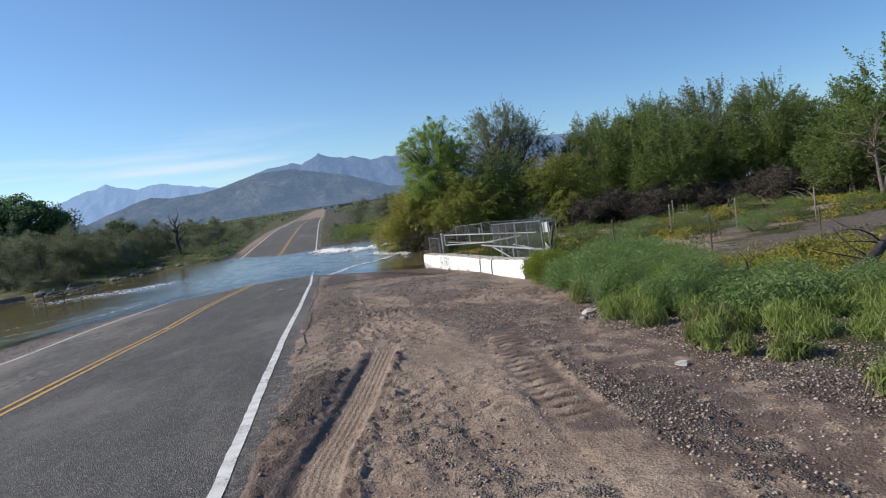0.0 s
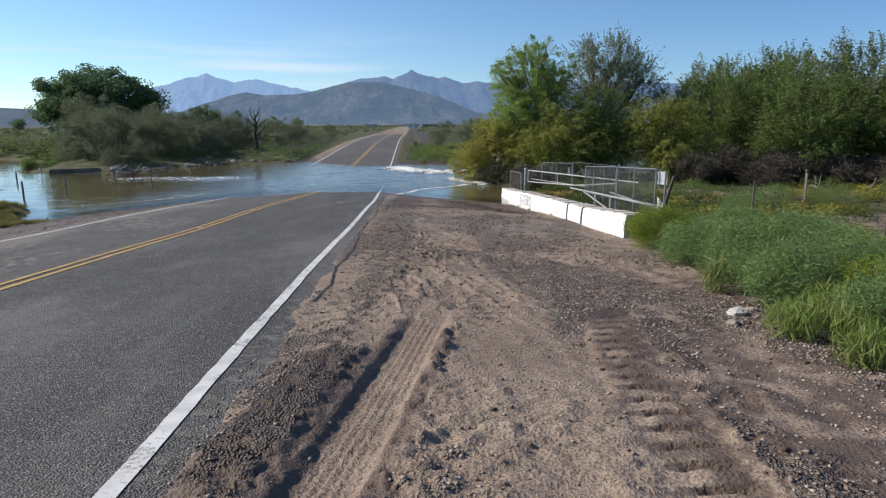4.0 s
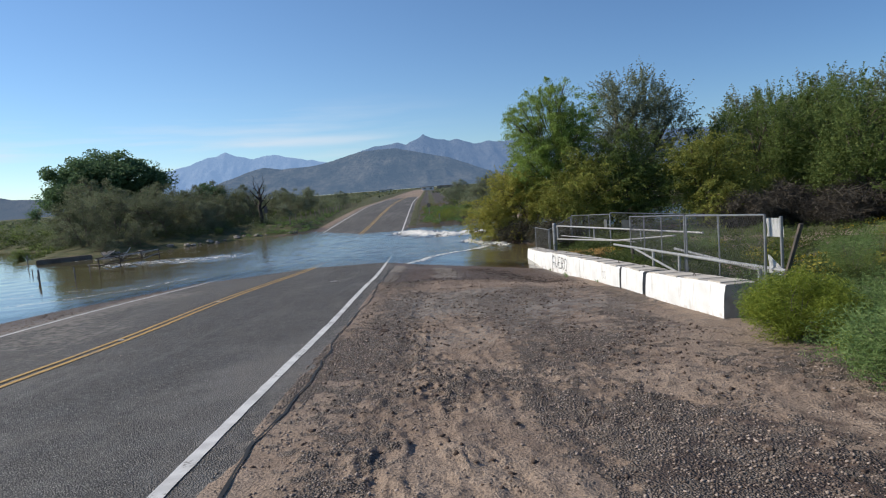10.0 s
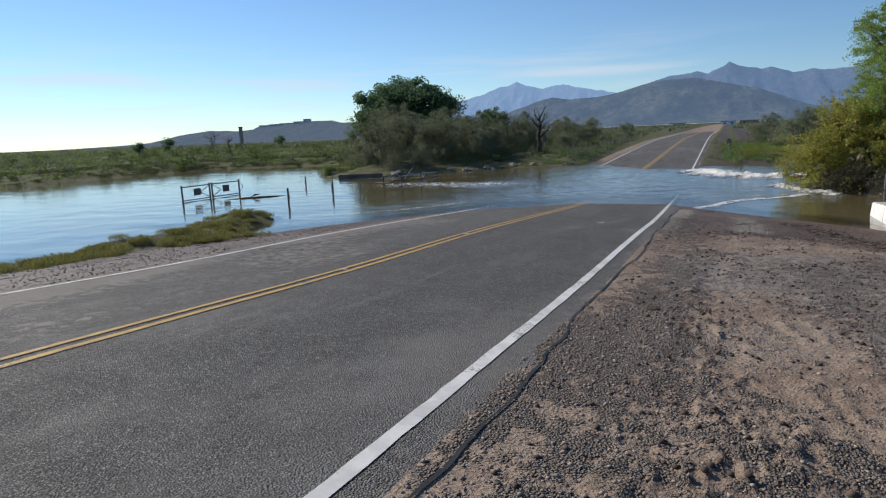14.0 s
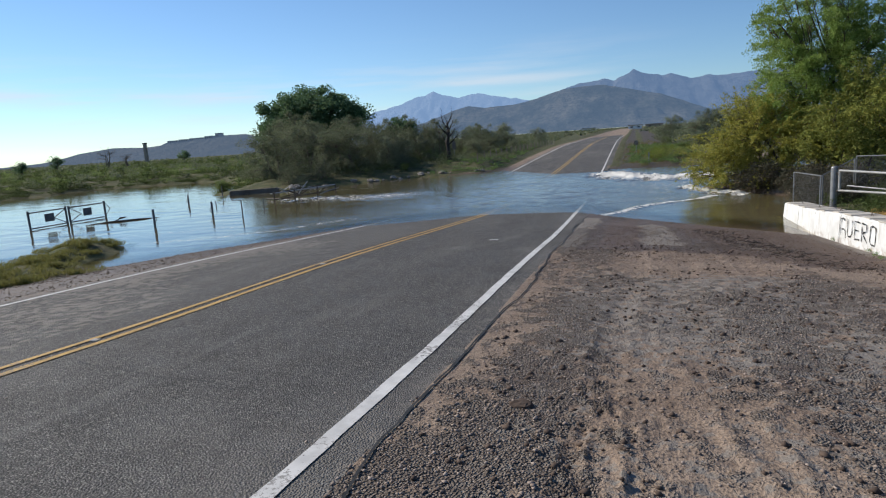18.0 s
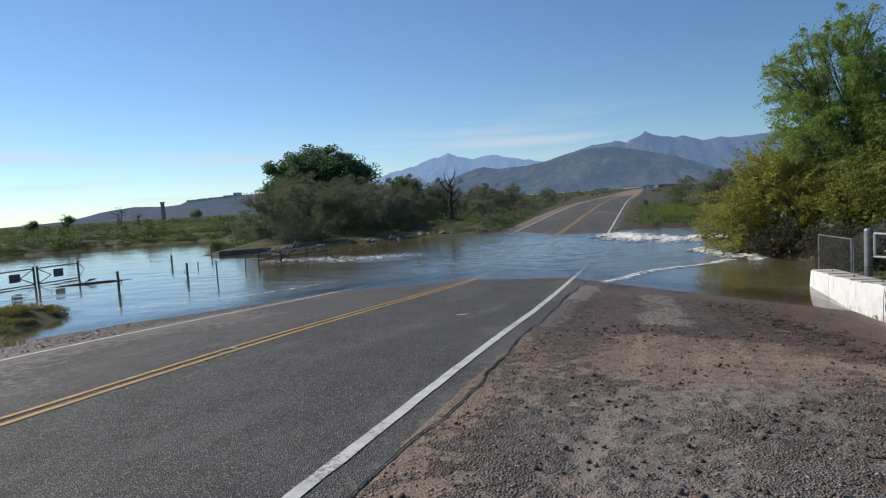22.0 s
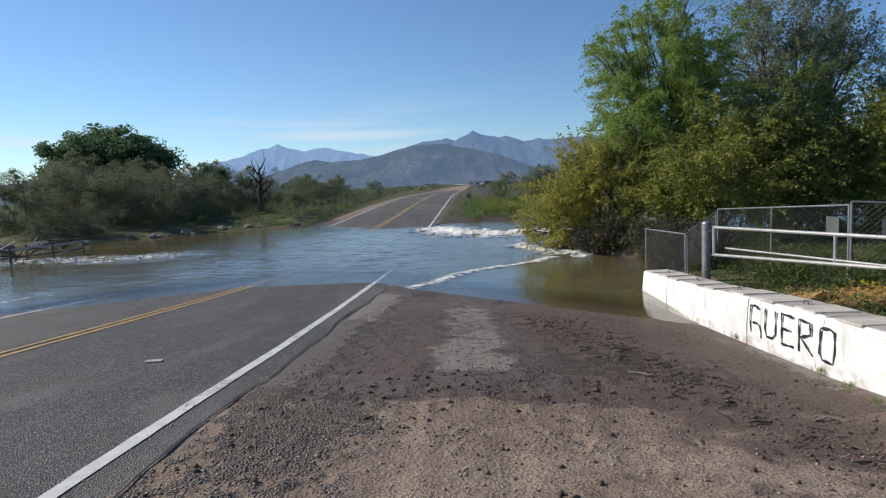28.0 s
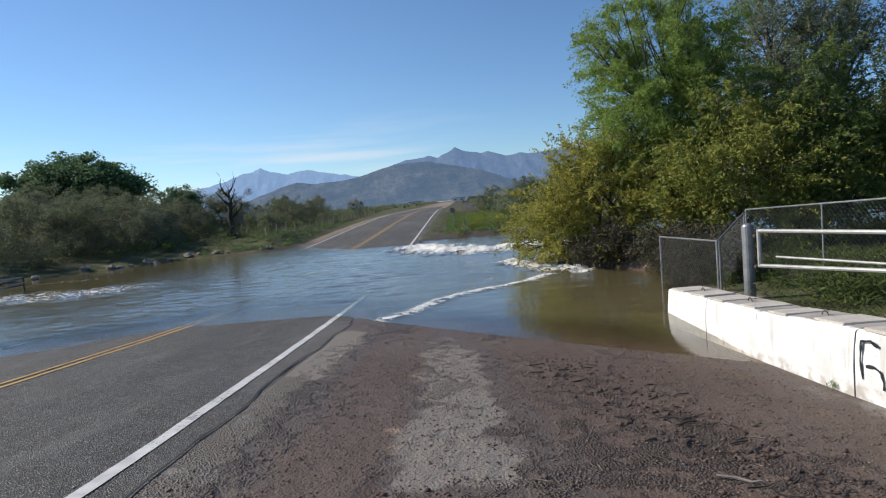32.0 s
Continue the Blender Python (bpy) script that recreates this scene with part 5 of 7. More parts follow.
MESQ = [
    dict(blobs=[(0, 0, 2.0, 2.4, 2.0, 1.7), (-1.4, 0, 2.9, 1.5, 1.5, 1.2), (1.3, 0, 2.7, 1.6, 1.5, 1.3), (0.1, 0, 3.6, 1.2, 1.2, 0.9), (0, -0.8, 0.7, 2.8, 1.8, 0.9), (0, 0.3, 0.5, 2.8, 2.0, 0.6)], leaves=19000, size=0.10, leaf_mat=LEAF_SCRUB, seed=81, clumps=105, twigs=190, clump=0.30),
    dict(blobs=[(0, 0, 1.8, 1.9, 1.7, 1.5), (0.8, 0, 2.8, 1.2, 1.2, 0.9), (-0.9, 0, 2.4, 1.2, 1.2, 1.0), (0, -0.5, 0.7, 2.4, 1.8, 0.8), (0.3, 0.3, 0.5, 2.3, 1.8, 0.6)], leaves=16000, size=0.10, leaf_mat=LEAF_GREY, seed=84, clumps=100, twigs=130, clump=0.30),
    dict(blobs=[(0, 0, 1.1, 1.6, 1.4, 0.95), (0.7, 0, 1.6, 1.0, 1.0, 0.8), (-0.8, 0, 1.3, 1.0, 1.0, 0.8)], leaves=9000, size=0.11, leaf_mat=LEAF_GREEN, seed=87, clumps=70, twigs=40, clump=0.3),
    dict(blobs=[(0, 0, 1.3, 1.8, 1.5, 1.1), (0.6, 0, 2.0, 1.1, 1.1, 0.8), (0, 0, 0.5, 2.2, 1.8, 0.6)], leaves=6000, size=0.085, leaf_mat=LEAF_SCRUB, seed=89, clumps=55, twigs=130, clump=0.30),
]
MLABEL = ["big rounded grey-brown mesquite bush on the flooded bank", "grey-green mesquite bush on the flooded bank", "low green creosote bush among the brush", "half-bare grey bush among the brush"]
FAR_BANK = [(-29.2, 31.0, 0, 1.22), (-31.0, 38.5, 0, 1.0), (-24.4, 33.5, 0, 1.0), (-36.5, 44.0, 0, 1.3), (-17.8, 33.5, 0, 0.75), (-15.6, 42.0, 0, 0.62), (-18.8, 44.5, 0, 0.9), (-21.8, 38.0, 0, 0.95), (-14.2, 49.0, 0, 0.5), (-16.8, 54.5, 0, 0.7), (-23.8, 46.5, 0, 1.05), (-15.0, 61.0, 0, 0.6), (-19.8, 68.0, 0, 0.8), (-20.6, 30.0, 0, 0.85), (-25.2, 27.6, 0, 1.12), (-30.6, 33.8, 1, 1.0), (-29.6, 27.6, 1, 0.95), (-21.6, 26.4, 0, 0.92), (-25.6, 21.8, 0, 0.8), (-21.6, 21.6, 3, 0.85), (-18.8, 28.6, 1, 0.8), (-30.4, 21.0, 2, 0.55), (-22.6, 18.6, 3, 0.7), (-17.0, 28.0, 2, 0.6),
            (-18.6, 31.0, 1, 0.8), (-19.2, 34.5, 3, 0.9), (-12.9, 36.5, 2, 0.6), (-14.0, 40.5, 1, 0.62), (-18.2, 38.5, 2, 1.2), (-12.4, 43.0, 2, 0.75), (-14.5, 46.5, 3, 0.95), (-12.6, 50.0, 2, 0.7),
            (-14.8, 54.0, 1, 0.8), (-13.2, 59.5, 3, 0.8), (-15.5, 63.0, 1, 0.85), (-13.8, 70.0, 2, 0.9), (-16.5, 76.0, 3, 1.0), (-13.6, 84.0, 1, 0.8), (-16.0, 92.0, 2, 1.1), (-20.5, 45.0, 1, 0.95), (-23.0, 53.0, 2, 1.3),
            (-27.0, 33.0, 1, 1.1), (-31.0, 28.0, 2, 1.1), (-34.5, 36.0, 3, 1.1), (-20.0, 63.0, 1, 1.0), (-25.0, 40.0, 3, 1.2), (-19.0, 82.0, 1, 1.1), (-26.0, 66.0, 1, 1.2), (-17.5, 52.0, 2, 1.1), (-19.0, 70.0, 3, 1.2),
            (4.6, 38.0, 2, 0.62), (6.4, 42.0, 2, 0.8), (4.8, 47.0, 3, 0.55), (8.5, 48.0, 1, 0.8), (5.6, 55.0, 2, 0.75), (6.0, 66.0, 1, 0.6), (10.5, 62.0, 0, 0.75), (6.5, 78.0, 2, 0.9), (8.5, 92.0, 1, 0.9), (13.0, 46.0, 0, 0.85), (14.5, 57.0, 1, 1.0), (13.0, 72.0, 1, 1.05), (11.0, 38.0, 1, 0.78), (3.8, 32.5, 2, 0.42), (5.6, 33.5, 2, 0.6)]
made = {}
rng = np.random.default_rng(9)
for x, y, k, s in FAR_BANK:
    m = Matrix.Translation((x, y, gz(x, y) - 0.1)) @ Matrix.Rotation(rng.uniform(0, 6.28), 4, "Z") @ Matrix.Diagonal((s, s, s * rng.uniform(0.9, 1.1), 1))
    if k in made:
        copy_thing(made[k], m)
    else:
        ob = thing("mesquite_bush", 0, 0, 0, MLABEL[k], "bush", "bushes of the far bank")
        tree_parts(ob, bark_mat=MAT_TWIG, stems=6, trunk=0.06, lean=1.2, slim=0.4, droop=0.1, **MESQ[k])
        ob.matrix_basis = m
        made[k] = ob


def strewn(name, label, category, n, xr, yr, height, leaves, size, mat, seed, ok=None, slim=0.3, droop=-0.5, radius=0.3, flat=0.7):
    """Low growth too dense to count: mounds of small leaves strewn over a stretch of ground."""
    rng = np.random.default_rng(seed)
    x, y = rng.uniform(*xr, n), rng.uniform(*yr, n)
    keep = ground_z(x, y) > 0.03
    if ok is not None:
        keep &= ok(x, y)
    x, y = x[keep], y[keep]
    if not len(x):
        return
    h = height * (0.45 + 0.8 * rng.random(len(x)))
    r = radius * (0.6 + 0.8 * rng.random(len(x)))
    c = np.stack([x, y, ground_z(x, y) + h * 0.42], 1)
    me = leaf_mesh(name, c, np.stack([r * 0.6, r * 0.6, h * 0.30 * flat], 1), leaves, size, seed + 1, slim, droop)
    tagged(part(name, me, mat), label, category, kind="stuff")


# the flat scrub beyond the flood, and thin brush far off along the road
strewn("scrub", "low green and brown desert scrub on the flood plain", "scrub", 3200, (-170, -28), (-6, 130), 0.9, 150000, 0.16, LEAF_GREEN, 301, lambda x, y: base_z(x, y) > 0.05, 0.5, -0.1, 0.9)
strewn("green_scrub", "dark green weeds on the flood plain", "scrub", 2600, (-160, -26), (-4, 110), 0.55, 130000, 0.14, LEAF_DEEP, 303, lambda x, y: (base_z(x, y) > 0.05) & (fbm(x * 0.06, y * 0.06, 2, 304) > -0.1), 0.5, -0.1, 1.1)
strewn("far_scrub", "distant desert scrub to the horizon", "scrub", 4200, (-520, 300), (80, 420), 1.5, 52000, 0.75, LEAF_SCRUB, 307, lambda x, y: (x < -11) | (x > 4), 0.6, -0.1, 1.6)
strewn("bank_weeds", "green weeds along the far verge and bank", "weeds", 420, (-16, -8.6), (25.5, 75), 0.35, 15000, 0.13, LEAF_WEED, 311, lambda x, y: (x < -8.7 - 0.05 * (y - 25)) & (x > -15), 0.35, -0.4, 0.4)
strewn("bank_weeds", "green weeds on the far bank beside the rapids", "weeds", 160, (1.6, 7), (23.5, 50), 0.5, 12000, 0.14, LEAF_WEED, 313, None, 0.35, -0.4, 0.5)

strewn("plain_scrub", "olive scrub across the flood plain to the horizon", "scrub", 2600, (-420, -150), (-30, 200), 1.3, 40000, 0.6, LEAF_GREEN, 315, lambda x, y: base_z(x, y) > 0.05, 0.6, -0.1, 1.6)
strewn("underbrush", "tangled low brush filling the far bank", "brush", 1500, (-40, -11.5), (22, 110), 1.25, 100000, 0.13, LEAF_SCRUB, 317, lambda x, y: (base_z(x, y) > 0.25) & (x < -12.5 - 0.02 * (y - 25)) & (np.hypot(x + 16, y - 37) > 2.5), 0.35, -0.2, 0.8, 1.0)
strewn("underbrush", "dark green brush filling the far bank", "brush", 300, (-34, -12.0), (24, 66), 1.1, 34000, 0.12, LEAF_DEEP, 319, lambda x, y: (base_z(x, y) > 0.25) & (x < -13.5) & (np.hypot(x + 16, y - 37) > 2.5), 0.35, -0.2, 0.7, 1.0)

# lone trees on the skyline of the plain
for x, y, h, kind, seed in ((-120, 75.6, 2.9, 0, 331), (-120, 84.0, 3.6, 0, 333), (-118, 96.0, 6.2, 1, 335), (-122, 106.0, 4.2, 1, 337), (-119, 124.0, 3.4, 0, 339), (-90, 118.0, 4.0, 0, 341)):
    tree("plain_tree", x, y, "bare leafless tree standing far out on the plain" if kind else "small dark shrub tree far out on the plain", "tree", "trees of the plain", seed=seed, stems=3, trunk=0.16,
         blobs=[(0, 0, h * 0.62, h * 0.42, h * 0.42, h * 0.34), (h * 0.25, 0, h * 0.72, h * 0.25, h * 0.25, h * 0.24)], leaves=0 if kind else 1500, size=0.3, leaf_mat=LEAF_DARK, bark_mat=MAT_TWIG, clumps=40, clump=0.5, twigs=38)
strewn("shore_weeds", "green weeds growing down to the flood's edge", "weeds", 2200, (-75, -28), (-12, 50), 0.4, 110000, 0.12, LEAF_DEEP, 321, lambda x, y: (base_z(x, y) > 0.02) & (base_z(x, y) < 0.8), 0.45, -0.3, 0.7, 1.0)
strewn("far_brush", "low dark desert brush beside the far road", "brush", 900, (-60, -10.5), (55, 140), 1.7, 46000, 0.22, LEAF_SCRUB, 323, lambda x, y: x < -11.5 - 0.03 * (y - 55), 0.45, -0.2, 1.0, 1.0)
strewn("far_brush", "low dark desert brush beside the far road", "brush", 560, (4.2, 45), (46, 140), 1.6, 32000, 0.22, LEAF_SCRUB, 325, lambda x, y: x > 4.2 + 0.02 * (y - 46), 0.45, -0.2, 1.0, 1.0)
strewn("far_brush", "low green and brown brush along the far verge", "brush", 420, (-14.5, -9.4), (33, 80), 0.6, 22000, 0.12, LEAF_SCRUB, 327, lambda x, y: x < -9.9 - 0.03 * (y - 33), 0.4, -0.3, 0.5, 1.0)
strewn("plain_shrubs", "dark rounded shrubs standing about the flood plain", "shrubs", 260, (-170, -34), (18, 150), 1.7, 30000, 0.26, LEAF_DEEP, 329, lambda x, y: base_z(x, y) > 0.3, 0.5, -0.1, 1.1, 1.1)
strewn("plain_shrubs", "olive shrubs standing about the flood plain", "shrubs", 300, (-150, -33), (14, 120), 1.2, 30000, 0.22, LEAF_SCRUB, 343, lambda x, y: base_z(x, y) > 0.2, 0.5, -0.1, 0.9, 1.1)


# ---- the barrier of concrete blocks ----
WALL_Y = [-2.3, -5.4, -7.2, -13.9, -15.5, -18.9]
WALL_X = [6.22, 6.27, 6.31, 6.60, 6.65, 6.72]
WALL_TOP = [0.43, 0.60, 0.76, 1.12, 1.21, 1.485]


def wall_at(y):
    k = [-v for v in WALL_Y]
    return float(np.interp(-y, k, WALL_X)), float(np.interp(-y, k, WALL_TOP))


PROFILE = [(0.0, 0.0, 1), (0.0, 0.17, 1), (0.006, 0.34, 1), (0.014, 0.515, 1), (0.034, 0.538, 1), (0.075, 0.545, 0), (0.30, 0.55, 0), (0.56, 0.545, 0), (0.59, 0.52, 0), (0.60, 0.0, 0)]


def concrete_block(y0, y1, shift, seed, label, pads=2):
    """One block: a cast body with worn arrises, whitewashed towards the road, with bearing pads and a lifting loop on top."""
    rng = np.random.default_rng(seed)
    x0, t0 = wall_at(y0)
    x1, t1 = wall_at(y1)
    base = Vector((x0 + shift, y0, t0 - 0.55))
    along = Vector((x1 - x0, y1 - y0, t1 - t0))
    length = along.length
    block = thing("concrete_block", *base, label, "barrier block", "blocks of the barrier")
    rows = 9
    verts, paint, low = [], [], []
    for i in range(rows):
        s = i / (rows - 1)
        for px, pz, pp in PROFILE:
            chip = 0.006 * rng.normal() * (0.5 if pz in (0.0,) else 1)
            inset = 0.012 if i in (0, rows - 1) and pz > 0.5 else 0.0
            verts.append(along * s + Vector((px + chip * 0.5 + inset, 0, pz + chip * 0.4 - inset - 0.12 * (pz == 0))))
            paint.append(pp)
            low.append(max(0.0, 1 - pz / 0.2))
    n = len(PROFILE)
    faces = [(i * n + k, i * n + k + 1, (i + 1) * n + k + 1, (i + 1) * n + k) for i in range(rows - 1) for k in range(n - 1)]
    for i in (0, rows - 1):
        off = len(verts)
        for k in range(n):
            verts.append(verts[i * n + k].copy())
            paint.append(0.0)
            low.append(0.0)
        faces.append(tuple(range(off, off + n)) if i else tuple(range(off + n - 1, off - 1, -1)))
    me = mesh_of("body", [tuple(v) for v in verts], faces)
    float_attr(me, "painted", np.array(paint, float))
    float_attr(me, "low", np.array(low, float))
    part("body", me, MAT_BLOCK, block)
    for k in range(pads):
        bm = bmesh.new()
        c = along * ((k + 0.5 + rng.uniform(-0.08, 0.08)) / pads)
        slope = Matrix.Translation(c + Vector((0.30 + rng.uniform(-0.03, 0.03), 0, 0.552))) @ Matrix.Rotation(math.atan2(along.z, -along.y), 4, "X").inverted() @ Matrix.Rotation(rng.uniform(-0.06, 0.06), 4, "Z")
        half = rng.uniform(0.2, 0.29)
        box(bm, (-0.27, -half, -0.02), (0.2, half, rng.uniform(0.006, 0.013)), 0.006, slope)
        part("bearing_pad", bm, MAT_PAD, block, "pale dusty concrete pad")
    c = along * 0.5 + Vector((0.3, 0, 0.54))
    loop = [c + Vector((0, 0.06 * math.cos(a), 0.055 * math.sin(a))) for a in np.linspace(0, math.pi, 8)]
    part("lifting_loop", mesh_of("lifting_loop", *tube_np(loop, [0.008] * 8, 5)), MAT_DARKSTEEL, block, "dark steel lifting loop")
    return block


JOINTS = [-2.3, -3.88, -5.38, -7.2, -8.87, -10.53, -12.2, -13.86]
for k, (a, b) in enumerate(zip(JOINTS[:-1], JOINTS[1:])):
    concrete_block(a, b + 0.012, 0.004 * (k % 2), 400 + k, "whitewashed concrete barrier block with a bare grey top")
concrete_block(-13.9, -15.26, 0.03, 410, "whitewashed concrete barrier block beside a dark open joint")
concrete_block(-15.54, -18.9, -0.01, 411, "long whitewashed end block with a bare shaded end face", 4)


def strokes(lines, width):
    """Sprayed lines on the barrier's face: u runs along it, v up it, in metres."""
    verts, faces = [], []
    for pts in lines:
        pts = [Vector((u, v)) for u, v in pts]
        fine = []
        for a, b in zip(pts[:-1], pts[1:]):
            n = max(2, int((b - a).length / 0.05))
            fine += [a + (b - a) * (i / n) for i in range(n)]
        fine.append(pts[-1])
        start = len(verts)
        for i, p in enumerate(fine):
            d = (fine[min(i + 1, len(fine) - 1)] - fine[max(i - 1, 0)]).normalized()
            w = width * (0.8 + 0.35 * math.sin(i * 1.7))
            for sgn in (-1, 1):
                q = p + Vector((-d.y, d.x)) * w * sgn
                y = -7.27 - q.x
                fx, ft = wall_at(y)
                verts.append((fx - 0.006, y, ft - 0.55 + q.y))
        for i in range(len(fine) - 1):
            a = start + 2 * i
            faces.append((a, a + 2, a + 3, a + 1))
    return verts, faces


G = [[(0.25, 0.42), (0.16, 0.46), (0.04, 0.44), (0.02, 0.26), (0.05, 0.09)], [(0.09, 0.22), (0.2, 0.23), (0.28, 0.20), (0.31, 0.12), (0.31, 0.05)]]
U = [[(0.42, 0.46), (0.41, 0.2), (0.45, 0.10), (0.58, 0.10), (0.66, 0.16), (0.66, 0.45)]]
E_ = [[(1.04, 0.44), (0.80, 0.45), (0.80, 0.08), (1.06, 0.09)], [(0.80, 0.27), (1.0, 0.27)]]
R_ = [[(1.17, 0.07), (1.17, 0.44), (1.38, 0.43), (1.40, 0.30), (1.20, 0.24), (1.44, 0.07)]]
O_ = [[(1.58, 0.40), (1.56, 0.14), (1.62, 0.07), (1.80, 0.06), (1.83, 0.2), (1.82, 0.40), (1.74, 0.43), (1.58, 0.41)]]
tagged(part("graffiti", mesh_of("graffiti", *strokes(G + U + E_ + R_ + O_, 0.017)), MAT_SPRAY), "black sprayed capital letters on the white barrier", "graffiti")
tagged(part("graffiti", mesh_of("graffiti", *strokes([[(5.35, 0.33), (5.42, 0.34), (5.4, 0.24), (5.45, 0.17), (5.36, 0.16)], [(5.52, 0.34), (5.6, 0.33), (5.54, 0.26), (5.62, 0.2), (5.52, 0.15)]], 0.008)), MAT_CONCRETE), "faint grey scrawl on the white barrier", "graffiti")


# ---- gates and chain-link panels behind the barrier ----
def chain_mesh(a, b, low, high, pitch=0.10, wire=0.0021):
    """Woven wire between two posts: crossing diagonals clipped to the panel."""
    a, b = Vector(a), Vector(b)
    length, tall = (b - a).length, high - low
    verts, faces = [], []
    for sgn in (1, -1):
        for s in np.arange(-tall, length + tall, pitch):
            u0, v0, u1, v1 = s, 0.0, s + sgn * tall, tall
            lo, hi = 0.0, 1.0
            du = u1 - u0
            ta, tb = (0 - u0) / du, (length - u0) / du
            lo, hi = max(lo, min(ta, tb)), min(hi, max(ta, tb))
            if hi - lo < 0.02:
                continue
            p = [a + (b - a) * ((u0 + du * t) / length) + Vector((0, 0, low + tall * t)) for t in (lo, hi)]
            v, f = tube_np(p, [wire, wire], 3)
            faces += [tuple(i + len(verts) for i in q) for q in f]
            verts += v
    return mesh_of("woven_wire", verts, faces)


def chain_panel(p0, p1, top0, top1, label, posts=1, sunk=0.2, material=MAT_GALV, extra=0.0):
    g0, g1 = gz(*p0), gz(*p1)
    ob = thing("chain_link_panel", p0[0], p0[1], g0, label, "fence panel", "panels of the chain-link fence")
    d = Vector((p1[0] - p0[0], p1[1] - p0[1], 0))
    h0, h1 = top0 - g0, top1 - g0
    pipe("top_rail", [(0, 0, h0), tuple(d + Vector((0, 0, h1)))], 0.017, material, ob)
    pipe("post", [(0, 0, -sunk), (0, 0, h0 + extra)], 0.021, material, ob)
    pipe("post", [tuple(d + Vector((0, 0, g1 - g0 - sunk))), tuple(d + Vector((0, 0, h1 + extra)))], 0.021, material, ob)
    for k in range(posts):
        t = (k + 1) / (posts + 1)
        c = d * t
        pipe("mid_post", [tuple(c + Vector((0, 0, (g1 - g0) * t - sunk))), tuple(c + Vector((0, 0, h0 + (h1 - h0) * t)))], 0.015, material, ob)
    part("woven_wire", chain_mesh((0, 0, 0.04), tuple(d + Vector((0, 0, 0.04 + (h1 - h0)))), 0.0, h0 - 0.05), MAT_WIRE, ob)
    return ob


chain_panel((8.76, 0.24), (9.15, -4.55), 1.51, 1.76, "galvanised chain-link panel with a middle post, overgrown behind", 1)
chain_panel((9.15, -4.62), (12.5, -6.4), 1.82, 1.57, "galvanised chain-link panel standing askew in the weeds", 2)
chain_panel((8.75, -8.2), (7.8, -14.85), 1.87, 2.29, "galvanised chain-link panel behind the white barrier", 2)
chain_panel((7.8, -14.95), (7.36, -18.95), 2.29, 2.52, "galvanised chain-link panel ending at a post with notices", 1)
chain_panel((7.15, 0.87), (7.28, -1.97), 1.04, 1.12, "low chain-link panel at the edge of the flood pool", 0)
chain_panel((7.22, -2.0), (8.7, 0.2), 1.12, 1.45, "low slack chain-link panel behind the gate post", 0)

ob = thing("gate_post", 7.28, -3.05, gz(7.28, -3.05), "thick galvanised steel gate post with a domed cap", "gate post")
h = 1.476 - gz(7.28, -3.05)
part("shaft", mesh_of("shaft", *tube_np([(0, 0, -0.3), (0, 0, h - 0.05), (0, 0, h - 0.02), (0, 0, h)], [0.085, 0.085, 0.07, 0.03], 16), smooth=False), MAT_GALV, ob)
part("hinge", mesh_of("hinge", *tube_np([(0.06, -0.06, h - 0.2), (0.06, -0.16, h - 0.2)], [0.03, 0.03], 8)), MAT_DARKSTEEL, ob)
part("hinge", mesh_of("hinge", *tube_np([(0.06, -0.06, h - 0.68), (0.06, -0.16, h - 0.68)], [0.03, 0.03], 8)), MAT_DARKSTEEL, ob)

ob = thing("pipe_gate", 7.36, -3.25, gz(7.36, -3.25), "pale steel pipe gate with two long rails, swung open", "gate")
g0 = gz(7.36, -3.25)
e = Vector((9.75 - 7.36, -11.4 + 3.25, 0))
pipe("top_rail", [(0, 0, 1.36 - g0), tuple(e + Vector((0, 0, 1.5 - g0)))], 0.03, MAT_PIPE, ob)
pipe("lower_rail", [(0, 0, 0.82 - g0), tuple(e * 0.5 + Vector((0, 0, 1.02 - g0))), tuple(e * 0.86 + Vector((0, 0, 1.36 - g0)))], 0.03, MAT_PIPE, ob)
pipe("inner_rail", [tuple(e * 0.04 + Vector((0, 0, 0.98 - g0))), tuple(e * 0.62 + Vector((0, 0, 1.05 - g0)))], 0.018, MAT_PIPE, ob)
pipe("upright", [(0, 0, 0.80 - g0), (0, 0, 1.38 - g0)], 0.034, MAT_PIPE, ob)
for t in (0.33, 0.66):
    pipe("upright", [tuple(e * t + Vector((0, 0, 0.86 + 0.34 * t - g0))), tuple(e * t + Vector((0, 0, 1.36 + 0.14 * t - g0)))], 0.026, MAT_PIPE, ob)

ob = thing("pipe_gate", 7.48, -19.3, gz(7.48, -19.3), "pale steel pipe gate leaf sloping low behind the barrier", "gate")
g0 = gz(7.48, -19.3)
e = Vector((0.45, 10.2, 0))
pipe("top_rail", [(0, 0, 1.68 - g0), tuple(e + Vector((0, 0, 1.10 - g0)))], 0.034, MAT_PIPE, ob)
pipe("second_rail", [(0.25, 0.4, 1.52 - g0), tuple(e * 0.55 + Vector((0.3, 0, 1.42 - g0)))], 0.03, MAT_PIPE, ob)
pipe("brace", [tuple(e * 0.78 + Vector((0, 0, 1.2 - g0))), tuple(e * 0.42 + Vector((0, 0, 0.98 - g0)))], 0.028, MAT_PIPE, ob)
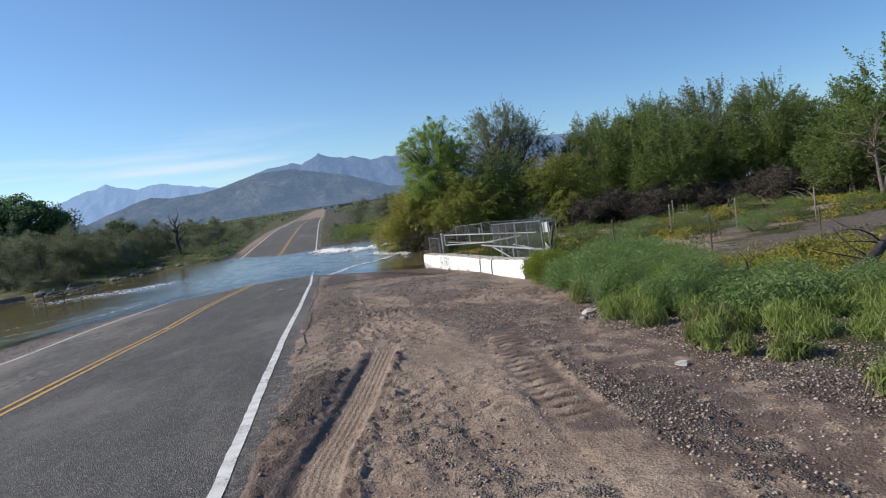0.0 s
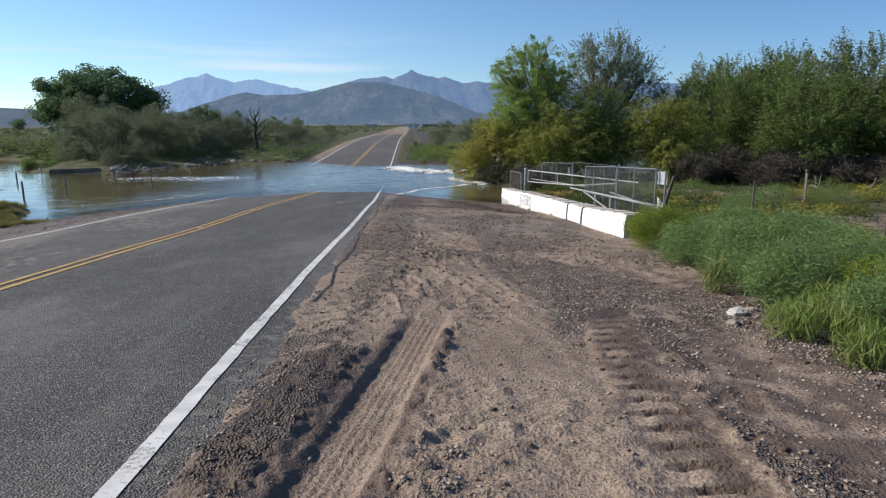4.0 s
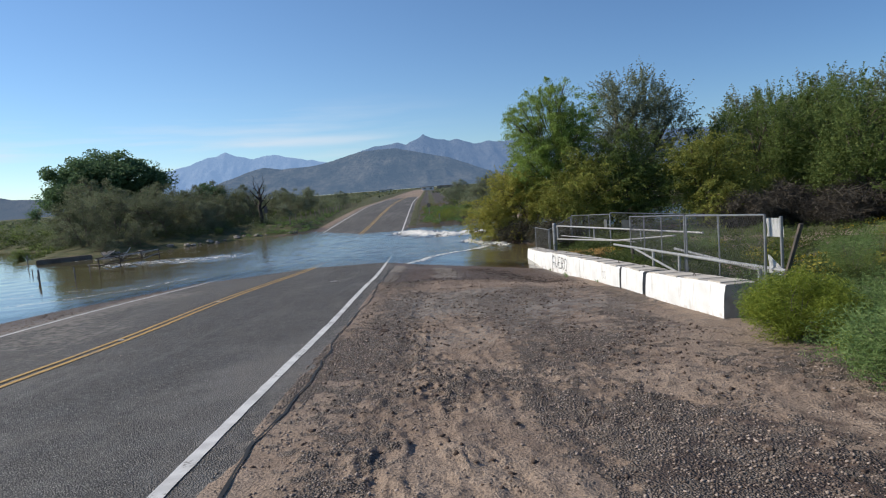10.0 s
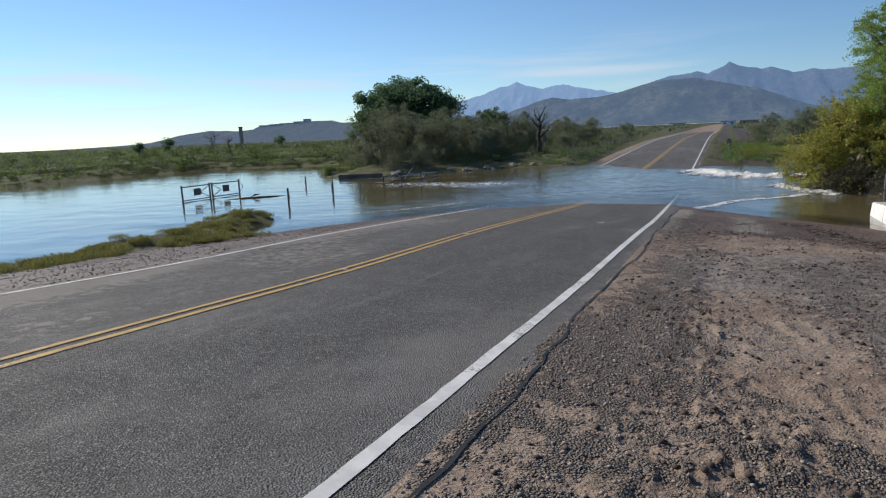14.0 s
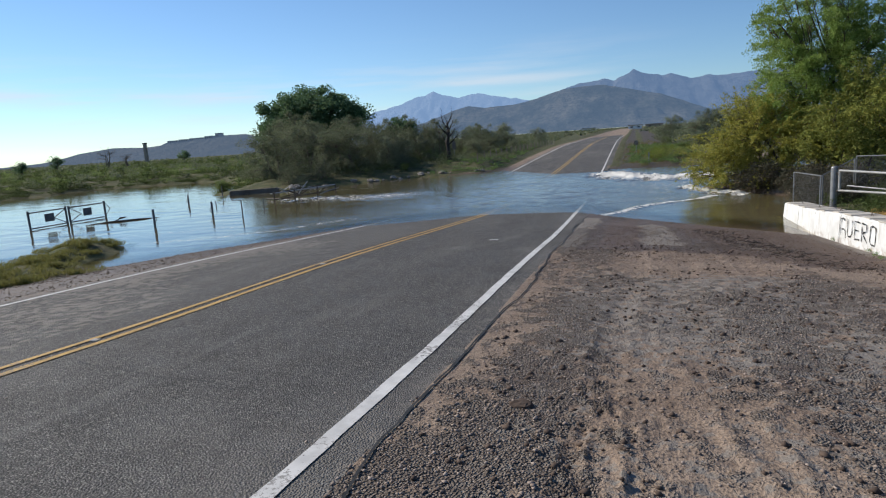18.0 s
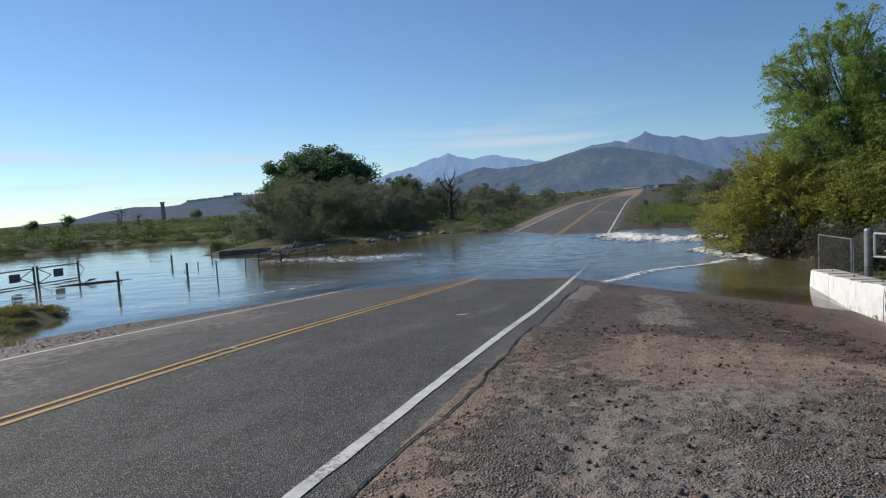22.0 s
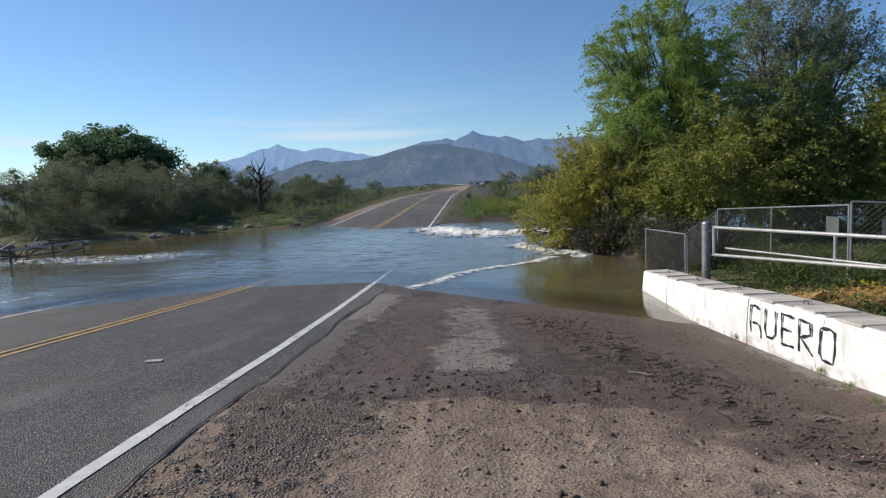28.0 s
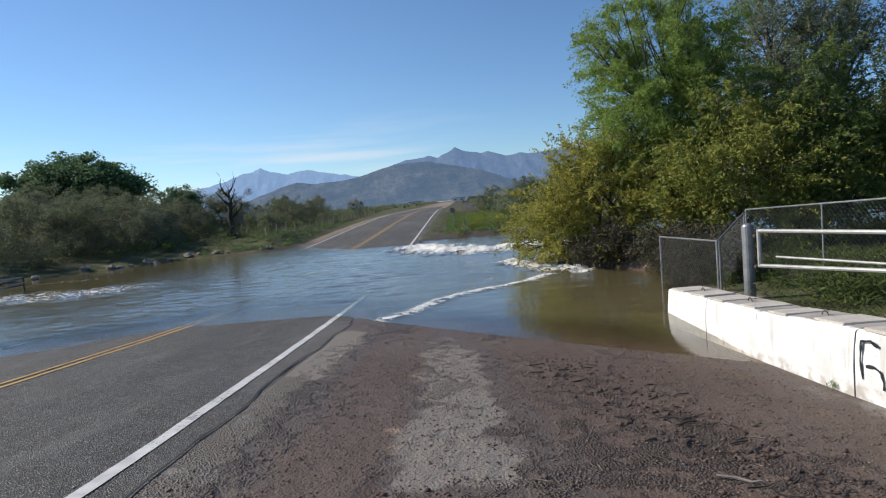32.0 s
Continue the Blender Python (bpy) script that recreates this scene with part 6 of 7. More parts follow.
for t in (0.08, 0.44, 0.62, 0.8):
    gg = gz(7.48 + e.x * t, -19.3 + e.y * t)
    pipe("upright", [tuple(e * t + Vector((0, 0, gg - g0 - 0.15))), tuple(e * t + Vector((0, 0, 1.68 - 0.58 * t - g0)))], 0.035, MAT_DARKSTEEL if t > 0.7 else MAT_PIPE, ob)


def notice(x, y, z, w, hgt, label, torn=False):
    """A thin sheet hung from its top edge, rippled; a torn one has lost all but a curling corner."""
    bm = bmesh.new()
    nx, nz = 7, 7
    grid = []
    for j in range(nz):
        v = j / (nz - 1)
        span = 1 - v ** 1.3 * 0.92 if torn else 1 - 0.05 * math.sin(2.6 * v)
        grid.append([bm.verts.new((w * ((i / (nx - 1)) * span - 0.5) + 0.012 * math.sin(5 * v), 0.008 * math.sin(i * 0.9 + 2 * v), hgt * v - (0.10 * hgt * i / (nx - 1) * (1 - v) if torn else 0))) for i in range(nx)])
    for j in range(nz - 1):
        for i in range(nx - 1):
            bm.faces.new((grid[j][i], grid[j][i + 1], grid[j + 1][i + 1], grid[j + 1][i]))
    bmesh.ops.solidify(bm, geom=bm.faces[:], thickness=0.003)
    return tagged(part("notice_sheet", bm, MAT_PAPER, None, "", pose(x, y, z, 0, 0, -60)), label, "notice")


notice(7.475, -19.03, 2.18, 0.27, 0.29, "blank white notice sheet tied between two fence posts")
notice(7.51, -19.00, 1.60, 0.27, 0.29, "torn white corner of a sheet hanging low on the fence", True)


def stake(x, y, top, label, lean=(0, 0), material=MAT_DARKSTEEL, radius=0.02, name="fence_stake"):
    g = gz(x, y)
    ob = thing(name, x, y, g, label, "fence post", "loose fence stakes")
    part("shaft", mesh_of("shaft", *tube_np([(0, 0, -0.25), (lean[0] * 0.5, lean[1] * 0.5, (top - g) * 0.5), (lean[0], lean[1], top - g)], [radius] * 3, 6)), material, ob)
    return ob


stake(7.51, -19.17, 2.50, "galvanised post holding a white notice", (-0.02, 0.0), material=MAT_GALV, radius=0.024)
stake(7.20, -19.42, 2.43, "dark steel stake leaning hard over", (0.22, -0.37), radius=0.034)
stake(8.83, -20.44, 2.38, "thin grey steel stake in the weeds")
stake(11.3, -21.0, 2.16, "thin grey steel stake in the weeds")
stake(13.3, -22.5, 2.07, "thin grey steel stake in the weeds")
for x, y in ((15.7, -11.6), (16.9, -14.3), (19.0, -15.9), (18.0, -8.0)):
    stake(x, y, gz(x, y) + 1.2, "weathered grey stake at the back of the field", material=MAT_WOOD, radius=0.03)


def heap(name, x, y, label, category, mat, n, size, spread, seed, slim=0.08, z=0.0):
    rng = np.random.default_rng(seed)
    ob = thing(name, x, y, gz(x, y) + z, label, category)
    c = np.clip(rng.normal(size=(12, 3)), -1.3, 1.3) * np.array(spread) * 0.45
    c[:, 2] = np.abs(c[:, 2]) * 0.8 + spread[2] * 0.35
    part("straw", leaf_mesh("straw", c, np.tile(np.array(spread) * 0.5, (12, 1)), n, size, seed, slim, 0.0), mat, ob)
    part("core", mesh_of("core", *lump(rng, spread[0] * 0.95, spread[1] * 0.95, spread[2] * 1.1)), mat, ob)
    return ob


def lump(rng, rx, ry, rz, rings=5, sides=9, rough=0.18, sink=0.25):
    """An uneven stone or heap, a little sunk into its base."""
    verts, faces = [(0, 0, -rz * sink)], []
    for j in range(1, rings):
        a = math.pi * j / rings
        for k in range(sides):
            w = 2 * math.pi * k / sides + 0.3 * j
            s = 1 + rough * rng.normal()
            verts.append((rx * s * math.sin(a) * math.cos(w), ry * s * math.sin(a) * math.sin(w), rz * (0.5 - 0.5 * math.cos(a)) * (1 + 0.5 * rough * rng.normal()) * (1 + sink) - rz * sink))
    verts.append((0, 0, rz))
    for k in range(sides):
        faces.append((0, 1 + (k + 1) % sides, 1 + k))
        faces.append((len(verts) - 1, len(verts) - 1 - sides + k, len(verts) - 1 - sides + (k + 1) % sides))
        for j in range(rings - 2):
            a, b = 1 + j * sides + k, 1 + j * sides + (k + 1) % sides
            faces.append((a, b, b + sides, a + sides))
    return verts, faces


heap("straw_heap", 7.75, -6.75, "loose golden-brown heap of straw lying behind the barrier", "debris heap", MAT_STRAW, 6000, 0.08, (0.80, 0.34, 0.22), 431)
ob = tree("tumbleweed_bush", 7.85, 0.75, "dark dense leafless bush against the low fence", "bush", seed=433, stems=6, trunk=0.02, blobs=[(0, -0.3, 0.5, 0.6, 0.9, 0.55), (-0.2, 0.6, 0.5, 0.6, 0.7, 0.5), (0.3, -1.0, 0.55, 0.6, 0.8, 0.5), (0.2, 0.1, 0.85, 0.5, 0.8, 0.4)], leaves=24000, size=0.08, leaf_mat=LEAF_GLOOM, bark_mat=MAT_TWIG, clumps=50, clump=0.2, slim=0.15, twigs=50, lean=0.5)

def fence_plate(x, y, z, w, hgt, label, turn=0.0):
    bm = bmesh.new()
    box(bm, (-0.006, -w / 2, -hgt / 2), (0.006, w / 2, hgt / 2), 0.003)
    ob = thing("fence_sign", x, y, z, label, "sign", "plates on the chain-link fence", turn)
    part("plate", bm, MAT_SIGN, ob)
    for a, b in ((-0.42, 0.42), (0.42, 0.42), (-0.42, -0.42), (0.42, -0.42)):
        pipe("tie", [(-0.012, a * w, b * hgt), (0.02, a * w, b * hgt)], 0.006, MAT_WIRE, ob, sides=5)


fence_plate(9.10, -4.15, 1.36, 0.40, 0.36, "faded grey blank sign plate tied to chain-link")
fence_plate(9.70, -4.93, 1.34, 0.40, 0.36, "faded grey blank sign plate tied to chain-link", -118.0)
for k, (x, y) in enumerate(((6.25, -9.6), (6.15, -10.2), (6.35, -8.9), (6.45, -12.4), (6.3, -6.9))):
    rng = np.random.default_rng(620 + k)
    ob = thing("grass_tuft", x, y, gz(x, y), "small green grass tuft at the barrier's foot", "grass", "tufts along the barrier")
    part("blades", leaf_mesh("blades", np.array([[0, 0, 0.05]]), np.array([[0.05, 0.05, 0.02]]), 60, 0.06, 630 + k, 0.1, -1.6), LEAF_WEED, ob)

# ---- weeds on the right-hand verge and the field ----
EDGE_Y, EDGE_X = [-46, -32.7, -31.3, -29, -27.6, -26.1, -24.8, -23.7, -22.3, -20.5, -19.3, -18.6], [4.0, 4.4, 4.7, 4.9, 5.05, 5.4, 5.6, 5.75, 6.0, 6.3, 6.75, 7.3]


def past_edge(x, y, more=0.0):
    return x > np.interp(y, EDGE_Y, EDGE_X) + more + 0.3 * fbm(x * 0.8, y * 0.8, 2, 441)


strewn("weeds", "thick feathery green weeds along the gravel verge", "weeds", 300, (5.2, 9.6), (-26.2, -19.4), 0.8, 110000, 0.06, LEAF_WEED, 443, lambda x, y: past_edge(x, y, 0.35) & ((x < 7.5) | (y > -23.4)) & (np.hypot(x - 6.75, y + 20.85) > 1.1), 0.13, -0.35, 0.5, 1.0)
strewn("weeds", "thick feathery green weeds beside the dead log", "weeds", 170, (6.0, 8.2), (-34, -26.0), 0.5, 40000, 0.07, LEAF_WEED, 447, lambda x, y: past_edge(x, y, 1.7) & (y > -29.2), 0.2, -0.35, 0.5, 1.0)
strewn("grass", "pale green grass tufts on the gravel", "grass", 170, (4.8, 9.5), (-36, -21), 0.42, 22000, 0.17, LEAF_GRASS, 449, lambda x, y: past_edge(x, y, 0.1) & (fbm(x * 0.6, y * 0.6, 2, 450) > -0.1 + 0.5 * (y < -28.5)), 0.07, -1.6, 0.22, 1.0)
strewn("grass", "bright green grass clumps in front of the weeds", "grass", 46, (5.1, 8.2), (-31.0, -26.8), 0.4, 12000, 0.17, LEAF_TALL, 455, lambda x, y: past_edge(x, y, 0.25) & (fbm(x * 0.9, y * 0.9, 2, 456) > -0.15), 0.06, -1.7, 0.26, 1.0)
strewn("weeds", "green and yellow weeds across the open field", "weeds", 800, (8, 30), (-36, 1), 0.42, 40000, 0.13, LEAF_DEEP, 451, lambda x, y: past_edge(x, y, 1.2) & ((y < -2) | (x > 10)) & (np.abs(y + 20.5 - 0.25 * (x - 12)) > 1.3), 0.22, -0.5, 0.6, 0.9)
strewn("yellow_flowers", "patches of small yellow flowers in the field", "flowers", 130, (9, 28), (-32, -3), 0.42, 9000, 0.06, LEAF_FLOWER, 453, lambda x, y: (np.abs(y + 20.5 - 0.25 * (x - 12)) > 1.5) & (fbm(x * 0.3, y * 0.3, 2, 454) > 0.05), 0.6, -0.2, 0.5, 1.0)
strewn("weeds", "dense dark-green weeds behind the barrier", "weeds", 330, (7.2, 12), (-18, 2.5), 0.45, 40000, 0.09, LEAF_DEEP, 457, lambda x, y: x > np.interp(-y, [-2, 2, 19], [7.6, 7.1, 7.55]), 0.2, -0.5, 0.4, 1.0)
strewn("spit_grass", "yellow-green grass on the muddy spit in the flood", "grass", 1100, (-32, -11.2), (-17, -4.0), 0.19, 40000, 0.14, LEAF_SPIT, 461, lambda x, y: (ground_z(x, y) > 0.02) & (x < -11.8), 0.08, -1.4, 0.3, 1.0)
strewn("verge_grass", "thin dry grass on the far road verge", "grass", 260, (1.2, 4.5), (22.5, 60), 0.3, 9000, 0.14, LEAF_DRY, 463, None, 0.1, -1.2, 0.3, 1.0)


strewn("yellow_weeds", "yellow-green weeds in flower among the verge bushes", "weeds", 60, (6.4, 9.0), (-28, -21.5), 0.6, 16000, 0.06, LEAF_LIME, 465, lambda x, y: past_edge(x, y, 0.5), 0.2, -0.4, 0.4, 1.0)


def weed_bush(x, y, r, h, mat, leaves, seed, label):
    rng = np.random.default_rng(seed)
    ob = thing("weed_bush", x, y, gz(x, y), label, "bush", "bushes on the verge")
    d = rng.normal(size=(60, 3))
    d /= np.linalg.norm(d, axis=1, keepdims=True)
    c = d * np.array([r, r, h * 0.5]) * (0.55 + 0.4 * rng.random((60, 1))) + (0, 0, h * 0.5)
    c[:, 2] = np.maximum(c[:, 2], 0.06)
    pieces = [tube_np(limb_path(rng, (0, 0, -0.05), q, 0.05, 4), [0.012, 0.009, 0.006, 0.003], 4) for q in c[::2]]
    part("stem_tuft", mesh_of("stem_tuft", *join_np(pieces)), MAT_TWIG, ob)
    part("foliage", leaf_mesh("foliage", c, np.full((60, 3), 0.13), int(leaves * 2.4), 0.052, seed, 0.13, -0.3), mat, ob)


weed_bush(6.8, -20.75, 0.68, 0.82, LEAF_LIME, 15000, 471, "round bright-green bush at the end of the white barrier")
for k, (x, y, r, h) in enumerate(((7.9, -21.3, 0.6, 0.85), (6.5, -23.0, 0.6, 0.75), (7.5, -22.5, 0.75, 0.95), (8.6, -22.3, 0.7, 0.95), (6.5, -24.5, 0.65, 0.85), (7.4, -24.1, 0.75, 1.05), (8.3, -23.6, 0.7, 0.9),
                                    (6.2, -26.0, 0.5, 0.65), (7.0, -25.6, 0.65, 0.9), (7.9, -25.2, 0.65, 0.8), (6.2, -27.6, 0.45, 0.55), (7.0, -27.2, 0.6, 0.75), (7.9, -27.9, 0.6, 0.6), (8.9, -28.4, 0.6, 0.55), (9.8, -28.9, 0.7, 0.6))):
    weed_bush(x, y, r, h, LEAF_WEED, 6000, 480 + k, "dense feathery grey-green weed bush on the verge")
for k, (x, y, r, h) in enumerate(((7.25, -23.4, 0.35, 0.8), (6.9, -26.5, 0.4, 0.62), (8.1, -24.5, 0.4, 0.85), (8.6, -26.6, 0.5, 0.6), (7.7, -22.0, 0.35, 0.9))):
    weed_bush(x, y, r, h, LEAF_LIME, 3500, 520 + k, "small yellow-green weed bush coming into flower")
for k, (x, y, r, h) in enumerate(((14.0, -12.5, 0.8, 0.9), (17.5, -10.0, 0.9, 1.0), (20.5, -13.0, 0.8, 0.8), (10.5, -9.0, 0.9, 1.0), (12.5, -9.6, 0.8, 0.9), (22.0, -8.0, 0.8, 0.9), (16.0, -16.5, 0.7, 0.7), (15.2, -14.2, 0.9, 0.85), (18.8, -14.6, 0.85, 0.9), (12.4, -13.6, 0.7, 0.7), (21.8, -15.2, 0.9, 0.8), (11.0, -15.8, 0.6, 0.6))):
    weed_bush(x, y, r, h, LEAF_GREEN if k % 3 else LEAF_WEED, 3500, 540 + k, "grey-green bush standing in the open field")
strewn("mustard_weeds", "golden-yellow flowering weeds behind the dead log", "weeds", 260, (8.2, 17), (-28.5, -22.2), 0.5, 46000, 0.06, LEAF_MUSTARD, 467, lambda x, y: fbm(x * 0.5, y * 0.5, 2, 468) > -0.25, 0.4, -0.3, 0.45, 1.0)
strewn("mustard_weeds", "rows of golden-yellow flowering weeds across the field", "weeds", 75, (10, 27), (-16.5, -6), 0.5, 9500, 0.09, LEAF_MUSTARD, 469, lambda x, y: (fbm(x * 0.25, y * 0.5, 2, 470) > 0.0) & (y > -17.5 + 0.1 * x), 0.4, -0.3, 0.6, 1.0)

for k, (x, y, r, h) in enumerate(((3.5, 29.5, 0.9, 0.8), (4.4, 31.5, 1.2, 1.0), (3.6, 33.6, 1.0, 0.9), (5.4, 29.2, 1.2, 1.1), (4.6, 35.5, 1.1, 1.1), (6.2, 32.4, 1.3, 1.3))):
    weed_bush(x, y, r, h, LEAF_LIME if k % 2 == 0 else LEAF_OLIVE, 3000, 560 + k, "rounded yellow-green bush on the far bank by the rapids")

# the dead log in the weeds, and a bare snag at the back of the field
rng = np.random.default_rng(511)
g = gz(10.1, -27.1)
ob = thing("dead_log", 10.1, -27.1, g, "dark charred fallen log with broken branches in the weeds", "log")
pieces = [tube_np([(0.3, -0.1, 0.0), (-0.2, -0.08, 0.14), (-0.72, -0.05, 1.38 - g), (-1.0, 0.05, 1.50 - g), (-1.5, 0.25, 1.62 - g), (-1.95, 0.45, 1.72 - g), (-2.4, 0.75, 1.92 - g)], [0.13, 0.12, 0.10, 0.08, 0.06, 0.045, 0.015], 8),
          tube_np([(-0.72, -0.05, 1.36 - g), (-0.2, 0.1, 1.46 - g), (0.3, 0.25, 1.62 - g), (0.75, 0.45, 1.80 - g), (1.3, 0.6, 2.12 - g), (1.6, 0.7, 2.5 - g)], [0.10, 0.11, 0.10, 0.085, 0.06, 0.03], 8)]
for v, f in pieces:
    part("limb", mesh_of("limb", v, f, smooth=True), MAT_DEADWOOD, ob)
for k in range(14):
    a = np.array([(-1.3, 0.2, 1.58 - g), (0.75, 0.45, 1.78 - g), (-1.9, 0.45, 1.7 - g), (0.2, 0.2, 1.6 - g)][k % 4])
    part("branch", mesh_of("branch", *tube_np(limb_path(rng, a, a + (rng.normal() * 0.5, rng.normal() * 0.4, 0.15 + 0.5 * rng.random()), 0.1, 5), [0.022, 0.018, 0.012, 0.008, 0.004], 5)), MAT_DEADWOOD, ob)
tree("dead_snag", 26.5, -11.5, "bare dead tree with pale broken limbs at the thicket's edge", "dead tree", seed=513, stems=2, trunk=0.12, blobs=[(-0.4, 0, 3.0, 1.6, 1.2, 1.2), (0.8, 0, 2.2, 1.8, 1.2, 1.2)], leaves=0, size=0.1, leaf_mat=None, bark_mat=MAT_TWIG, clumps=40, twigs=38)

rng = np.random.default_rng(515)
for x, y, n, a in ((21.5, -7.2, 2.2, 20), (23.0, -8.2, 1.6, 150), (24.6, -9.4, 2.4, 75), (20.2, -5.8, 1.5, 100), (25.8, -12.8, 2.6, 40)):
    ob = thing("fallen_bough", x, y, gz(x, y), "pale bleached fallen bough lying at the thicket's foot", "dead branch", "fallen boughs", a)
    part("limb", mesh_of("limb", *tube_np(limb_path(rng, (-n / 2, 0, 0.05), (n / 2, 0.2, 0.35), 0.2, 6), [0.07, 0.065, 0.055, 0.045, 0.03, 0.015], 7), smooth=True), MAT_WOOD, ob)
    for k in range(3):
        part("branch", mesh_of("branch", *tube_np(limb_path(rng, (n * (k - 1) * 0.2, 0.1, 0.25), (n * (k - 1) * 0.2 + 0.4, rng.normal() * 0.4, 0.6 + 0.3 * rng.random()), 0.1, 4), [0.03, 0.022, 0.014, 0.006], 5)), MAT_WOOD, ob)

# ---- stones, sticks and gravel ----
def rock(x, y, rx, ry, rz, seed, label, mat=MAT_ROCK, turn=0.0, group="loose stones"):
    rng = np.random.default_rng(seed)
    ob = part("rock", mesh_of("rock", *lump(rng, rx, ry, rz)), mat, None, "", pose(x, y, gz(x, y), 0, 0, turn))
    return tagged(ob, label, "rock", group)


rock(5.35, -26.5, 0.12, 0.09, 0.08, 521, "pale flat stone at the edge of the weeds", MAT_CHALK, 30)
rock(5.6, -26.35, 0.08, 0.06, 0.05, 522, "small pale stone beside a larger one")
rock(4.7, -30.3, 0.07, 0.055, 0.05, 523, "small white stone on the gravel", MAT_CHALK)
rock(5.1, -26.9, 0.07, 0.06, 0.05, 524, "small pale stone on the gravel")
rock(1.32, -18.4, 0.085, 0.06, 0.04, 525, "smooth grey cobble on the dirt", MAT_CLOD)
rock(-0.02, -20.95, 0.035, 0.03, 0.03, 526, "dark stone on the asphalt", MAT_CLOD)
rng = np.random.default_rng(530)
for k in range(26):
    t = rng.random()
    x = np.interp(t, [0, 0.3, 0.6, 1], [-22.0, -18.6, -15.2, -9.5]) + rng.normal() * 0.35
    y = np.interp(t, [0, 0.3, 0.6, 1], [16.9, 21.2, 25.6, 28.0]) + rng.normal() * 0.3
    s = rng.uniform(0.15, 0.38)
    rock(x, y, s, s * 0.75, s * 0.7, 540 + k, "pale boulder of the bank at the water's edge", turn=rng.uniform(0, 360), group="boulders of the bank")

ob = thing("stick", 4.4, -9.1, gz(4.4, -9.1), "pale broken stick lying on damp dirt", "stick", "sticks on the dirt")
part("shaft", mesh_of("shaft", *tube_np([(-0.1, 0.06, 0.015), (0, 0, 0.02), (0.07, -0.06, 0.015), (0.13, -0.07, 0.025)], [0.010, 0.011, 0.009, 0.005], 6)), MAT_WOOD, ob)
for x, y, a, s in ((4.7, -9.5, 40, 0.7), (3.9, -10.1, 100, 0.5), (4.9, -8.3, 10, 0.6), (4.3, -9.75, 75, 0.8), (1.6, -16.9, 20, 0.6), (3.6, -8.9, 130, 0.5), (5.2, -10.4, 60, 0.6), (4.75, -7.6, 25, 0.4), (3.2, -9.1, 5, 0.5)):
    copy_thing(ob, pose(x, y, gz(x, y), 0, 0, a) @ Matrix.Diagonal((s * 0.7, s * 0.7, s * 0.7, 1)))


def pebbles(name, label, n, xr, yr, small, large, mat, seed, weight=None, power=2.5):
    rng = np.random.default_rng(seed)
    x, y = rng.uniform(*xr, n), rng.uniform(*yr, n)
    if weight is not None:
        keep = rng.random(n) < weight(x, y)
        x, y = x[keep], y[keep]
    n = len(x)
    s = small + (large - small) * rng.random(n) ** power
    base = np.array([(1, 0, 0), (0, 1, 0), (-1, 0, 0), (0, -1, 0), (0, 0, 1), (0, 0, -1)], float)
    v = base[None] * (0.7 + 0.6 * rng.random((n, 6, 1))) + 0.18 * rng.normal(size=(n, 6, 3))
    v[..., 2] *= 0.6
    a = rng.uniform(0, 6.28, n)
    c, q = np.cos(a)[:, None], np.sin(a)[:, None]
    v = np.stack([v[..., 0] * c - v[..., 1] * q, v[..., 0] * q + v[..., 1] * c, v[..., 2]], -1) * s[:, None, None]
    top = np.where((x > LEFT_EDGE) & (x < right_edge(y) - 0.15), road_z(x, y), ground_z(x, y))
    v = v + np.stack([x, y, top + 0.25 * s], -1)[:, None]
    tri = np.array([(0, 1, 4), (1, 2, 4), (2, 3, 4), (3, 0, 4), (1, 0, 5), (2, 1, 5), (3, 2, 5), (0, 3, 5)])
    faces = (np.arange(n)[:, None, None] * 6 + tri[None]).reshape(-1, 3)
    tagged(part(name, mesh_of(name, v.reshape(-1, 3), faces, True), mat), label, "gravel", kind="stuff")


def banded(x, y):
    return np.clip(gravel_bands(x, y) * 1.15, 0.14, 1) * np.where((y < -26.3) & (((x - np.interp(y, *RUT_A) < 0.3) & (x - np.interp(y, *RUT_A) > np.where(y < -27.6, -0.75, -0.3))) | (np.abs(x - np.interp(y, *RUT_B)) < 0.24)), 0.06, 1.0)


pebbles("gravel", "loose grey and brown gravel on the dirt verge", 84000, (0.55, 6.3), (-35, -18), 0.004, 0.019, MAT_GRAVEL, 571, banded, 3.0)
pebbles("gravel", "loose grey and brown gravel on the lower verge", 30000, (0.55, 6.3), (-18, -11.0), 0.004, 0.016, MAT_GRAVEL, 573, banded, 2.6)
pebbles("gravel", "brown crumbs of soil on the damp verge", 12000, (0.8, 6.2), (-11.5, -4.6), 0.004, 0.014, MAT_CRUMB, 575, None, 2.2)
pebbles("clods", "dark clods of damp earth on the verge", 7500, (0.8, 6.2), (-25, -9), 0.007, 0.034, MAT_CLOD, 577, lambda x, y: 0.15 + 0.85 * smooth(-0.1, 0.4, fbm(x * 1.6, y * 1.1, 3, 580)), 3.4)
pebbles("clods", "dark clods of damp earth on the upper verge", 2600, (0.8, 6.2), (-34, -25), 0.007, 0.03, MAT_CLOD, 576, banded, 3.0)
pebbles("litter", "dark twigs and clods washed up on the dirt", 5200, (3.2, 6.0), (-12, -5.0), 0.004, 0.03, MAT_CLOD, 578, lambda x, y: np.exp(-((x - 4.7 + 0.22 * (y + 9)) / 0.42) ** 2), 4.0)
rng = np.random.default_rng(591)
pieces = []
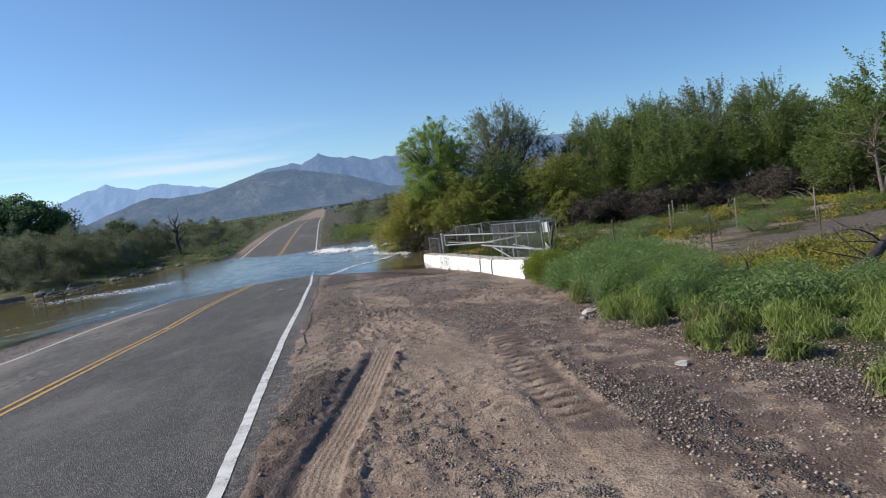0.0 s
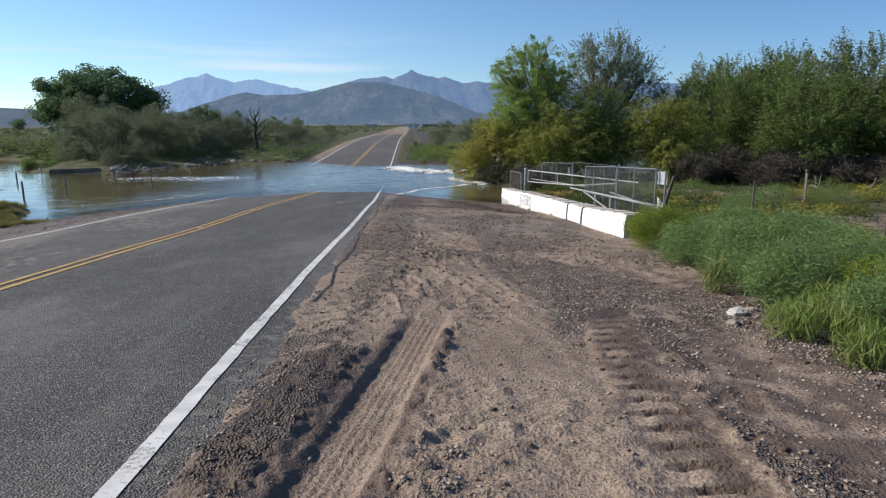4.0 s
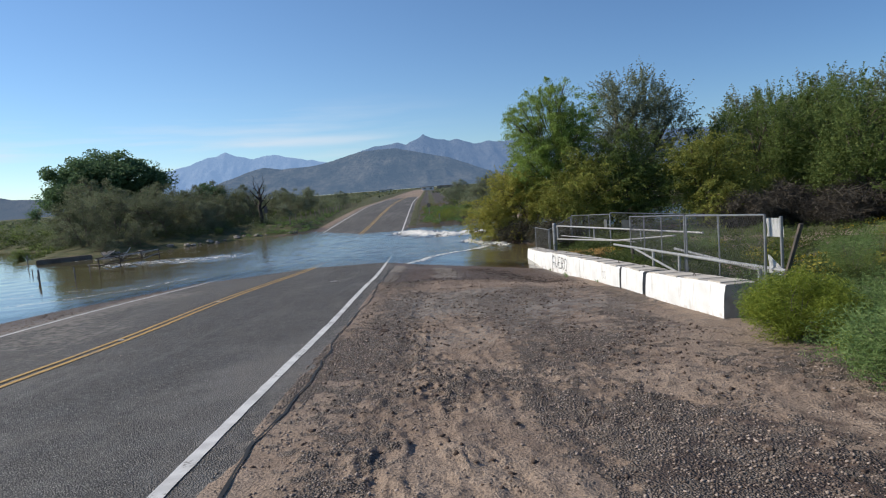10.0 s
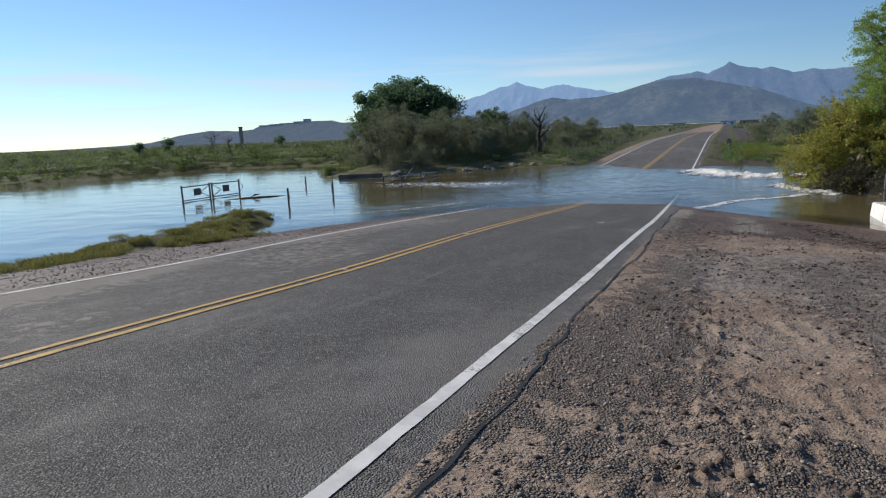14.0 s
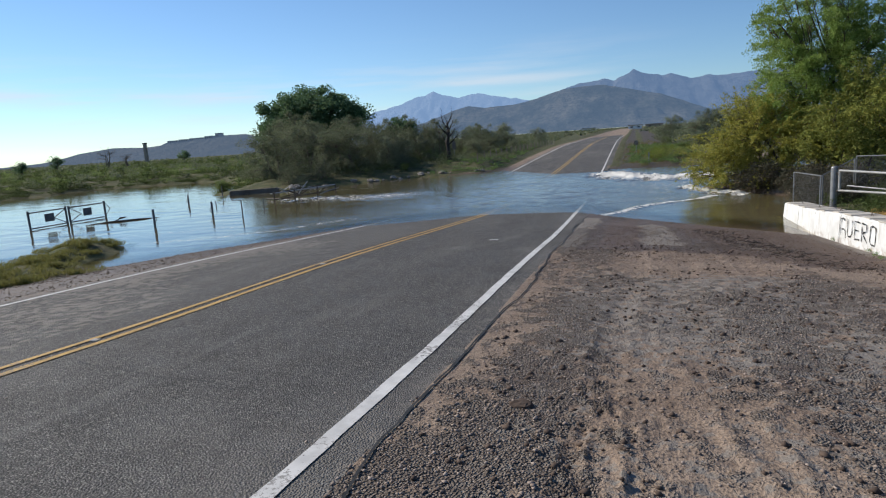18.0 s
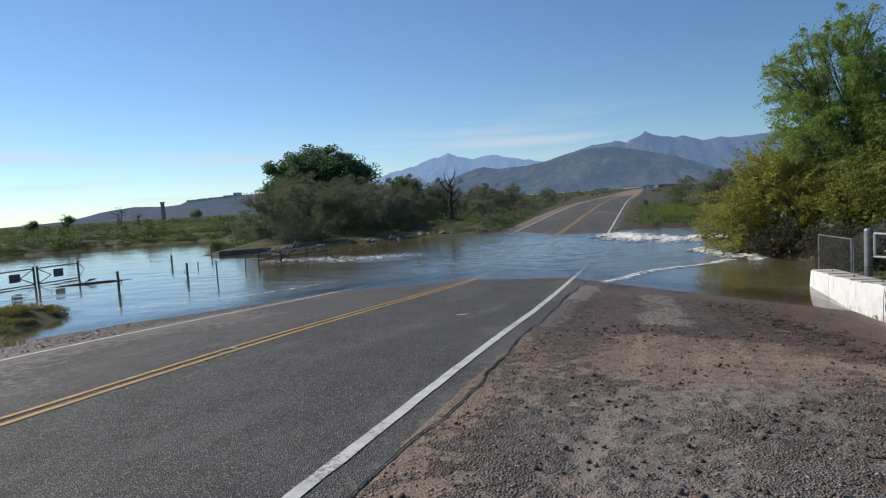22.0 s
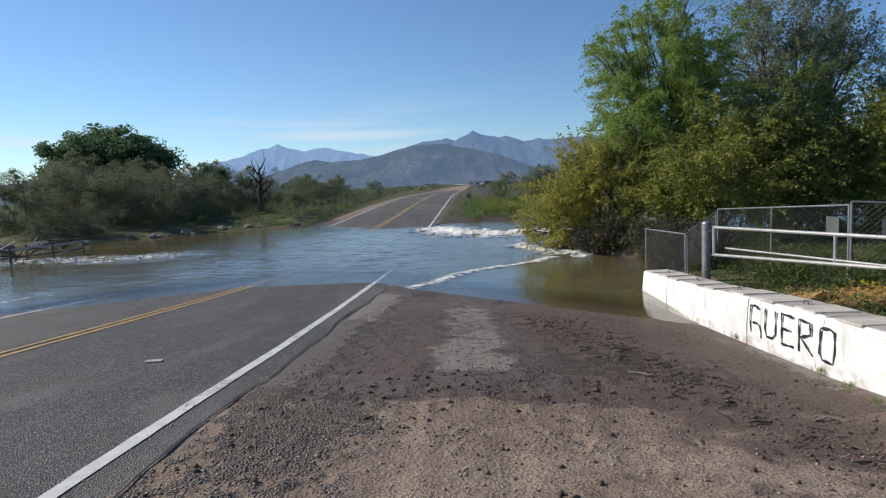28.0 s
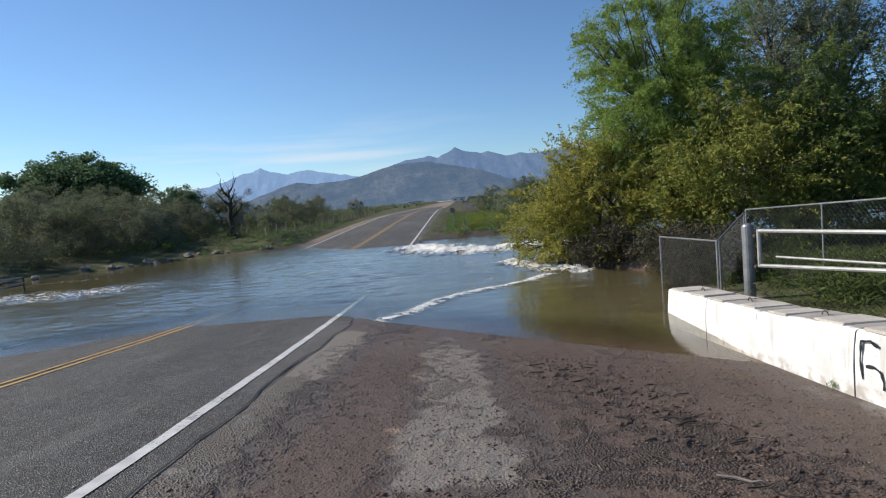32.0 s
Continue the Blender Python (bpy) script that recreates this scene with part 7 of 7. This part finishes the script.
for k in range(150):
    y = rng.uniform(-11.6, -5.4)
    x, a, n = 4.7 - 0.22 * (y + 9) + 0.3 * rng.normal(), rng.uniform(0, 6.28), rng.uniform(0.05, 0.26)
    line = [(x + q * n * math.cos(a + 0.4 * q), y + q * n * math.sin(a + 0.4 * q), gz(x, y) + 0.012 + 0.03 * rng.random() * q) for q in (-0.5, 0.0, 0.5)]
    r = rng.uniform(0.004, 0.011)
    pieces.append(tube_np(np.array(line), [r, r * 0.85, r * 0.5], 4))
tagged(part("washed_twigs", mesh_of("washed_twigs", *join_np(pieces)), MAT_DEADWOOD), "broken twigs washed up in a line on the dirt", "twigs", kind="stuff")
pebbles("gravel", "coarse gravel at the edge of the weeds", 7000, (4.4, 7.4), (-36, -24.5), 0.005, 0.015, MAT_GRAVEL, 579, lambda x, y: 0.2 + 0.8 * past_edge(x, y, -0.5), 2.0)
pebbles("grit", "scattered grit on the asphalt", 1500, (-7.6, 0.9), (-34, -3), 0.004, 0.014, MAT_GRAVEL, 581, lambda x, y: 0.15 + 0.85 * smooth(-0.4, 0.8, x), 2.5)
pebbles("gravel", "wet brown gravel on the flooded verge", 6000, (-13, -7.6), (-20, 0), 0.010, 0.028, MAT_CRUMB, 583, None, 2.5)


def marker(x, y, w, l, mat, label, turn=0.0):
    bm = bmesh.new()
    box(bm, (-w / 2, -l / 2, 0), (w / 2, l / 2, 0.012), 0.004)
    tagged(part("road_marker", bm, mat, None, "", pose(x, y, float(road_z(np.array([x]), np.array([y]))[0]) + 0.006, 0, 0, turn)), label, "road marker", "markers on the asphalt")


marker(-1.0, -8.86, 0.2, 0.09, MAT_PALE, "small pale square marker stuck on the asphalt", 8)
marker(-3.42, -12.45, 0.10, 0.07, MAT_PALE, "small worn marker between the yellow lines")
marker(-3.42, -17.5, 0.10, 0.07, MAT_PALE, "small worn marker between the yellow lines")

# ---- flooded gates, posts and wreckage on the left ----
ob = thing("double_gate", -25.0, -0.74, 0.0, "dark double pipe gate standing in the flood, with two sign plates", "gate")
e = Vector((0.0, 4.4, 0))
for t in (0.0, 0.46, 0.5, 1.0):
    pipe("upright", [tuple(e * t + Vector((0, 0, -0.5))), tuple(e * t + Vector((0, 0, 0.9)))], 0.05, MAT_STEEL, ob)
for z in (0.80, 0.06):
    pipe("rail", [(0, 0, z), tuple(e * 0.46 + Vector((0, 0, z)))], 0.03, MAT_STEEL, ob)
    pipe("rail", [tuple(e * 0.5 + Vector((0, 0, z))), tuple(e + Vector((0, 0, z)))], 0.03, MAT_STEEL, ob)
for a, b in ((0.46, 0.3), (0.5, 0.66)):
    for z0, z1 in ((0.78, 0.42), (0.08, 0.42)):
        pipe("brace", [tuple(e * a + Vector((0, 0, z0))), tuple(e * b + Vector((0, 0, z1)))], 0.022, MAT_STEEL, ob)
for t in (0.24, 0.74):
    bm = bmesh.new()
    c = e * t
    box(bm, (c.x + 0.02, c.y - 0.26, 0.28), (c.x + 0.05, c.y + 0.26, 0.66), 0.008)
    part("sign_plate", bm, MAT_STEEL, ob, "weathered grey sign plate")
pipe("brace", [tuple(e + Vector((0, 0, 0.85))), tuple(e + Vector((0.0, 0.35, 0.45))), tuple(e + Vector((0, 0.0, 0.1)))], 0.02, MAT_STEEL, ob)

for x, y, h, kink in ((-17.75, -0.85, 0.78, -1), (-17.8, 3.1, 0.66, 1), (-24.2, 9.2, 0.6, 1), (-15.6, 2.4, 0.72, 0), (-17.05, 6.4, 0.45, 0), (-25.6, 14.4, 0.75, 0), (-21.0, 7.6, 0.3, 0)):
    ob = thing("flooded_post", x, y, 0.0, "dark wooden fence post with a brace, standing in the flood" if kink else "thin dark fence post standing in the flood", "fence post", "posts in the flood")
    part("shaft", mesh_of("shaft", *tube_np([(0, 0, -0.6), (0.02, 0, h * 0.5), (0.0, 0.02, h)], [0.05 if kink else 0.03] * 3, 7)), MAT_STEEL, ob)
    if kink:
        part("brace", mesh_of("brace", *tube_np([(0, 0, h * 0.72), (0.1 * kink, -0.28 * kink, h * 0.42), (0.02, -0.03, 0.05)], [0.02] * 3, 5)), MAT_STEEL, ob)
ob = thing("drift_log", -22.0, 1.5, 0.0, "dark driftwood log floating on the flood", "log")
part("shaft", mesh_of("shaft", *tube_np([(-1.3, -1.2, -0.05), (-0.4, -0.3, 0.0), (0.5, 0.6, 0.01), (1.2, 1.5, -0.03)], [0.04, 0.07, 0.06, 0.03], 7)), MAT_DEADWOOD, ob)
part("branch", mesh_of("branch", *tube_np([(-0.2, 0.0, 0.05), (-0.1, 0.2, 0.16), (0.2, 0.3, 0.2)], [0.04, 0.05, 0.02], 6)), MAT_DEADWOOD, ob)

bm = bmesh.new()
box(bm, (-1.7, -0.2, -0.9), (1.7, 0.2, 0.32), 0.06)
tagged(part("headwall", bm, MAT_DARKWALL, None, "", pose(-23.7, 15.5, 0, 0, 0, 28)), "low dark stained concrete headwall at the water's edge", "wall")

ob = thing("wrecked_gate", -16.6, 10.0, 0.0, "wrecked pipe gate and pale planks caught in the current", "wreckage")
pts = [(-0.7, -2.1, 0), (0.2, -1.4, 0), (0.9, 2.3, 0), (-0.6, 0.6, 0), (0.4, 0.9, 0)]
for k, (x, y, z) in enumerate(pts):
    pipe("upright", [(x, y, -0.4), (x, y, 0.62 + 0.06 * (k % 2))], 0.04, MAT_DARKSTEEL, ob)
pipe("rail", [(-0.8, -2.2, 0.55), (0.9, 2.3, 0.6)], 0.035, MAT_PIPE, ob)
pipe("rail", [(-0.7, -2.1, 0.2), (0.9, 2.3, 0.28)], 0.03, MAT_DARKSTEEL, ob)
pipe("rail", [(-2.2, 0.4, 0.45), (0.9, 2.3, 0.58)], 0.035, MAT_DARKSTEEL, ob)
pipe("rail", [(-2.4, -0.2, 0.12), (0.2, -1.4, 0.16)], 0.035, MAT_DARKSTEEL, ob)
for k in range(12):
    a = Vector((rng.uniform(-1.2, 0.9), rng.uniform(-1.6, 2.0), rng.uniform(0.0, 0.5)))
    b = a + Vector((rng.normal() * 0.6, rng.normal() * 0.8, rng.uniform(-0.1, 0.5)))
    part("branch", mesh_of("branch", *tube_np([a, (a + b) / 2 + Vector((0.05, 0.04, 0.06)), b], [0.035, 0.03, 0.015], 5)), MAT_DEADWOOD if k % 3 else MAT_PIPE, ob)
for a, b, w in (((-0.5, 0.2, 0.3), (-0.1, 0.7, 0.98), 0.07), ((-1.6, -0.1, 0.4), (-1.0, 0.5, 0.85), 0.05), ((-0.2, 1.0, 0.5), (0.7, 1.9, 0.55), 0.11)):
    part("plank", mesh_of("plank", *tube_np([a, b], [w * 0.55, w * 0.4], 4)), MAT_PIPE, ob, "pale bleached plank")

g = gz(-14.4, 33.0)
ob = thing("dead_tree", -14.4, 33.0, g, "bare black dead tree with gnarled limbs standing by the road", "dead tree")
rng = np.random.default_rng(601)
part("trunk", mesh_of("trunk", *tube_np([(0, 0, -0.3), (0.05, 0, 0.8), (-0.1, 0.05, 1.7), (0.12, 0, 2.7), (0.0, 0, 3.6)], [0.26, 0.2, 0.17, 0.13, 0.06], 9), smooth=True), MAT_DEADWOOD, ob)
for k in range(9):
    h0, a = 1.6 + 0.23 * k, 2.4 * k
    r = 1.15 - 0.06 * k
    path = limb_path(rng, (0, 0, h0), (r * math.cos(a), r * math.sin(a), h0 + 0.9 + 0.3 * rng.random()), -0.3, 6)
    limb = part("limb", mesh_of("limb", *tube_np(path, [0.09, 0.075, 0.06, 0.045, 0.03, 0.012], 6), smooth=True), MAT_DEADWOOD, ob)
    for q in range(3):
        tip = path[3 + q % 3] + rng.normal(size=3) * 0.35 + (0, 0, 0.25)
        part("twig", mesh_of("twig", *tube_np(limb_path(rng, path[2 + q], tip, 0.05, 4), [0.025, 0.018, 0.012, 0.006], 4)), MAT_DEADWOOD, limb)

for k in range(20):
    y = 31 + 2.3 * k
    x = -11.2 + 0.06 * (y - 31) * 0.5
    ob = thing("roadside_post", x, y, gz(x, y), "short pale wooden post in a row along the verge", "fence post", "posts along the far verge")
    part("shaft", mesh_of("shaft", *tube_np([(0, 0, -0.2), (0.02 * math.sin(k), 0, 0.85)], [0.055, 0.05], 7)), MAT_WOOD, ob)


def road_sign(x, y, top, w, hgt, label, face=MAT_GALV):
    g = gz(x, y)
    ob = thing("road_sign", x, y, g, label, "road sign", "far road signs")
    pipe("post", [(0, 0, -0.3), (0, 0, top - g)], 0.03, MAT_GALV, ob)
    bm = bmesh.new()
    box(bm, (-w / 2, -0.045, top - g - hgt), (w / 2, -0.032, top - g), 0.004)
    part("plate", bm, face, ob, "plain metal plate")


road_sign(-14.6, 35.6, 2.65, 0.36, 0.75, "small plain sign plate on a post by the dead tree", MAT_WOOD)
road_sign(2.15, 35.7, 1.65, 0.34, 0.36, "small weathered road sign on the far verge", MAT_WOOD)
road_sign(3.0, 25.0, 1.0, 0.12, 0.3, "thin delineator post on the far bank")

# ---- far away: sheds by the road, buildings on the low hill, a tower on the plain ----
def shed(x, y, w, d, h, label, mat, z=None):
    g = gz(x, y) if z is None else z
    ob = thing("distant_building", x, y, g, label, "building", "far buildings")
    bm = bmesh.new()
    box(bm, (-w / 2, -d / 2, -1), (w / 2, d / 2, h))
    part("wall", bm, mat, ob)
    bm = bmesh.new()
    box(bm, (-w / 2 - 0.3, -d / 2 - 0.3, h), (w / 2 + 0.3, d / 2 + 0.3, h + 0.25 + 0.06 * h))
    part("roof", bm, MAT_CONCRETE, ob)
    n = max(2, int(w / 4))
    for k in range(n):
        bm = bmesh.new()
        cx = -w / 2 + w * (k + 0.5) / n
        box(bm, (cx - 0.7, -d / 2 - 0.06, h * 0.35), (cx + 0.7, -d / 2 + 0.02, h * 0.75))
        part("window", bm, MAT_DARKSTEEL, ob)


shed(2.0, 330, 7, 6, 1.7, "low pale building far down the road", MAT_PAPER)
shed(12.0, 345, 9, 6, 1.6, "low pale building far down the road", MAT_CONCRETE)
shed(-24.0, 360, 8, 6, 1.5, "low pale building far off in the scrub", MAT_PAPER)
# walls share the hill's material, so its painted haze glows on them too
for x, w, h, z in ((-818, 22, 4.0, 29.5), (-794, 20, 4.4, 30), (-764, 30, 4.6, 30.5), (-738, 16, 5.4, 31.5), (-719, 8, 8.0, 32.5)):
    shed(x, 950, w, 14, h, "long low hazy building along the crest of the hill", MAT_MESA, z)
ob = thing("tower", -293, 300, 0.5, "plain square concrete tower far out on the plain", "tower")
part("shaft", mesh_of("shaft", *tube_np([(0, 0, -1), (0, 0, 11.2), (0, 0, 12.3)], [1.3, 1.15, 1.3], 4)), MAT_CONCRETE, ob)
part("cap", mesh_of("cap", *tube_np([(0, 0, 12.3), (0, 0, 12.7)], [1.5, 1.4], 4)), MAT_DARKSTEEL, ob)
